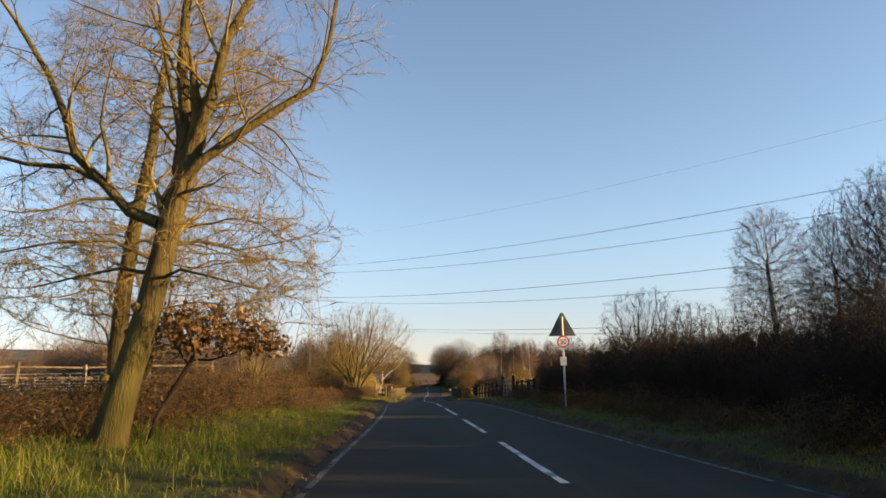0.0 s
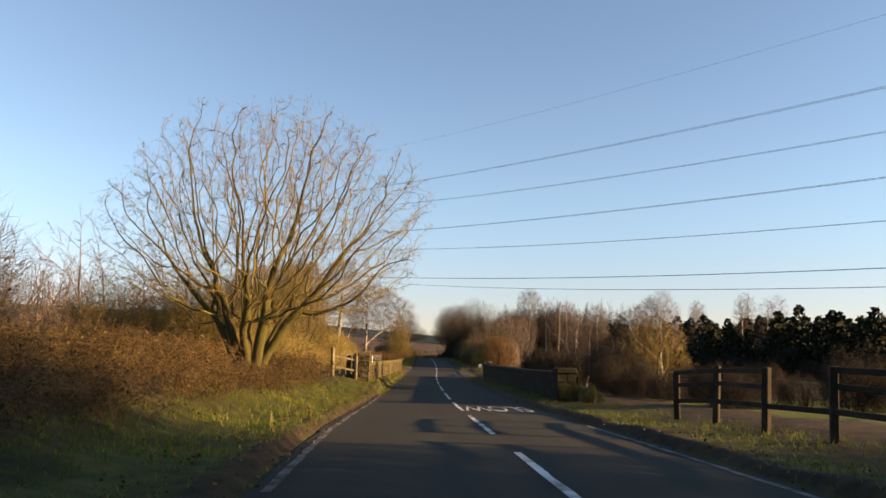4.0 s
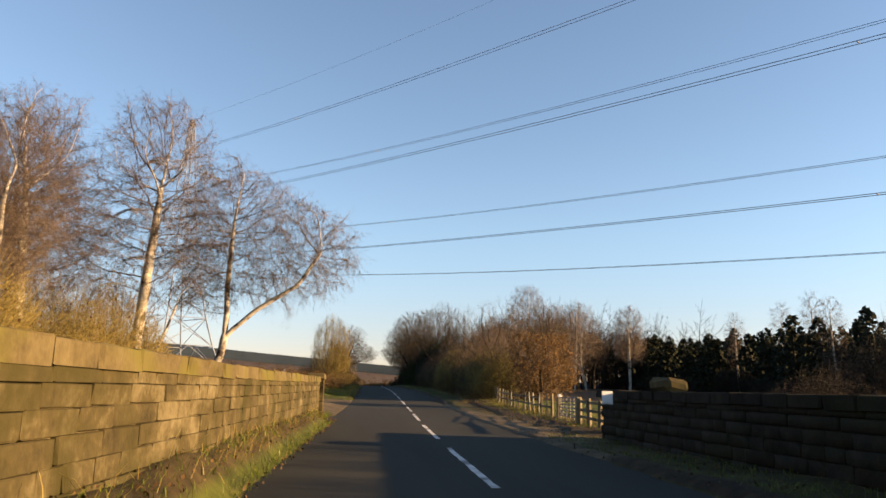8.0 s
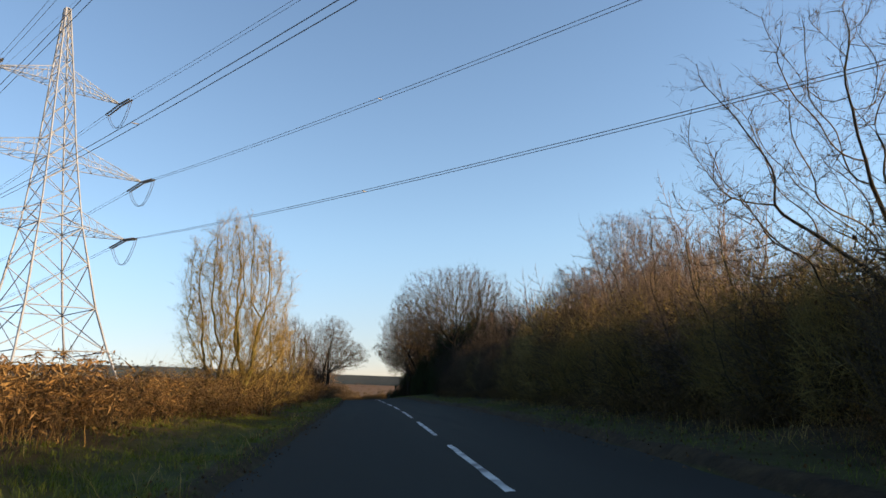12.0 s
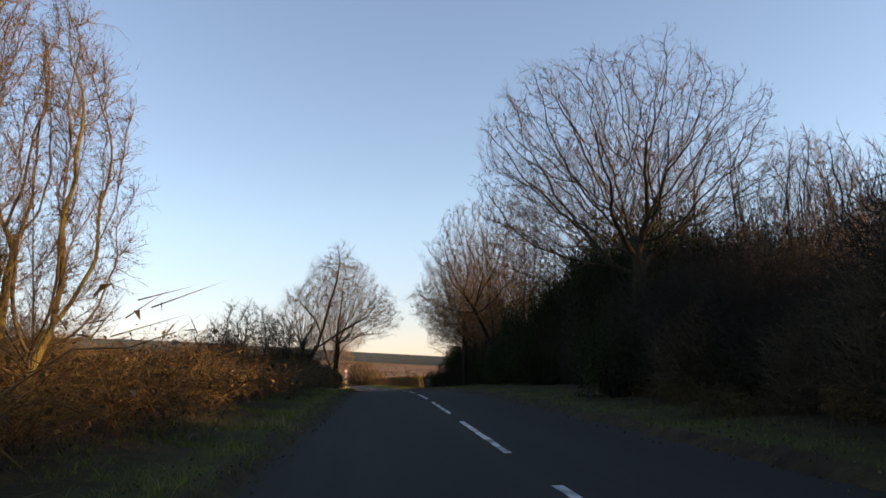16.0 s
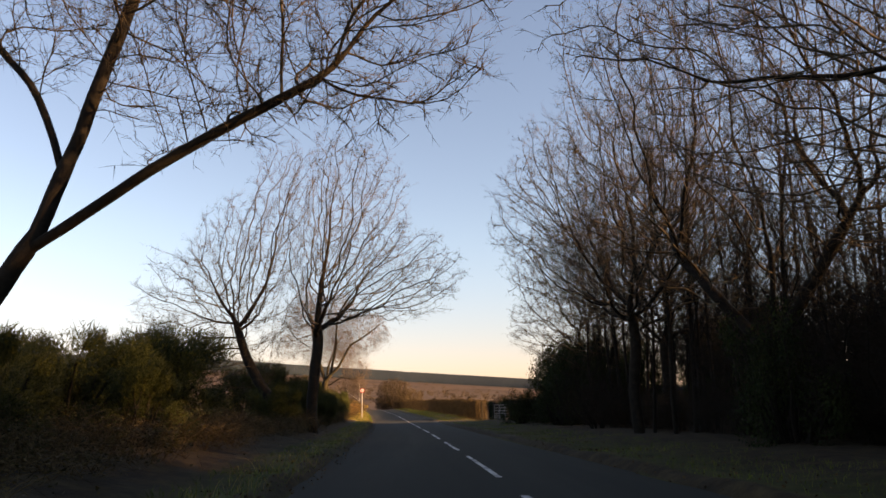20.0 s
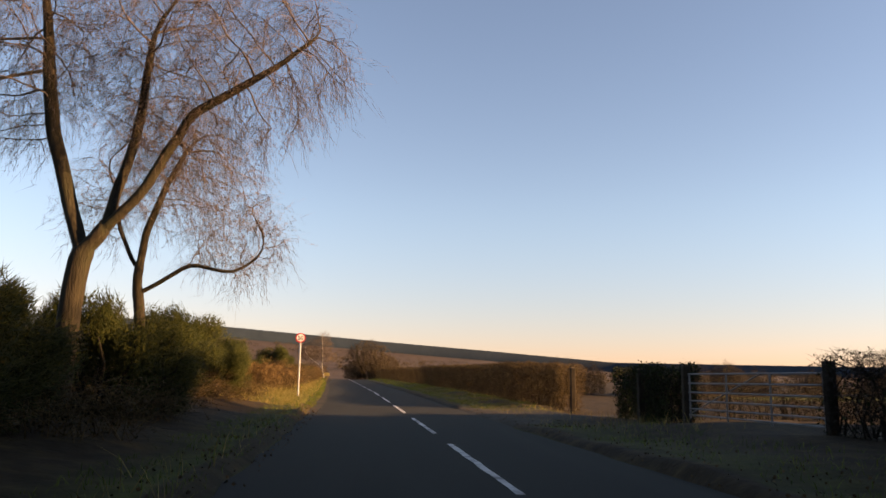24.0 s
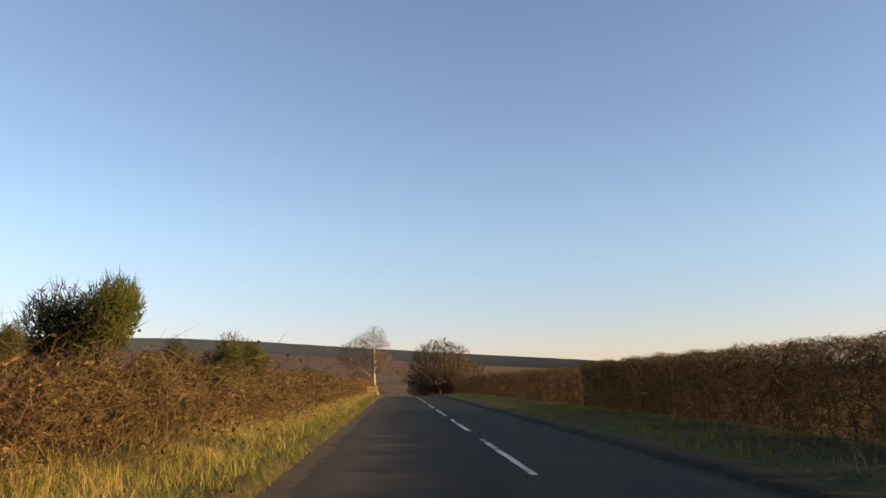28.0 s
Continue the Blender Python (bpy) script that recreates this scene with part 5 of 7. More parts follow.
TREES["leaner"] = colonize(61, [[(0, 0, -.1), (.08, 0, .8), (.35, .05, 1.5), (.85, .05, 2.4), (1.1, .05, 3.2)], [(1.08, .05, 3.1), (1.45, .1, 4.6), (1.95, .1, 6.2), (2.1, .1, 7.6)], [(1.05, .05, 3.0), (.6, .1, 4.0), (-.3, .1, 5.0)], [(.8, 0, 2.2), (2.0, -.2, 3.0), (3.6, -.3, 3.9)]],
    [(1.9, 0, 5.8, 2.0, 1.9, 2.2), (2.1, .1, 7.5, .9, .9, 1.1), (.0, .1, 5.1, 1.3, 1.2, .9), (3.8, -.3, 4.6, 1.7, 1.7, 1.4), (2.6, 0, 4.6, 1.6, 1.6, 1.3)], .1, 5200, active=2.4, up=.1, twigs=3)
TREES["weeping1"] = colonize(63, [[(-.05, 0, -.1), (0, 0, 1.4), (.03, 0, 2.35), (.11, 0, 2.85)],
    [(.11, 0, 2.8), (-.23, .1, 3.75), (-.66, .1, 5.15), (-.91, .2, 6.6), (-1.1, .2, 7.9)],
    [(.1, 0, 2.85), (.48, -.1, 3.2), (1.18, -.2, 4.0), (1.86, -.2, 5.35), (3.1, -.3, 6.1), (4.0, -.4, 6.8)],
    [(.48, -.1, 3.2), (.75, .3, 5.0), (.82, .5, 7.1)]],
    [(-1.1, .1, 7.4, 1.7, 1.9, 2.3), (.8, .4, 7.4, 1.7, 1.7, 2.2), (2.9, -.2, 6.5, 1.8, 1.6, 1.6), (-2.6, .4, 6.0, 1.6, 1.6, 1.5), (1.5, .5, 5.6, 1.4, 1.6, 1.4)], .19, 4200, active=3.2, up=-.02, twigs=4, twig_len=.7, droop=.55, fine=.0045)
TREES["weeping2"] = colonize(64, [[(0, 0, -.1), (0, 0, 1.5), (-.2, 0, 3.0), (-.11, .1, 4.1), (.27, .1, 5.2), (.7, .2, 6.2)],
    [(-.12, 0, 2.6), (.94, -.1, 3.3), (1.95, -.2, 3.1), (2.5, -.2, 3.5)], [(-.2, 0, 3.1), (-.75, .2, 4.1), (-.99, .3, 5.2)]],
    [(.4, .1, 5.8, 1.5, 1.5, 1.7), (2.0, -.2, 3.9, 1.3, 1.3, 1.0), (-1.0, .3, 5.0, 1.2, 1.2, 1.2), (1.4, .6, 5.2, 1.2, 1.2, 1.1)], .12, 2400, active=2.8, up=-.02, twigs=4, twig_len=.65, droop=.55, fine=.0045)
TREES["open_oak"] = colonize(72, [[(0, 0, -.1), (.05, 0, 1.2), (-.1, 0, 2.2)]], [(-.3, 0, 4.8, 3.4, 3.2, 2.7), (-1.0, 0, 3.4, 3.0, 2.8, 1.5)], .11, 1100, active=1.0, up=.12, step=.22, kill=.46, twigs=2, twig_len=.5)
TREES["rear_tree"] = colonize(71, [[(0, 0, -.1), (-.06, 0, 1.6), (.05, 0, 3.6), (.35, .1, 6.0), (.6, .1, 8.6)]],
    [(.7, 0, 6.6, 3.0, 3.0, 4.2), (1.4, 0, 3.6, 3.3, 3.0, 1.7), (-1.6, .4, 3.4, 2.2, 2.4, 1.5)], .19, 4200, active=1.4, up=.0, twigs=3, twig_len=.5)
defs("fork", 57, 9.4, .09, "multi", stems=4, spread=.34)
TREES["thorn2"] = colonize(42, fan(4, .1, .5, .6, 12), [(0, 0, 1.9, 1.4, 1.4, 1.2), (.2, 0, 1.2, 1.5, 1.4, .9)], .05, 1500, active=.3, step=.14, kill=.22, twigs=3, twig_len=.3)
TREES["copper_sprig"] = colonize(73, [[(-.72, 0, -.1), (-.56, 0, .6), (-.12, .03, 1.4)]], [(.1, 0, 1.95, .85, .6, .38), (.9, .2, 1.75, .5, .4, .25)], .04, 700, active=.3, step=.1, kill=.16, twigs=2, twig_len=.2, leaves=2200, leaf_size=.054, leaf_top=3.0, split=.012)
defs("sapling", 44, 6.0, .035, "pole")
defs("pole1", 45, 10.5, .08, "pole")
defs("pole2", 46, 11.5, .095, "pole")
defs("pole3", 47, 9.5, .07, "pole")
defs("far1", 51, 10, .16, "far")
defs("far2", 52, 10, .14, "far", stems=3, spread=.25)
defs("far3", 53, 11, .13, "far")
TREES["far_round"] = colonize(54, fan(4, .3, .6, 1.2, 11), [(0, 0, 4.4, 4.2, 4.2, 3.2), (0, 0, 2.6, 4.6, 4.4, 2.2)], .16, 3600, active=.8, up=.08, tip_r=.012, twigs=4, fine=.011)

# left of the road, in order
tree(-12.0, 28, "multi2", "slender bare tree behind the brambles", .95, 40, "bark", "twig_gold")
tree(-8.1, 16.4, "rear_tree", "tall bare tree with level boughs and lichened bark behind the first", 1.0, 0, "bark_gold", "twig_gold")
tree(-7.6, 27.0, "fork", "bare tree with three lichened golden stems among brambles", .6, 40, "bark_gold", "twig_gold")
# Separate small stem added to carry the great tree's low copper-leaved shoots.
tree(-5.1, 11.6, "copper_sprig", "slender oak sapling with copper leaves beside the great tree", 1.0, 0, "bark", "twig")
tree(-7.0, 73.3, "multi1", "spreading many-stemmed bare tree on the sunlit bank", 1.0, 0, "bark_gold", "twig_gold")
tree(-8.9, 97.3, "multi2", "upright yellow-barked willow behind the parapet", 1.02, 80, "bark", "twig_gold", group="willows behind the parapet")
tree(-10.6, 98.5, "multi2", "upright yellow-barked willow behind the parapet", .95, 200, "bark", "twig_gold", group="willows behind the parapet")
tree(-12.5, 105, "multi2", "upright yellow-barked willow behind the parapet", 1.1, 310, "bark", "twig_gold", group="willows behind the parapet")
tree(-6.9, 127.6, "birch1", "white-stemmed silver birch leaning over the parapet", 1.1, 0, "birch", "twig_red", group="silver birches by the bridge")
tree(-9.2, 126.4, "birch2", "white-stemmed silver birch with two trunks by the bridge", 1.1, 0, "birch", "twig_red", group="silver birches by the bridge")
tree(-12.8, 125, "birch2", "white-stemmed silver birch with two trunks by the bridge", 1.05, 170, "birch", "twig_red", group="silver birches by the bridge")
tree(-15.5, 122, "birch3", "slim silver birch behind the parapet", 1.0, 210, "birch", "twig_red", group="silver birches by the bridge")
tree(-13.5, 117, "birch3", "slim silver birch behind the parapet", .85, 300, "birch", "twig_red", group="silver birches by the bridge")
for k, (x, y, sc) in enumerate(((-11.2, 120, .95), (-14.0, 127, 1.05), (-17.5, 118, 1.0), (-12.5, 112, .85), (-19, 125, 1.1))):
    tree(x, y, ("birch1", "birch2")[k % 2], "silver birch in the clump behind the parapet", sc, 130 + 75 * k, "birch", "twig_red", group="silver birches by the bridge")
for k, (x, y) in enumerate(((-12.6, 134.6), (-14.2, 137.0), (-15.8, 134.2), (-17.5, 137.5), (-13.6, 132.6), (-19.0, 135))):
    tree(x, y, "shrub3", "brown bare shrub filling the clump of birches", 1.2 - .06 * (k % 3), 71 * k, "bark", "twig_red", name="shrub", group="shrubs below the birches")
tree(-3.5, 171.2, "column", "upright bare thorn tree with ochre stems on the bank", .98, 0, "bark_gold", "twig_gold")
tree(-2.6, 172.2, "shrub1", "ochre twiggy shrub at the foot of the thorn tree", .8, 0, "bark", "twig_gold")
tree(-3.45, 196.2, "column", "upright ochre-stemmed tree rising from the brambles", .82, 120, "bark_gold", "twig")
tree(-3.55, 226.6, "thorn2", "small dark thorn bush on the bramble bank", 1.25, 0, "bark_dark", "twig_dark", group="thorns on the bank")
tree(-3.5, 214.6, "thorn2", "small dark thorn bush on the bramble bank", 1.08, 200, "bark_dark", "twig_dark", group="thorns on the bank")
tree(-6.6, 205, "sapling", "thin bare sapling above the bank", .9, 20, "bark_dark", "twig_dark")
tree(-5.5, 226.3, "sapling", "thin bare sapling above the bank", .58, 90, "bark_dark", "twig_dark")
tree(-3.0, 263.7, "broad_oak", "tall bare oak with wide boughs and a second trunk leaning away", 1.07, 0, "bark_dark", "twig")
tree(-3.75, 238.3, "leaner", "dark bare tree leaning from the bank with crooked limbs", 1.17, 0, "bark_dark", "twig")
tree(-4.7, 283.8, "weeping1", "tall birch with forked dark trunk and drooping twigs", 1.0, 0, "bark", "twig_red")
tree(-4.75, 287.8, "weeping2", "crooked birch with weeping twigs beside the road", 1.0, 0, "bark", "twig_red")
tree(-9.6, 400, "birch1", "distant pale birch beside the road", .95, 180, "birch", "twig_red", sink=.6)
tree(-2.7, 420, "far_round", "distant round-crowned brown tree at the bend", 1.12, 140, "bark", "twig", group="trees at the bend", sink=.4)
for x, y, sc, r in ((-5.2, 421, .8, 20), (-.6, 417, .74, 250), (-12.5, 404, .55, 80)):
    tree(x, y, "far_round", "distant brown tree in the hedge at the bend", sc * .7, r, "bark", "twig", group="trees at the bend", sink=.3)
tree(0.8, 427, "far_round", "distant round-crowned brown tree at the bend", .95, 100, "bark", "twig", group="trees at the bend", sink=1.6)

# right of the road
tree(15.3, 53, "thorn1", "old crooked hawthorn above the dark hedge", 1.15, 0, "bark_dark", "twig_dark", group="hawthorns in the field")
tree(19.2, 53, "thorn1", "old crooked hawthorn above the dark hedge", 1.0, 110, "bark_dark", "twig_dark", group="hawthorns in the field")
tree(23.2, 49, "birch2", "tall pale birch at the wood's edge", 1.2, 180, "birch", "twig_red", group="birches at the wood's edge")
tree(25.6, 45.5, "birch2", "tall pale birch at the wood's edge", 1.08, 40, "birch", "twig_red", group="birches at the wood's edge")
for k, (x, y, s) in enumerate(((28, 43, 1.1), (31, 40, 1.15), (27, 37, 1.05), (33, 46, 1.2), (24, 33, .9), (36, 40, 1.2))):
    tree(x, y, ("wood_oak2", "multi2", "wood_oak")[k % 3], "dark bare tree in the roadside wood", s, 60 * k, "bark_dark", "twig_dark", group="roadside wood")
tree(11, 88, "thorn2", "pale twiggy bush beyond the shaded fence", 1.3, 0, "bark", "twig_gold")
for k, (x, y, s) in enumerate(((12.4, 90, .62), (8.5, 95, .45), (8.3, 91.5, .43))):
    tree(x, y, ("birch1", "birch2", "birch1")[k], "leaning white birch behind the shaded parapet", s, 200 + 70 * k, "birch", "twig_red", group="birches behind the parapet")
tree(9.3, 140.4, "copper_oak", "young oak still holding copper leaves beside the fence", 1.0, 0, "bark", "twig")
tree(9.4, 155.5, "open_oak", "bare grey oak standing out of the roadside hedge", 1.0, 0, "bark", "twig")
for k in range(9):
    y = 153 + k * 5.4
    tree(float(road_x(y)) + 5.5 + .5 * (k % 2), y, ("shrub2", "shrub1")[k % 2], "open twiggy shrub at the front of the roadside hedge", .62 + .05 * (k % 3), 67 * k, "bark", ("twig", "twig_gold")[k % 2], name="shrub", group="tall roadside hedge")
tree(8.7, 160.8, "shrub3", "rounded reddish bare shrub beside the road", .95, 0, "bark", "twig_red")
tree(9.9, 163.5, "shrub3", "rounded reddish bare shrub beside the road", .9, 140, "bark", "twig_red")
tree(9.9, 211.0, "dome", "broad domed bare oak with ivy below its crown", .95, 0, "bark", "twig")
for x, y, k, s, r in ((9.6, 239.0, "wood_oak2", 1.1, 200), (9.5, 256, "wood_oak", 1.0, 130), (10.0, 247, "wood_oak2", 1.05, 300), (13.0, 263, "wood_oak", 1.0, 250), (14, 226, "wood_oak", 1.1, 40), (12, 271, "wood_oak2", 1.0, 90)):
    tree(x, y, k, "tall dark bare oak at the edge of the wood", s, r, "bark_dark", "twig", group="oaks at the edge of the wood")
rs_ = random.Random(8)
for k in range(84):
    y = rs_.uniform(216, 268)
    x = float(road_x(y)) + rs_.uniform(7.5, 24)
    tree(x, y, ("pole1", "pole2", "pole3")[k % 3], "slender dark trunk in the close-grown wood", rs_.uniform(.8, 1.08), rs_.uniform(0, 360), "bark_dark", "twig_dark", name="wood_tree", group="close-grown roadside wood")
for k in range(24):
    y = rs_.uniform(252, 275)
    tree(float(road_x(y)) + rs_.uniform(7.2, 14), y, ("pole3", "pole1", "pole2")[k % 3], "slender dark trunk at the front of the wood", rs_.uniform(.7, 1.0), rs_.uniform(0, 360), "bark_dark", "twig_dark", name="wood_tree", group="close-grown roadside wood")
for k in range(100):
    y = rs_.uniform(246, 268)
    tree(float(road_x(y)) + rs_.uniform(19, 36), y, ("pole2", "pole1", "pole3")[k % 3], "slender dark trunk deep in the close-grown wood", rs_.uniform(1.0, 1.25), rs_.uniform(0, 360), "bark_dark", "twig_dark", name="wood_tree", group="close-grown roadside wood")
# Trees added out of view to cast shade on the left bank.
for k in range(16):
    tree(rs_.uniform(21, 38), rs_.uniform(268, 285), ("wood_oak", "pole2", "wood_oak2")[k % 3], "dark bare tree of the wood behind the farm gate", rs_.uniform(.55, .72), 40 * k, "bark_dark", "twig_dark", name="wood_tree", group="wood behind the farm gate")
tree(20.5, 287, "shrub3", "dark bare thicket behind the farm gate", 1.1, 50, "bark_dark", "twig_dark")
for k, (x, y, s) in enumerate(((23.5, 204, 1.42), (27, 203, 1.25), (31.8, 202, 1.4), (36, 196, 1.1), (27.5, 193.4, 1.2), (19, 206, 1.2))):
    tree(x, y, ("birch2", "birch3", "birch1")[k % 3], "tall hazy birch rising behind the hedge", s, 77 * k, "birch", "twig_red", group="birches behind the hedge")
for k in range(11):
    y = 150 + k * 5.5
    tree(float(road_x(y)) + 9.5 + 3 * (k % 2), y, ("shrub3", "multi2", "shrub1")[k % 3], "reddish bare shrub behind the roadside hedge", rs_.uniform(.85, 1.1), rs_.uniform(0, 360), "bark", "twig_red", name="shrub", group="tall roadside hedge")
for k in range(6):
    y = 11 + k * 5.2
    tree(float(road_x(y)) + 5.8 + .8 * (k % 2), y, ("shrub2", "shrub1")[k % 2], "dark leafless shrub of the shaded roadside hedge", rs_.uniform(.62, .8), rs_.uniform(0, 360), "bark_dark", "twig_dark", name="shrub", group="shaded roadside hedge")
for k in range(8):
    y = 210 + k * 9
    tree(float(road_x(y)) + 7.4 + 1.4 * (k % 3), y, ("shrub2", "shrub1", "shrub3")[k % 3], "dark underwood shrub at the edge of the wood", rs_.uniform(.8, 1.15), rs_.uniform(0, 360), "bark_dark", "twig_dark", name="shrub", group="underwood")


# ---- bushes, brambles, bracken ----
def bramble_mesh(seed, n=60, w=1.5, h=1.35, leaves=900):
    """A tangle of arching stems with side shoots, and the last small leaves."""
    rs = np.random.RandomState(seed)
    s = Soup()
    P, R = [], []
    for k in range(n):
        a, q = rs.uniform(0, 6.28), rs.uniform(0, 1) ** .5
        p = np.array([np.cos(a) * q * w, np.sin(a) * q * w * .75, 0])
        a = rs.uniform(0, 6.28)
        reach, top = rs.uniform(.6, 1.7), h * rs.uniform(.45, 1.1) * (1.05 - .5 * q)
        t = np.linspace(0, 1, 7)
        wob = np.cumsum(rs.normal(size=(7, 3)) * .06, 0)
        pts = p + np.stack([np.cos(a) * reach * t, np.sin(a) * reach * t, top * np.sin(t * rs.uniform(1.9, 3.0)) ** 1.0], -1) + wob * t[:, None]
        pts[:, 2] = np.maximum(pts[:, 2], -.02)
        P.append(pts)
        R.append(np.linspace(.009, .003, 7))
    s.tubes(np.array(P), np.array(R), 3)
    P = np.array(P)
    m = n * 32
    b = P[rs.randint(0, n, m), rs.randint(1, 7, m)] + rs.normal(size=(m, 3)) * .05
    b += rs.normal(size=(m, 3)) * [.12, .12, .08]
    d = rs.normal(size=(m, 3)) * [.2, .2, .15] + [0, 0, .04]
    s.spikes(b, b + d, np.full(m, .004))
    L = Soup()
    pick = P[rs.randint(0, n, leaves), rs.randint(1, 7, leaves)] + rs.normal(size=(leaves, 3)) * .13
    pick[:, 2] = np.abs(pick[:, 2])
    L.leaves(pick, .043, rs)
    return s.mesh("stems"), L.mesh("leaves")


def bracken_mesh(seed, n=95):
    """Collapsed fronds: bent stalks with narrow ragged side leaflets."""
    rs = np.random.RandomState(seed)
    st, fr = Soup(), Soup()
    P, R, B, D = [], [], [], []
    for k in range(n):
        a, q = rs.uniform(0, 6.28), rs.uniform(0, 1) ** .5
        p = np.array([np.cos(a) * q * 1.5, np.sin(a) * q * 1.2, 0])
        a = rs.uniform(0, 6.28)
        h, reach = rs.uniform(.5, 1.25), rs.uniform(.4, 1.1)
        t = np.linspace(0, 1, 7)
        pts = p + np.stack([np.cos(a) * reach * t ** 1.4, np.sin(a) * reach * t ** 1.4, h * np.sin(t * rs.uniform(1.7, 2.7))], -1) + np.cumsum(rs.normal(size=(7, 3)) * .03, 0)
        P.append(pts)
        R.append(np.linspace(.007, .003, 7))
        for i in np.linspace(1.6, 6, 20):
            j = min(int(i), 5)
            o = pts[j] + (pts[j + 1] - pts[j]) * (i - j)
            for sgn in (-1, 1):
                B.append(o)
                D.append(np.array([-np.sin(a), np.cos(a), 0]) * sgn * rs.uniform(.05, .17) * (1.25 - .14 * i) + rs.normal(size=3) * .05 + [0, 0, -.04])
    B, D = np.array(B), np.array(D)
    side = np.cross(D, rs.normal(size=D.shape))
    side /= np.linalg.norm(side, axis=1, keepdims=True) + 1e-9
    side *= .011
    V = np.stack([B, B + D * .5 + side, B + D, B + D * .5 - side], 1)
    fr.add(V, np.arange(len(V) * 4).reshape(-1, 4))
    st.tubes(np.array(P), np.array(R), 3)
    return st.mesh("stems"), fr.mesh("fronds")


def evergreen_mesh(seed, n=17000, h=2.0, w=1.3, size=.03, shoots=True):
    """Uneven clumps of short shoots round several stems."""
    rs = np.random.RandomState(seed)
    cl = [(rs.uniform(-w, w) * .85, rs.uniform(-w, w) * .75, h * rs.uniform(.15, .9), rs.uniform(.22, .5)) for _ in range(25)]
    C = []
    for k in range(n):
        x, y, z, r = cl[rs.randint(len(cl))]
        d = rs.normal(size=3)
        d /= np.linalg.norm(d)
        C.append(np.array([x, y, z]) + d * r * rs.uniform(.3, 1.08) * [1, 1, 1.2])
    C = np.array(C)
    C[:, 2] = np.maximum(C[:, 2], .04)
    L = Soup()
    if shoots:
        d = rs.normal(size=C.shape) * .05 + (C - [0, 0, h * .35]) * .045 + [0, 0, .02]
        L.spikes(C - d * .5, C + d, np.full(n, .0085))
    else:
        L.leaves(C, size, rs, 1.5)
    S = Soup()
    P = []
    for x, y, z, r in cl:
        t = np.linspace(0, 1, 5)[:, None]
        P.append(np.array([x * .3, y * .3, 0]) * (1 - t) + np.array([x, y, z + r * .5]) * t + rs.normal(size=(5, 3)) * .04)
    S.tubes(np.array(P), np.tile(np.linspace(.04, .012, 5), (len(P), 1)), 5)
    return S.mesh("stems"), L.mesh("foliage")


def thicket_mesh(seed, w=1.6, h=2.6, n=5000, r=.0062, leaves=260):
    """A dense rounded bush of fine leafless twigs on many stems."""
    rs = np.random.RandomState(seed)
    s = Soup()
    P = []
    for k in range(34):
        a, q = rs.uniform(0, 6.28), rs.uniform(0, 1) ** .5
        tip = np.array([math.cos(a) * q * w, math.sin(a) * q * w, h * (1 - .42 * q * q) * rs.uniform(.75, 1.02)])
        t = np.linspace(0, 1, 6)[:, None]
        P.append(np.array([tip[0] * .35, tip[1] * .35, 0]) * (1 - t) + tip * t + np.cumsum(rs.normal(size=(6, 3)) * .035, 0))
    s.tubes(np.array(P), np.tile(np.linspace(.018, .004, 6), (len(P), 1)), 4)
    a, q = rs.uniform(0, 6.28, n), rs.uniform(0, 1, n) ** .5
    lump = 1 + .13 * np.sin(a * 3 + seed) + .1 * np.sin(a * 5 + 2 * seed)
    top = h * (1 - .42 * q * q) * lump
    b = np.stack([np.cos(a) * q * w * lump, np.sin(a) * q * w * lump, top * rs.uniform(.02, 1, n) ** .7], -1)
    out = np.stack([np.cos(a) * q, np.sin(a) * q, .35 + .6 * b[:, 2] / h], -1)
    d = out * .2 + rs.normal(size=(n, 3)) * .17
    s.spikes(b - d * .4, b + d, np.full(n, r))
    L = Soup()
    j = rs.randint(0, n, leaves)
    L.leaves(b[j] + rs.normal(size=(leaves, 3)) * .06, .045, rs)
    return s.mesh("branchwork"), L.mesh("foliage")


BR = [bramble_mesh(s) for s in (1, 2, 3, 4)]
BK = [bracken_mesh(s) for s in (5, 6, 7)]
EG = [evergreen_mesh(s) for s in (8, 9, 10)]
IV = [evergreen_mesh(s, 11000, 1.6, 1.0, .03, False) for s in (11, 12)]


def bush(x, y, meshes, name, label, category, mats, parts, scale=1.0, turn=0.0, group="", squash=1.0):
    b = thing(name, (x, y, gz(x, y) - .06), label, category, group, turn)
    b.scale = (scale, scale, scale * squash)
    for nm, me, mt in zip(parts, meshes, mats):
        ob = new(nm, me)
        ob.parent = b
        if nm == "stalk_tangle":
            tagged(ob, kind="stuff")
        if not me.materials:
            me.materials.append(M[mt])
        ob.material_slots[0].link, ob.material_slots[0].material = "OBJECT", M[mt]
    return b


def brambles(y0, y1, rels, step, scale, label, group, seed, bracken=0.0, squash=1.0):
    rs = random.Random(seed)
    y = y0
    while y < y1:
        for r in rels:
            yy = y + rs.uniform(-.5, .5)
            x = float(road_x(yy)) + r + rs.uniform(-.35, .35)
            sc = scale * rs.uniform(.8, 1.2)
            if rs.random() < bracken:
                bush(x, yy, BK[rs.randrange(3)], "bracken_clump", "rust-brown dead bracken in low sun on the bank", "bracken", ("bramble", "bracken"), ("stalk_tangle", "frond_mass"), sc, rs.uniform(0, 360), "dead bracken", squash)
            else:
                bush(x, yy, BR[rs.randrange(4)], "bramble_bush", label, "bramble", ("bramble", "bramble_leaf"), ("stem_tangle", "foliage"), sc, rs.uniform(0, 360), group, squash)
        y += step * rs.uniform(.85, 1.15)


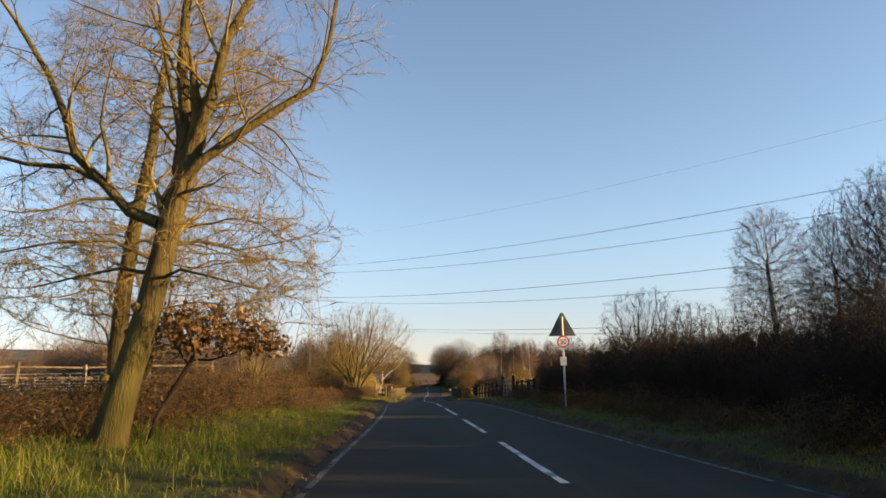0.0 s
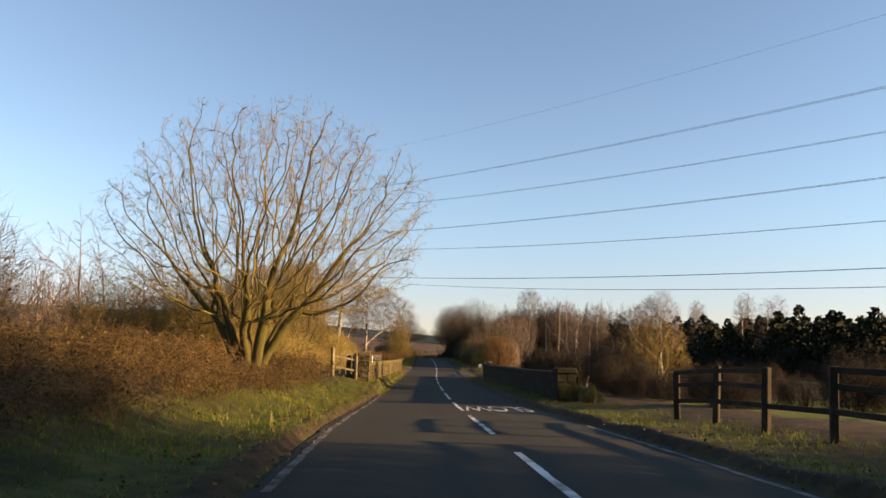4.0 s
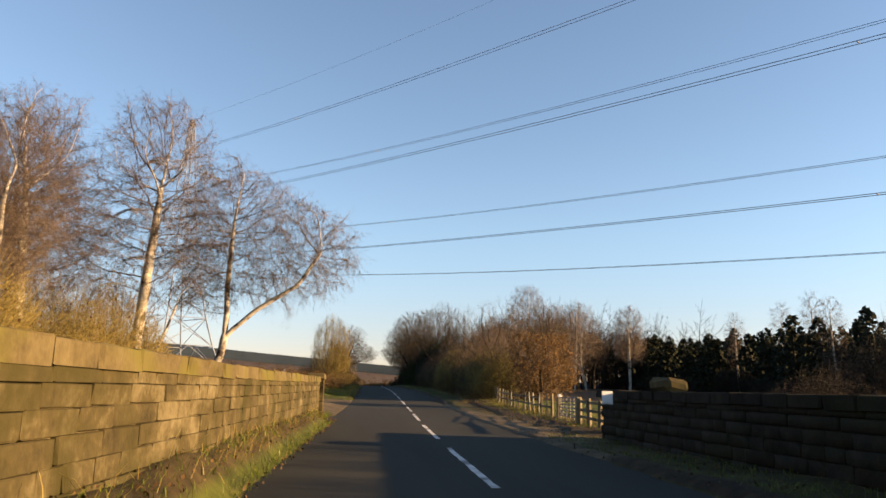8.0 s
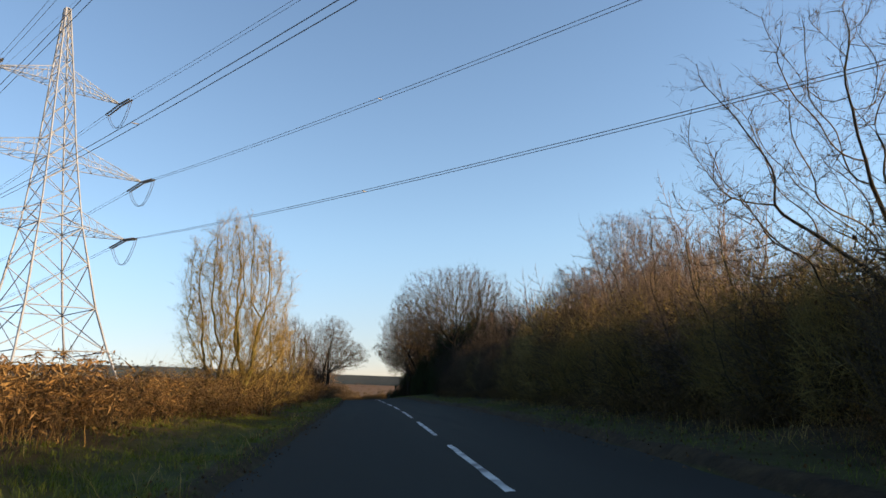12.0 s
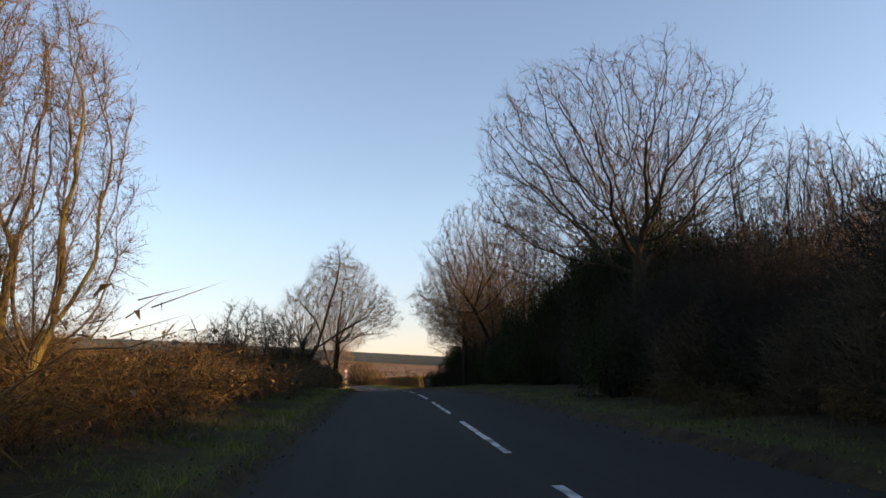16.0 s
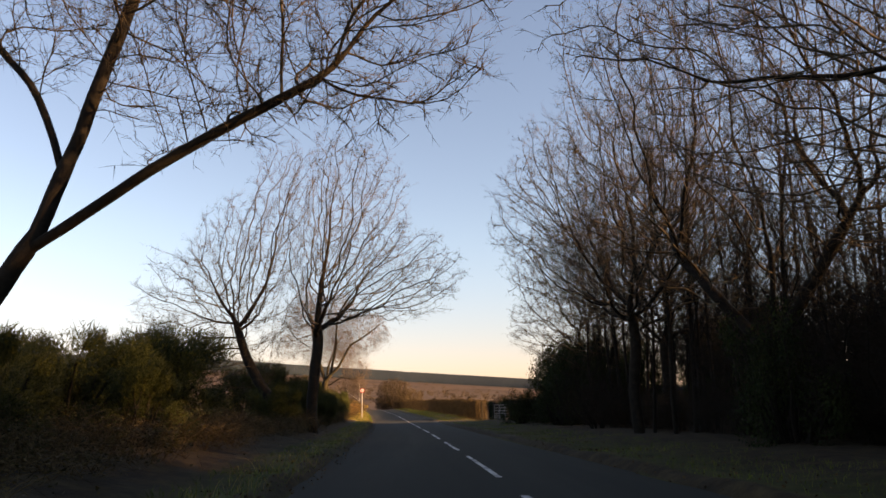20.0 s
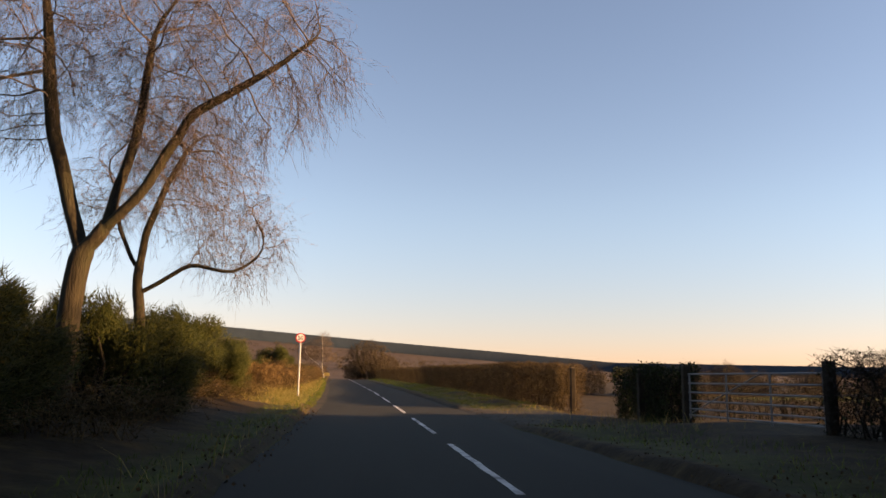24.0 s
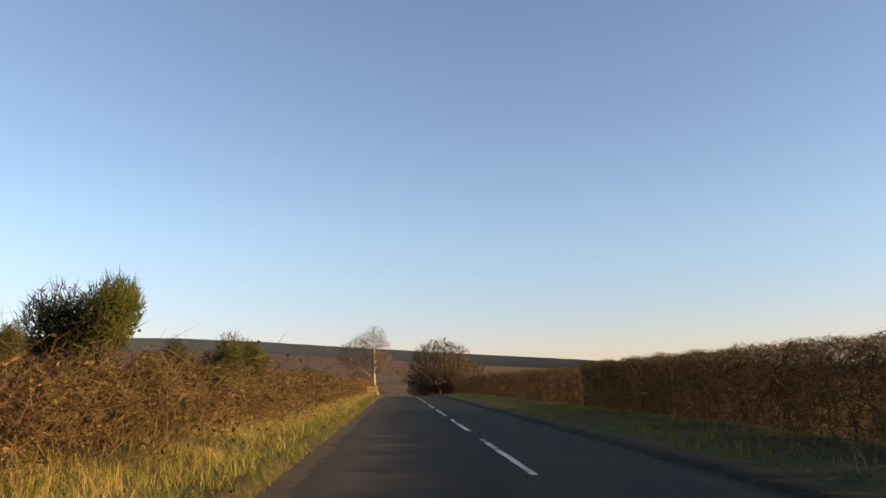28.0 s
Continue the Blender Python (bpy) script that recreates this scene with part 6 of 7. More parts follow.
TH = {m: [thicket_mesh(k) for k in ks] for m, ks in (("twig_dark", (21, 22, 23)), ("twig", (24, 25, 26)), ("twig_red", (27, 28)), ("twig_gold", (29, 30)))}


def thickets(y0, y1, rels, step, scale, twig, label, group, seed, leaf="leaf"):
    rs = random.Random(seed)
    y = y0
    while y < y1:
        for r in rels:
            yy = y + rs.uniform(-.7, .7)
            bush(float(road_x(yy)) + r + rs.uniform(-.4, .4), yy, TH[twig][rs.randrange(len(TH[twig]))], "thicket", label, "shrub", (twig, leaf), ("branchwork", "foliage"), scale * rs.uniform(.85, 1.15), rs.uniform(0, 360), group, rs.uniform(.72, 1.25))
        y += step * rs.uniform(.85, 1.15)


# The stretch from y = -8 to 3 is unseen, added to block low sun.
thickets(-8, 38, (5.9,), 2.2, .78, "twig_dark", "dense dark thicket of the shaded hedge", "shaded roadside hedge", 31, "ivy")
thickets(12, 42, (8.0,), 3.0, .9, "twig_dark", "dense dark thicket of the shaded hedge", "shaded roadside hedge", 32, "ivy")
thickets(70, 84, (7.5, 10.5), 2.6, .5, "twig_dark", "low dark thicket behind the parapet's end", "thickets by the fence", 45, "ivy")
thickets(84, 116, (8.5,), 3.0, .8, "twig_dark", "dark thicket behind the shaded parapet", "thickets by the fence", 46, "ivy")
thickets(58, 74, (11.5,), 3.6, .36, "twig_dark", "low dark thicket behind the pasture fence", "thickets by the fence", 33)
thickets(84, 122, (-9.0, -12.5), 3.8, 1.1, "twig_gold", "ochre-brown thicket behind the parapet", "thickets below the bridge", 34)
thickets(52, 76, (-17, -21, -26), 4.0, 1.45, "twig_red", "brown thicket along the back of the pasture", "thickets by the pasture", 48)
thickets(76, 90, (-9.5, -12.5), 3.6, .95, "twig_gold", "ochre-brown thicket on the sunlit bank", "thickets below the bridge", 35)
thickets(151, 184, (6.9,), 4.0, 1.25, "twig_gold", "ochre bare thicket in the tall roadside hedge", "tall roadside hedge", 47)
thickets(186, 206, (7.2,), 4.2, 1.2, "twig_dark", "dark bare thicket in the tall roadside hedge", "tall roadside hedge", 52)
thickets(153, 206, (7.0,), 4.0, 1.25, "twig", "dense bare thicket in the tall roadside hedge", "tall roadside hedge", 36)
thickets(151, 204, (9.4,), 3.0, 1.3, "twig_red", "tall reddish thicket in the roadside hedge", "tall roadside hedge", 37)
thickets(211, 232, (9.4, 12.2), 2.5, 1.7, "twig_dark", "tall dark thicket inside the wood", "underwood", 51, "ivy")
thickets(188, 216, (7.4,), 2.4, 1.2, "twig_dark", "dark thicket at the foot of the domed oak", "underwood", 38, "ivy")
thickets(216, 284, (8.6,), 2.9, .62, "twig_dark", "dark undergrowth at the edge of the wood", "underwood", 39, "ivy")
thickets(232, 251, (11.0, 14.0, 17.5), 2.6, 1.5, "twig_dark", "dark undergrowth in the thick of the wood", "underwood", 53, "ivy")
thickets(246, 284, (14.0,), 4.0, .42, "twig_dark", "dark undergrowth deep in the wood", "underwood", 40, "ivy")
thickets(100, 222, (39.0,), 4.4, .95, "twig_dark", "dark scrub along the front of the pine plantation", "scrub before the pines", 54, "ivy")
thickets(196, 232, (-9.4,), 3.0, .75, "twig", "brown thicket behind the brambles", "brambles on the bank", 41)
brambles(8.6, 13, (-7.5,), 1.1, .78, "dense bramble bush with dark leaves beside the great tree", "brambles before the bridge", 19, .0)
brambles(5, 21, (-8.3, -9.8), 2.2, .66, "low tangled bramble bush with dark leaves beside the great tree", "brambles before the bridge", 12, .0)
brambles(13.2, 25, (-6.9,), 1.7, .8, "tangled brown bramble bush behind the grass verge", "brambles before the bridge", 13, .0)
brambles(21, 72, (-7.6, -9.6), 2.6, .74, "tangled brown bramble bush behind the grass verge", "brambles before the bridge", 1, .12)
brambles(24, 56, (-5.7,), 2.2, .5, "tangled brown bramble bush at the edge of the grass verge", "brambles before the bridge", 15, .1)
brambles(30, 72, (-12.0,), 3.2, .9, "tangled brown bramble bush behind the grass verge", "brambles before the bridge", 2, .2)
brambles(56, 75, (-6.1,), 2.0, .62, "tangled brown bramble bush at the foot of the many-stemmed tree", "brambles before the bridge", 14, .0)
brambles(76, 84, (-7.0, -9.0), 2.2, .9, "tangled brown bramble bush by the short fence", "brambles before the bridge", 3, .3)
brambles(154, 168, (-7.2, -9.4, -11.8, -14.5), 2.1, 1.05, "brown bramble tangle among the bracken", "brambles by the pylon", 4, .62)
brambles(168, 232, (-6.3, -7.9), 2.4, 1.05, "brown bramble bush on the shaded bank", "brambles on the bank", 5, .03)
brambles(236, 300, (-6.4, -8.4), 3.4, .8, "low dark bramble bush in shade", "brambles below the oak", 6, .0, .8)
brambles(309, 372, (-6.4, -8.2), 2.2, 1.05, "rust-brown bramble bush behind the straw-coloured grass", "brambles at the end", 7, .12)
brambles(372, 430, (-6.4,), 3.2, 1.2, "rust-brown bramble bush behind the straw-coloured grass", "brambles at the end", 8, .12)
brambles(8, 40, (4.6,), 3.0, .62, "low dark bramble bush below the shaded hedge", "brambles below the hedge", 9, .0)
brambles(150, 208, (5.4,), 3.4, .6, "low bramble bush at the foot of the tall hedge", "brambles below the hedge", 10, .1)
for k, (x, y, s) in enumerate(((-6.4, 253.5, 1.65), (-7.8, 250, 1.5), (-4.9, 271.5, 1.25), (-5.0, 275.0, 1.3), (-4.7, 278.5, 1.2), (-4.8, 286.0, 1.15), (-7.5, 271, 1.6), (-7.2, 254, 1.3), (-9.5, 258, 1.5), (-8.4, 248, 1.3), (-4.6, 238.5, .8), (-5.2, 241.5, .95), (-4.3, 246, .85), (-6.5, 244, 1.1), (-4.2, 262, .9), (-5.2, 268, 1.0), (-3.6, 270, .85), (-6.6, 277, 1.15), (-5.2, 281, 1.1), (-7.2, 284, 1.2), (-4.6, 288, .9), (-6.2, 292, 1.05), (-5.4, 297, .95), (-6.8, 300, 1.0), (-8.35, 306.5, 1.75), (-8.0, 303.0, 1.15), (-8.0, 318, .95), (-8.0, 327.2, 1.25), (-8.6, 325, .8), (-8.9, 338, 1.15), (-9.0, 343, 1.1), (-7.0, 310.5, .62), (-7.4, 313.5, .75), (-7.0, 316.4, .6), (-7.3, 321.5, .7), (-7.1, 331, .66), (-7.4, 334.5, .72), (-7.9, 347, .8))):
    bush(x, y, EG[k % 3], "gorse_bush", "dark green gorse bush on the heathy bank", "gorse", ("bark_dark", "evergreen"), ("stem_frame", "foliage"), s, 50 * k, "gorse along the bank")
for k, (x, y, s) in enumerate(((3.9, 75.8, .45), (4.3, 74.2, .4), (24.5, 51, 1.7), (26, 49.5, 1.5), (23.5, 49, 1.2), (9.6, 211.0, 1.7), (8.4, 209.4, 1.4), (10.5, 240, 1.8), (9.4, 224, 1.5), (9.8, 270, 1.6), (10.4, 275, 1.8), (8.9, 232, 1.3), (6.1, 40, .8))):
    bush(x, y, IV[k % 2], "ivy_mass", "dark ivy growing in a shaded mass", "ivy", ("bark_dark", "ivy"), ("stem_frame", "foliage"), s, 40 * k, "ivy masses", 1.1)


for k, (x, y, sc, sq) in enumerate(((9.6, 229.8, 1.5, 2.0), (11.2, 218.0, 1.7, 2.2), (12.6, 222.5, 1.9, 2.5), (11.0, 226.5, 1.6, 2.3), (13.4, 231, 1.9, 2.3), (13.6, 215.5, 1.8, 2.0), (12.4, 270, 1.5, 1.8), (9.8, 246, 1.1, 1.7), (10.4, 212.6, 1.5, 1.7), (8.4, 276, 1.1, 1.2), (10.8, 236, 1.3, 1.8))):
    bush(x, y, IV[k % 2], "ivy_mass", "tall dark ivy clothing a trunk in the wood", "ivy", ("bark_dark", "ivy"), ("stem_frame", "foliage"), sc, 55 * k, "ivy masses", sq)


rs_ = random.Random(27)
for k in range(26):
    y = 214 + k * .85 + rs_.uniform(-.5, .5)
    bush(float(road_x(y)) + 9.6 + (k % 4) * 1.9 + rs_.uniform(-.5, .5), y, IV[k % 2], "ivy_mass", "tall dark evergreen mass inside the wood", "ivy", ("bark_dark", "ivy"), ("stem_frame", "foliage"), rs_.uniform(1.5, 1.9), 61 * k, "ivy masses", rs_.uniform(2.0, 2.9))
# Evergreen masses added beside the view to block low sun from the gorse.
for k, (x, y) in enumerate(((11.2, 272), (12.6, 274.5), (11.6, 277), (13.4, 279.4), (11.4, 280.6), (14.6, 276.2), (14.2, 271.4), (15.2, 281.4), (13.0, 282.6))):
    bush(x, y, IV[k % 2], "ivy_mass", "tall dark evergreen mass behind the farm gate", "ivy", ("bark_dark", "ivy"), ("stem_frame", "foliage"), 1.65 + .08 * (k % 3), 47 * k, "ivy masses", 1.85 + .1 * (k % 4))
# More unseen masses, added farther right to throw shade across the verge.
for k, (x, y) in enumerate(((22.5, 278), (24, 280.4), (25.6, 282.4), (27.2, 284.6), (23.2, 283.2), (26.4, 279.2), (28.6, 281.6), (29.4, 286.2), (24.6, 285.8), (21.6, 281))):
    bush(x, y, IV[k % 2], "ivy_mass", "tall dark evergreen mass in the wood behind the farm", "ivy", ("bark_dark", "ivy"), ("stem_frame", "foliage"), 1.85 + .06 * (k % 3), 53 * k, "ivy masses", 2.4 + .1 * (k % 4))
rs_ = random.Random(17)
for k in range(22):
    bush(13 + k * 2.6 + rs_.uniform(-.8, .8), 322 + k * .9 + rs_.uniform(-1.5, 1.5), TH["twig_dark"][k % 3], "thicket", "dark field-edge thicket beyond the farm entrance", "shrub", ("twig_dark", "ivy"), ("branchwork", "foliage"), rs_.uniform(.6, .95), 70 * k, "field-edge thickets")


# clipped hedge at the end, one long hedge
def clipped_hedge(name, points, width, height, label, seed, per_m=900, mats=("twig", "leaf"), leaf_n=25):
    """A trimmed hedge: knotty stems and a flat-topped mass of short twigs with thin places low down."""
    rs = np.random.RandomState(seed)
    st, tw, lf = Soup(), Soup(), Soup()
    h = thing(name, (0, 0, 0), label, "hedge")
    for (x0, y0), (x1, y1) in zip(points, points[1:]):
        L = math.hypot(x1 - x0, y1 - y0)
        nx, ny = (y1 - y0) / L, -(x1 - x0) / L
        def place(t, off, up):
            bx, by = x0 + (x1 - x0) * t, y0 + (y1 - y0) * t
            return np.stack([bx + nx * off, by + ny * off, ground_z(bx, by) + up], -1)
        n = int(L * 9)
        t, off = rs.uniform(0, 1, n), rs.normal(0, width * .14, n)
        k = np.linspace(0, 1, 5)
        P = np.stack([place(np.clip(t + rs.normal(0, .12, n) * q / L * 3, 0, 1), off + rs.normal(0, width * .25, n) * q, height * .93 * q - .05 * (q == 0)) + rs.normal(0, .03, (n, 3)) for q in k], 1)
        st.tubes(P, np.tile(np.linspace(.022, .006, 5), (n, 1)) * rs.uniform(.6, 1.3, (n, 1)), 4)
        m = int(L * per_m)
        t = rs.uniform(0, 1, m)
        u = rs.uniform(.03, 1, m) ** .95
        side = rs.choice([-1, 1], m) * rs.uniform(.1, 1, m) ** .5 * .5 * width * (.72 + .3 * u - .12 * (u > .93))
        s_ = t * L + y0
        lump = .09 * np.sin(s_ * 2.3) + .07 * np.sin(s_ * 5.1 + 1) + .05 * np.sin(s_ * 11)
        side *= 1 + lump
        keep = (u > .35) | (rs.uniform(0, 1, m) < .95 + .25 * np.sin(s_ * 1.9) * np.sin(s_ * .7 + 2))
        t, u, side, lump = t[keep], u[keep], side[keep], lump[keep]
        m = len(t)
        q = place(t, side, height * u * (1 + .25 * lump))
        d = rs.normal(0, .13, (m, 3)) + np.stack([nx * side, ny * side, 0 * side], -1) * .12 + [0, 0, .05]
        e = q + d
        roof = place(t, side, height * (1.02 + .25 * lump))[:, 2] + rs.uniform(-.08, .09, m) * (rs.uniform(0, 1, m) ** 2)
        e[:, 2] = np.minimum(e[:, 2], roof)
        tw.spikes(q - d * .3, e, np.full(m, .0052))
        k = int(L * leaf_n)
        if k:
            j = rs.randint(0, m, k)
            lf.leaves(q[j] + rs.normal(0, .05, (k, 3)), .045, rs)
    link("framework", st.mesh("framework"), M["bark_dark"], h)
    link("branchwork", tw.mesh("branchwork"), M[mats[0]], h)
    if lf.n:
        link("dead_foliage", lf.mesh("dead_foliage"), M[mats[1]], h)
    return h


hedge_line = [(8.3, 301.0)] + [(float(road_x(y)) + 5.9 + .8 * smooth(300, 312, y) - .5 * smooth(320, 420, y), y) for y in range(306, 440, 10)]
clipped_hedge("clipped_hedge", hedge_line[:6], 1.25, 1.92, "clipped leafless hawthorn hedge glowing brown in low sun", 3, 3000, ("hedge_twig", "leaf"), 60)
clipped_hedge("clipped_hedge", hedge_line[5:], 1.2, 1.85, "far stretch of the clipped leafless hedge", 4, 1300, ("hedge_twig", "leaf"), 15)
clipped_hedge("evergreen_hedge", [(8.9, 295.2), (8.6, 290.6)], 1.4, 1.6, "dense dark evergreen hedge trimmed square by the farm entrance", 7, 1200, ("twig_dark", "ivy"), 3500)
clipped_hedge("shaded_hedge", [(8.9, 284.0), (9.8, 280), (10.4, 276)], 1.2, 1.5, "dark clipped hedge beside the farm gate", 5, 1500, ("twig_dark", "ivy"), 200)
clipped_hedge("shaded_hedge", [(10.2, 294.5), (16, 296), (30, 297)], 1.2, 1.3, "dark low hedge behind the farm entrance", 6, 900, ("twig_dark", "ivy"), 100)


# ---- woods beyond ----
def scatter(keys, spots, seed):
    """Many far trees joined into one mesh."""
    rs = np.random.RandomState(seed)
    s = Soup()
    src = []
    for k in keys:
        low, high, _ = TREES[k]
        one = []
        for me in (low, high):
            faces = [tuple(p.vertices) for p in me.polygons]
            one.append((np.array([v.co[:] for v in me.vertices]), np.array([f for f in faces if len(f) == 4]).reshape(-1, 4), np.array([f for f in faces if len(f) == 3]).reshape(-1, 3)))
        src.append(one)
    for x, y, sc in spots:
        a = rs.uniform(0, 6.28)
        m = np.array([[math.cos(a), -math.sin(a), 0], [math.sin(a), math.cos(a), 0], [0, 0, 1]]) * sc
        z = gz(x, y) - .2
        for V, Q, T in src[rs.randint(len(src))]:
            s.add(V @ m.T + [x, y, z], Q if len(Q) else None, T if len(T) else None)
    return s


rw = random.Random(5)
spots = [(rw.uniform(-75, -17), rw.uniform(103, 132), rw.uniform(.75, 1.1)) for _ in range(96)]
tagged(link("far_woodland", scatter(("far1", "far2", "far3"), spots, 1).mesh("far_woodland"), M["twig_red"]), "brown leafless wood beyond the pasture", "woodland", kind="stuff")
spots = [(14 + rw.random() * (2 + .3 * (y - 172)), y, rw.uniform(.7, 1.0)) for y in (rw.uniform(172, 235) for _ in range(40))] + [(rw.uniform(18, 60), rw.uniform(225, 240), rw.uniform(.8, 1.1)) for _ in range(6)]
tagged(link("far_woodland", scatter(("far1", "far2", "far3"), spots, 2).mesh("far_woodland"), M["twig_red"]), "brown leafless wood behind the roadside hedge", "woodland", kind="stuff")

spots = [(rw.uniform(24, 52), rw.uniform(208, 252), rw.uniform(1.0, 1.4)) for _ in range(76)] + [(rw.uniform(40, 62), rw.uniform(236, 272), rw.uniform(1.1, 1.5)) for _ in range(30)]
tagged(link("far_woodland", scatter(("far1", "far2", "far3"), spots, 3).mesh("far_woodland"), M["twig_dark"]), "dark depth of the leafless roadside wood", "woodland", kind="stuff")

spots = [(rw.uniform(20, 62), rw.uniform(0, 42), rw.uniform(.9, 1.25)) for _ in range(46)]
tagged(link("far_woodland", scatter(("far1", "far2", "far3"), spots, 4).mesh("far_woodland"), M["twig_dark"]), "dark leafless wood behind the shaded hedge", "woodland", kind="stuff")


def pines(spots, seed):
    rs = np.random.RandomState(seed)
    f, t = Soup(), Soup()
    for x, y, h in spots:
        z = gz(x, y)
        t.tubes(np.array([[[x, y, z - .2], [x, y, z + h * .6], [x, y, z + h]]]), np.array([[.12, .08, .02]]), 5)
        n = 330
        u = rs.uniform(.08, 1, n)
        a = rs.uniform(0, 6.28, n)
        r = (1 - u) ** .6 * h * .27 * rs.uniform(.4, 1.15, n) + .1
        C = np.stack([x + np.cos(a) * r, y + np.sin(a) * r, z + u * h], -1)
        f.leaves(C, .36, rs, 1.7)
    return f, t


spots = [(rw.uniform(41, 120), rw.uniform(95, 225), rw.uniform(5.6, 8.2)) for _ in range(980)]
pf, pt = pines(spots, 4)
pw = thing("pine_plantation", (0, 0, 0), "dark young pine plantation beyond the pasture", "woodland")
pw["kind"] = "stuff"
link("canopy", pf.mesh("needles"), M["pine"], pw)
link("trunk_stand", pt.mesh("stems"), M["bark_dark"], pw)


# field boundaries and hedgerow trees beyond the heathy bank
spots = [(-20 - 4.5 * k + rw.uniform(-1.5, 1.5), 352 + .25 * k + rw.uniform(-2, 2), rw.uniform(.16, .42)) for k in range(40)]
spots += [(-30 - 7 * k + rw.uniform(-2, 2), 455 - 1.2 * k + rw.uniform(-4, 4), rw.uniform(.3, .7)) for k in range(34)]
tagged(link("field_hedgerow", scatter(("far1", "far2", "far3"), spots, 5).mesh("field_hedgerow"), M["twig"]), "brown hedgerows and small trees between distant fields", "hedgerow", kind="stuff")
for k, (x, y, s) in enumerate(((43, 140, 1.0), (45.5, 152, 1.1), (43.5, 163, 1.0), (47, 171, 1.15), (44, 182, 1.0), (50, 160, 1.2), (48, 147, 1.1), (52, 186, 1.2))):
    tree(x, y, "birch3", "pale birch standing among the young pines", s, 50 * k, "birch", "twig_red", group="birches among the pines")


def ridge_wood():
    """The conifer forest on the far ridge: a rough canopy with a ragged front edge."""
    rs = np.random.RandomState(6)
    s = Soup()
    az = np.radians(np.linspace(-75, 60, 620))
    d = np.concatenate([[1150, 1151], np.linspace(1162, 1450, 22)])
    A, D = np.meshgrid(az, d, indexing="ij")
    X, Y = np.sin(A) * D, 300 + np.cos(A) * D
    Z = ground_z(X, Y) + 15 + rs.uniform(-.35, .35, X.shape)
    Z[:, 0] -= 18
    n, k = X.shape
    i = (np.arange(n - 1)[:, None] * k + np.arange(k - 1)[None, :]).ravel()
    s.add(np.stack([X, Y, Z], -1), np.stack([i, i + 1, i + k + 1, i + k], -1))
    tagged(link("ridge_forest", s.mesh("ridge_forest"), M["hazed_far_tree"], smooth=True), "dark conifer forest along the far ridge", "woodland", kind="stuff")
    s = Soup()
    n = 3000
    az = np.radians(rs.uniform(-60, 50, n))
    d = rs.uniform(330, 1100, n)
    x, y = np.sin(az) * d, 300 + np.cos(az) * d
    keep = ((np.sin(x * .012 + y * .007) + rs.uniform(-1, 1, n)) > .1) & ((x > -15) | (y > 640))
    x, y = x[keep], y[keep]
    n = len(x)
    C = np.repeat(np.stack([x, y, ground_z(x, y)], -1), 30, 0)
    hgt = np.repeat(rs.uniform(2.5, 7, n), 30)
    C += np.stack([rs.normal(0, 1, n * 30) * hgt * .35, rs.normal(0, 1, n * 30) * hgt * .35, rs.uniform(.1, 1, n * 30) * hgt], -1)
    s.leaves(C, .8, rs, 1.3)
    tagged(link("heath_scrub", s.mesh("heath_scrub"), M["twig"]), "brown scrub scattered over the distant heath", "scrub", kind="stuff")


ridge_wood()


# ---- lay-by, entrances ----
def patch(name, corners, label, material, lift=.02, category="ground", grid=14, rag=.5, seed=1):
    """An uneven patch of surface laid over the ground between four corners."""
    rs = np.random.RandomState(seed)
    (ax, ay), (bx, by), (cx_, cy), (dx, dy) = corners
    u, v = np.meshgrid(np.linspace(0, 1, grid), np.linspace(0, 1, grid), indexing="ij")
    X = ax * (1 - u) * (1 - v) + bx * u * (1 - v) + cx_ * u * v + dx * (1 - u) * v
    Y = ay * (1 - u) * (1 - v) + by * u * (1 - v) + cy * u * v + dy * (1 - u) * v
    e = (u == 0) | (u == 1) | (v == 0) | (v == 1)
    X = X + rs.uniform(-rag, rag, X.shape) * e
    Y = Y + rs.uniform(-rag, rag, X.shape) * e
    rim = np.minimum(np.minimum(u, 1 - u), np.minimum(v, 1 - v)) * grid
    Z = ground_z(X, Y) + lift * np.clip(rim / 4, 0, 1) + rs.uniform(-.003, .004, X.shape)
    rel = X - road_x(Y)
    Z = np.where((rel > left_edge(Y) - .1) & (rel < right_edge(Y) + .1), road_z(Y) + .006, Z)
    Z = np.where(e, Z - .02, Z)
    i = (np.arange(grid - 1)[:, None] * grid + np.arange(grid - 1)[None, :]).ravel()
    me = make_mesh(name, np.stack([X, Y, Z], -1).reshape(-1, 3), [np.stack([i, i + grid, i + grid + 1, i + 1], -1)])
    return tagged(link(name, me, material, smooth=True), label, category, kind="structure")


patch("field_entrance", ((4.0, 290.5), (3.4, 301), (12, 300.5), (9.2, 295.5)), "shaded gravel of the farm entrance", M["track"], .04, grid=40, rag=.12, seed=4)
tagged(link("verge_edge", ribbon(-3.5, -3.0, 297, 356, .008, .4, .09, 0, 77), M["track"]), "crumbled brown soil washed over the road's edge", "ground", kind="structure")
pud = bmesh.new()
rs_p = random.Random(4)
pv = [pud.verts.new((math.cos(a) * .75 * rs_p.uniform(.7, 1.2), math.sin(a) * .42 * rs_p.uniform(.7, 1.2), 0)) for a in [k * 6.28 / 18 for k in range(18)]]
pud.faces.new(pv)
me_p = bpy.data.meshes.new("puddle")
pud.to_mesh(me_p)
pud.free()
po = link("puddle", me_p, M["water"])
po.location = (-1.95, 145.6, gz(-1.95, 145.6) + .035)
tagged(po, "shallow muddy puddle in the lay-by", "puddle", kind="structure")


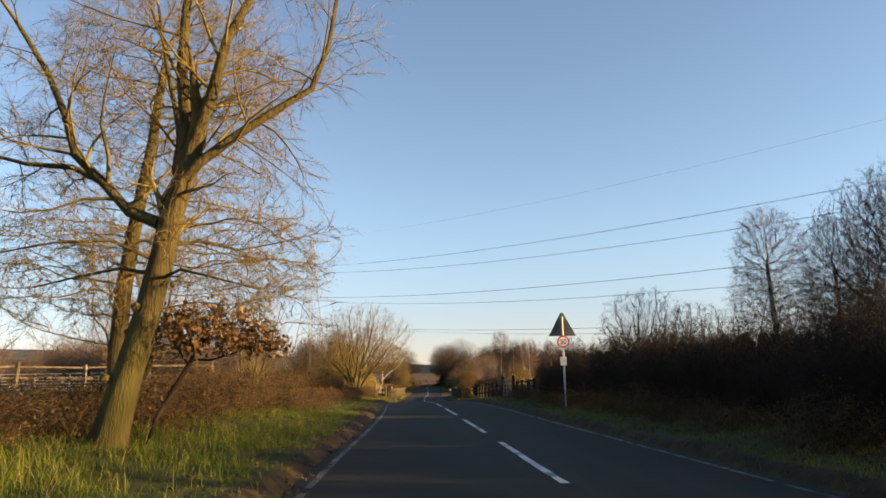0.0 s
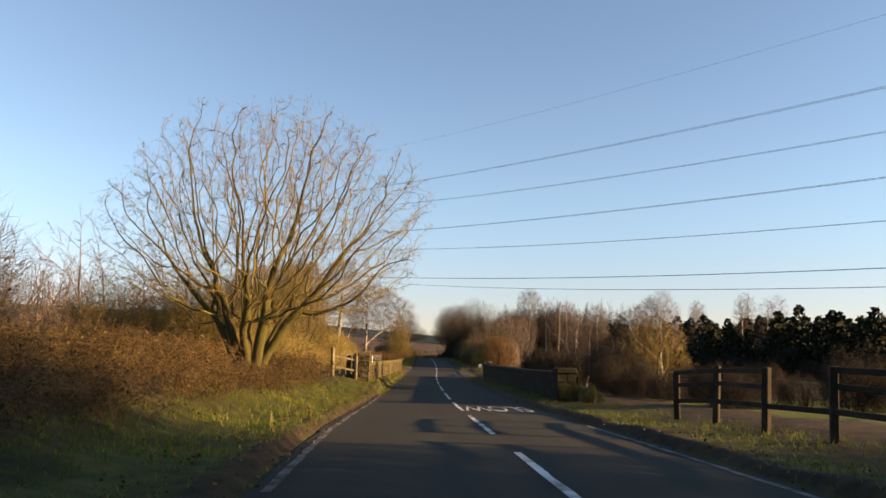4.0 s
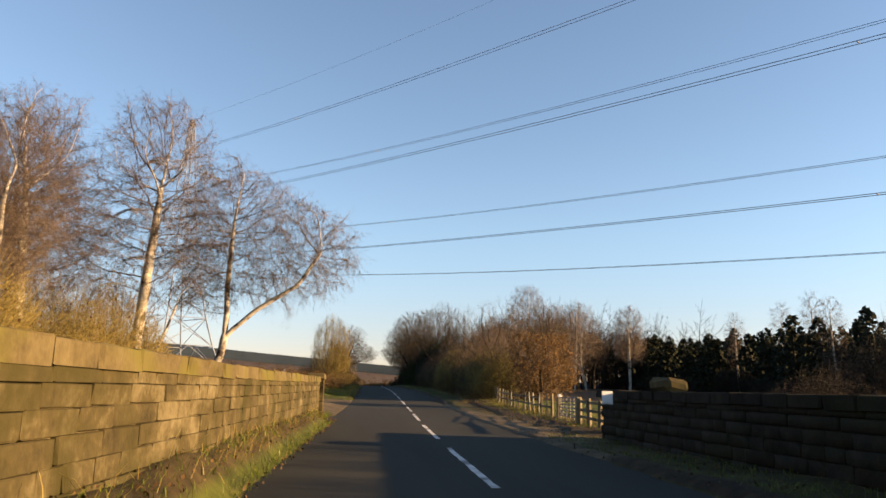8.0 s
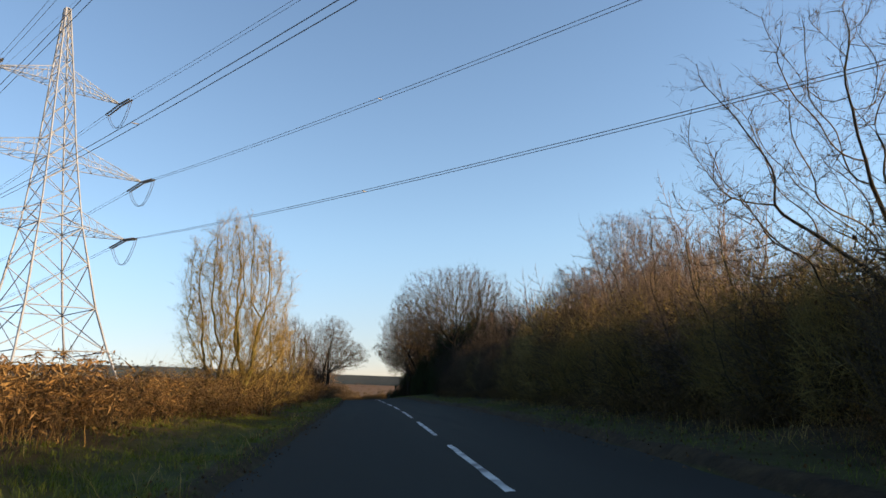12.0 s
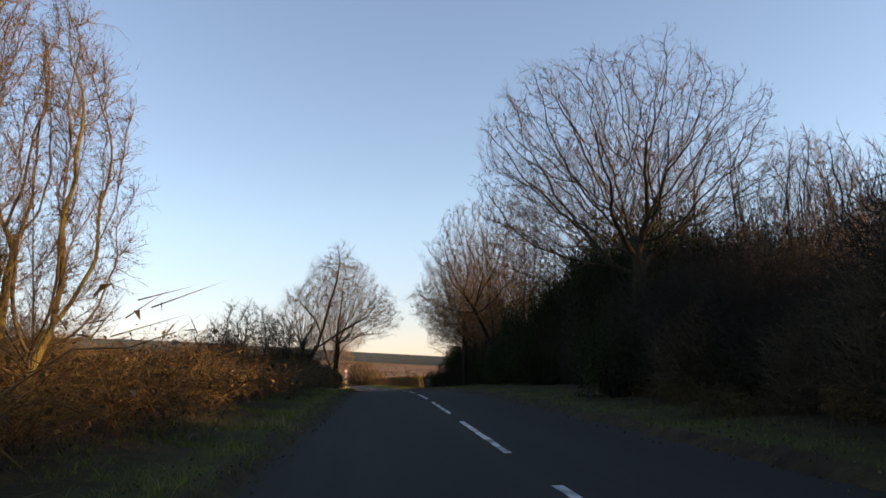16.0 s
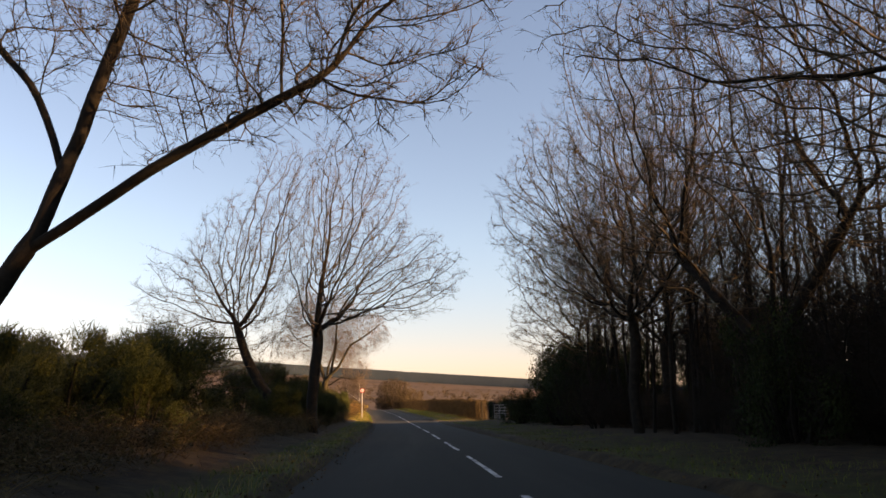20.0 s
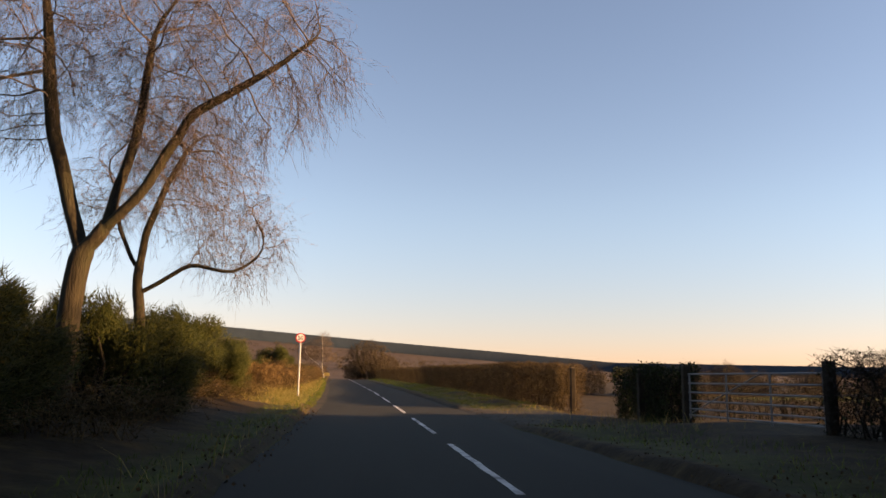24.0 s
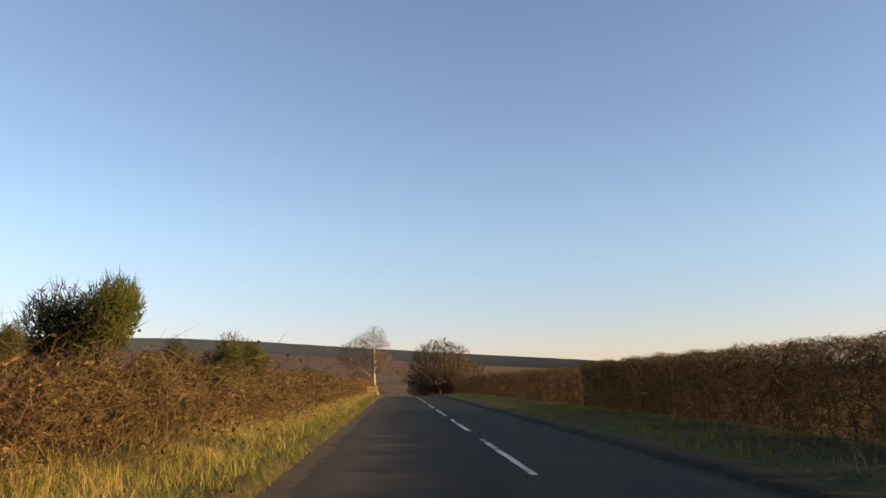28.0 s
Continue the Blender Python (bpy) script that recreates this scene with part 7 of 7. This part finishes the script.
# ---- grass, straw, leaves, stones ----
def blades(n_per, zones, seed, h0, h1, width, lean=.5, tuft=1.0):
    rs = np.random.RandomState(seed)
    s = Soup()
    for r0, r1, y0, y1, dens in zones:
        n = int(abs(r1 - r0) * (y1 - y0) * n_per * dens)
        y = rs.uniform(y0, y1, n)
        rel = rs.uniform(min(r0, r1), max(r0, r1), n)
        # blades gather in tufts
        cy, cr = np.round(y * 2.2) / 2.2 + .2 * np.sin(rel * 9), np.round(rel * 2.6) / 2.6 + .15 * np.sin(y * 7)
        pull = rs.uniform(0, tuft, n) * .7
        y, rel = y + (cy - y) * pull, rel + (cr - rel) * pull
        keep = (np.sin(y * 1.7 + rel * 2.1) + np.sin(y * .53 - rel * 1.3 + 1) + rs.uniform(-1.6, 1.6, n)) > -.9
        y, rel = y[keep], rel[keep]
        n = len(y)
        x = road_x(y) + rel
        z = ground_z(x, y) - .02
        h = rs.uniform(h0, h1, n) * (.7 + .5 * np.abs(np.sin(y * .9 + rel)))
        a = rs.uniform(0, 2 * np.pi, n)
        b = a + rs.uniform(1, 2, n)
        w = width * rs.uniform(.6, 1.3, n)
        base = np.stack([x, y, z], -1)
        side = np.stack([np.cos(a) * w, np.sin(a) * w, 0 * a], -1)
        bend = np.stack([np.cos(b), np.sin(b), 0 * b], -1) * (h * lean * rs.uniform(.1, 1.1, n))[:, None]
        up = np.stack([0 * h, 0 * h, h], -1)
        V = np.stack([base - side, base + side, base + bend * .35 + up * .6 + side * .7, base + bend * .35 + up * .6 - side * .7, base + bend + up], 1)
        i = np.arange(n)[:, None] * 5
        s.add(V, i + np.array([[0, 1, 2, 3]]), i + np.array([[3, 2, 4]]))
    return s


grass = blades(200, ((-5.3, -9.5, 125.5, 135, 1.5), (-4.2, -5.4, 125.5, 129.6, 1.5), (-3.4, -4.4, 126, 130, 1.2), (-3.45, -6.4, -2, 84, 1.2), (-2.95, -4.4, 84, 125, 1.3), (-3.4, -7.0, 153, 172, 1.2), (-3.2, -12.0, 148.6, 153.5, 1.3), (-3.4, -5.6, 172, 232, 1.0), (-3.4, -4.8, 232, 300, .45), (-3.1, -5.6, 300, 350, 1.1), (-3.5, -5.4, 350, 420, .7),
                    (2.85, 5.0, -2, 76, .8), (2.9, 4.3, 76, 118, .6), (5.0, 8.5, 118, 150, .6), (3.0, 5.0, 150, 210, .5), (2.9, 5.4, 210, 290, .35), (3.0, 5.8, 298, 350, 1.0), (3.2, 5.4, 350, 420, .6)), 1, .05, .14, .0046, 1.7)
lush = blades(150, ((-3.9, -7.2, 2, 27, 1.0), (-3.4, -5.4, 125, 130, 1.4), (-3.3, -7.0, 298, 350, .25)), 14, .12, .27, .0052, 1.5)
tagged(link("lush_grass", lush.mesh("lush_grass"), M["grass"]), "lush green tufts of longer verge grass in low sun", "grass", kind="stuff")
tagged(link("verge_grass", grass.mesh("verge_grass"), M["grass"]), "tufted green verge grass along the road", "grass", kind="stuff")
straw = blades(46, ((-3.9, -6.8, 2, 30, .25), (-3.6, -5.4, 60, 88, .3), (-5.2, -8.0, 76, 86, .4), (-3.2, -4.4, 88, 124, 1.0), (-6.0, -9.5, 150, 166, .7), (-3.5, -4.2, 150, 300, .35), (3.2, 6.5, 286, 330, .3), (5.5, 8.6, 118, 150, .5), (4.0, 6.2, 146, 180, .6)), 2, .12, .34, .0036, 1.7)
tagged(link("dry_grass", straw.mesh("dry_grass"), M["straw"]), "straw-coloured long dead grass on the verge", "grass", kind="stuff")

long_straw = blades(300, ((-4.3, -7.4, 298, 352, .9), (-3.6, -4.4, 298, 352, .4), (-4.2, -6.6, 352, 400, .7)), 12, .12, .3, .0032, 2.3, .6)
tagged(link("long_dry_grass", long_straw.mesh("long_dry_grass"), M["straw"]), "soft straw-coloured long grass in low sun on the bank", "grass", kind="stuff")


def litter(zones, seed, size):
    rs = np.random.RandomState(seed)
    s = Soup()
    for r0, r1, y0, y1, n in zones:
        y, rel = rs.uniform(y0, y1, n), rs.uniform(min(r0, r1), max(r0, r1), n)
        x = road_x(y) + rel
        C = np.stack([x, y, np.where((rel > left_edge(y)) & (rel < right_edge(y)), road_z(y) + .01, ground_z(x, y) + .02) + rs.uniform(0, .03, n)], -1)
        s.leaves(C, size, rs, 1.3)
    return s


leaves = litter(((-3.0, -4.4, 0, 80, 2600), (-2.9, -4.2, 80, 126, 2600), (-3.0, -4.2, 150, 300, 2600), (2.5, 4.0, 0, 120, 2200), (2.4, 4.2, 150, 300, 3000), (3.6, 6.5, 118, 160, 1500), (-3.2, -3.9, 300, 350, 250)), 3, .036)
tagged(link("fallen_leaves", leaves.mesh("fallen_leaves"), M["leaf"]), "brown fallen leaves along the road's edges", "leaves", kind="stuff")


def pebbles():
    rs = np.random.RandomState(9)
    s = Soup()
    n = 420
    y = rs.uniform(132, 148.5, n)
    x = -1.8 - rs.uniform(0, 1, n) * (2.6 + (y - 132) * .35)
    r = rs.uniform(.006, .022, n)
    base = np.stack([x, y, ground_z(x, y) + r * .3], -1)
    oct_ = np.array([[1, 0, 0], [0, 1, 0], [-1, 0, 0], [0, -1, 0], [0, 0, .7], [0, 0, -.7]])
    V = base[:, None] + oct_[None] * r[:, None, None] * rs.uniform(.6, 1.3, (n, 6, 1))
    i = np.arange(n)[:, None] * 6
    T = np.concatenate([i + np.array([[a, b, c]]) for a, b, c in ((0, 1, 4), (1, 2, 4), (2, 3, 4), (3, 0, 4), (1, 0, 5), (2, 1, 5), (3, 2, 5), (0, 3, 5))])
    s.add(V, None, T)
    tagged(link("loose_stones", s.mesh("loose_stones"), M["coping"]), "loose stones scattered over the lay-by", "stones", kind="stuff")


pebbles()
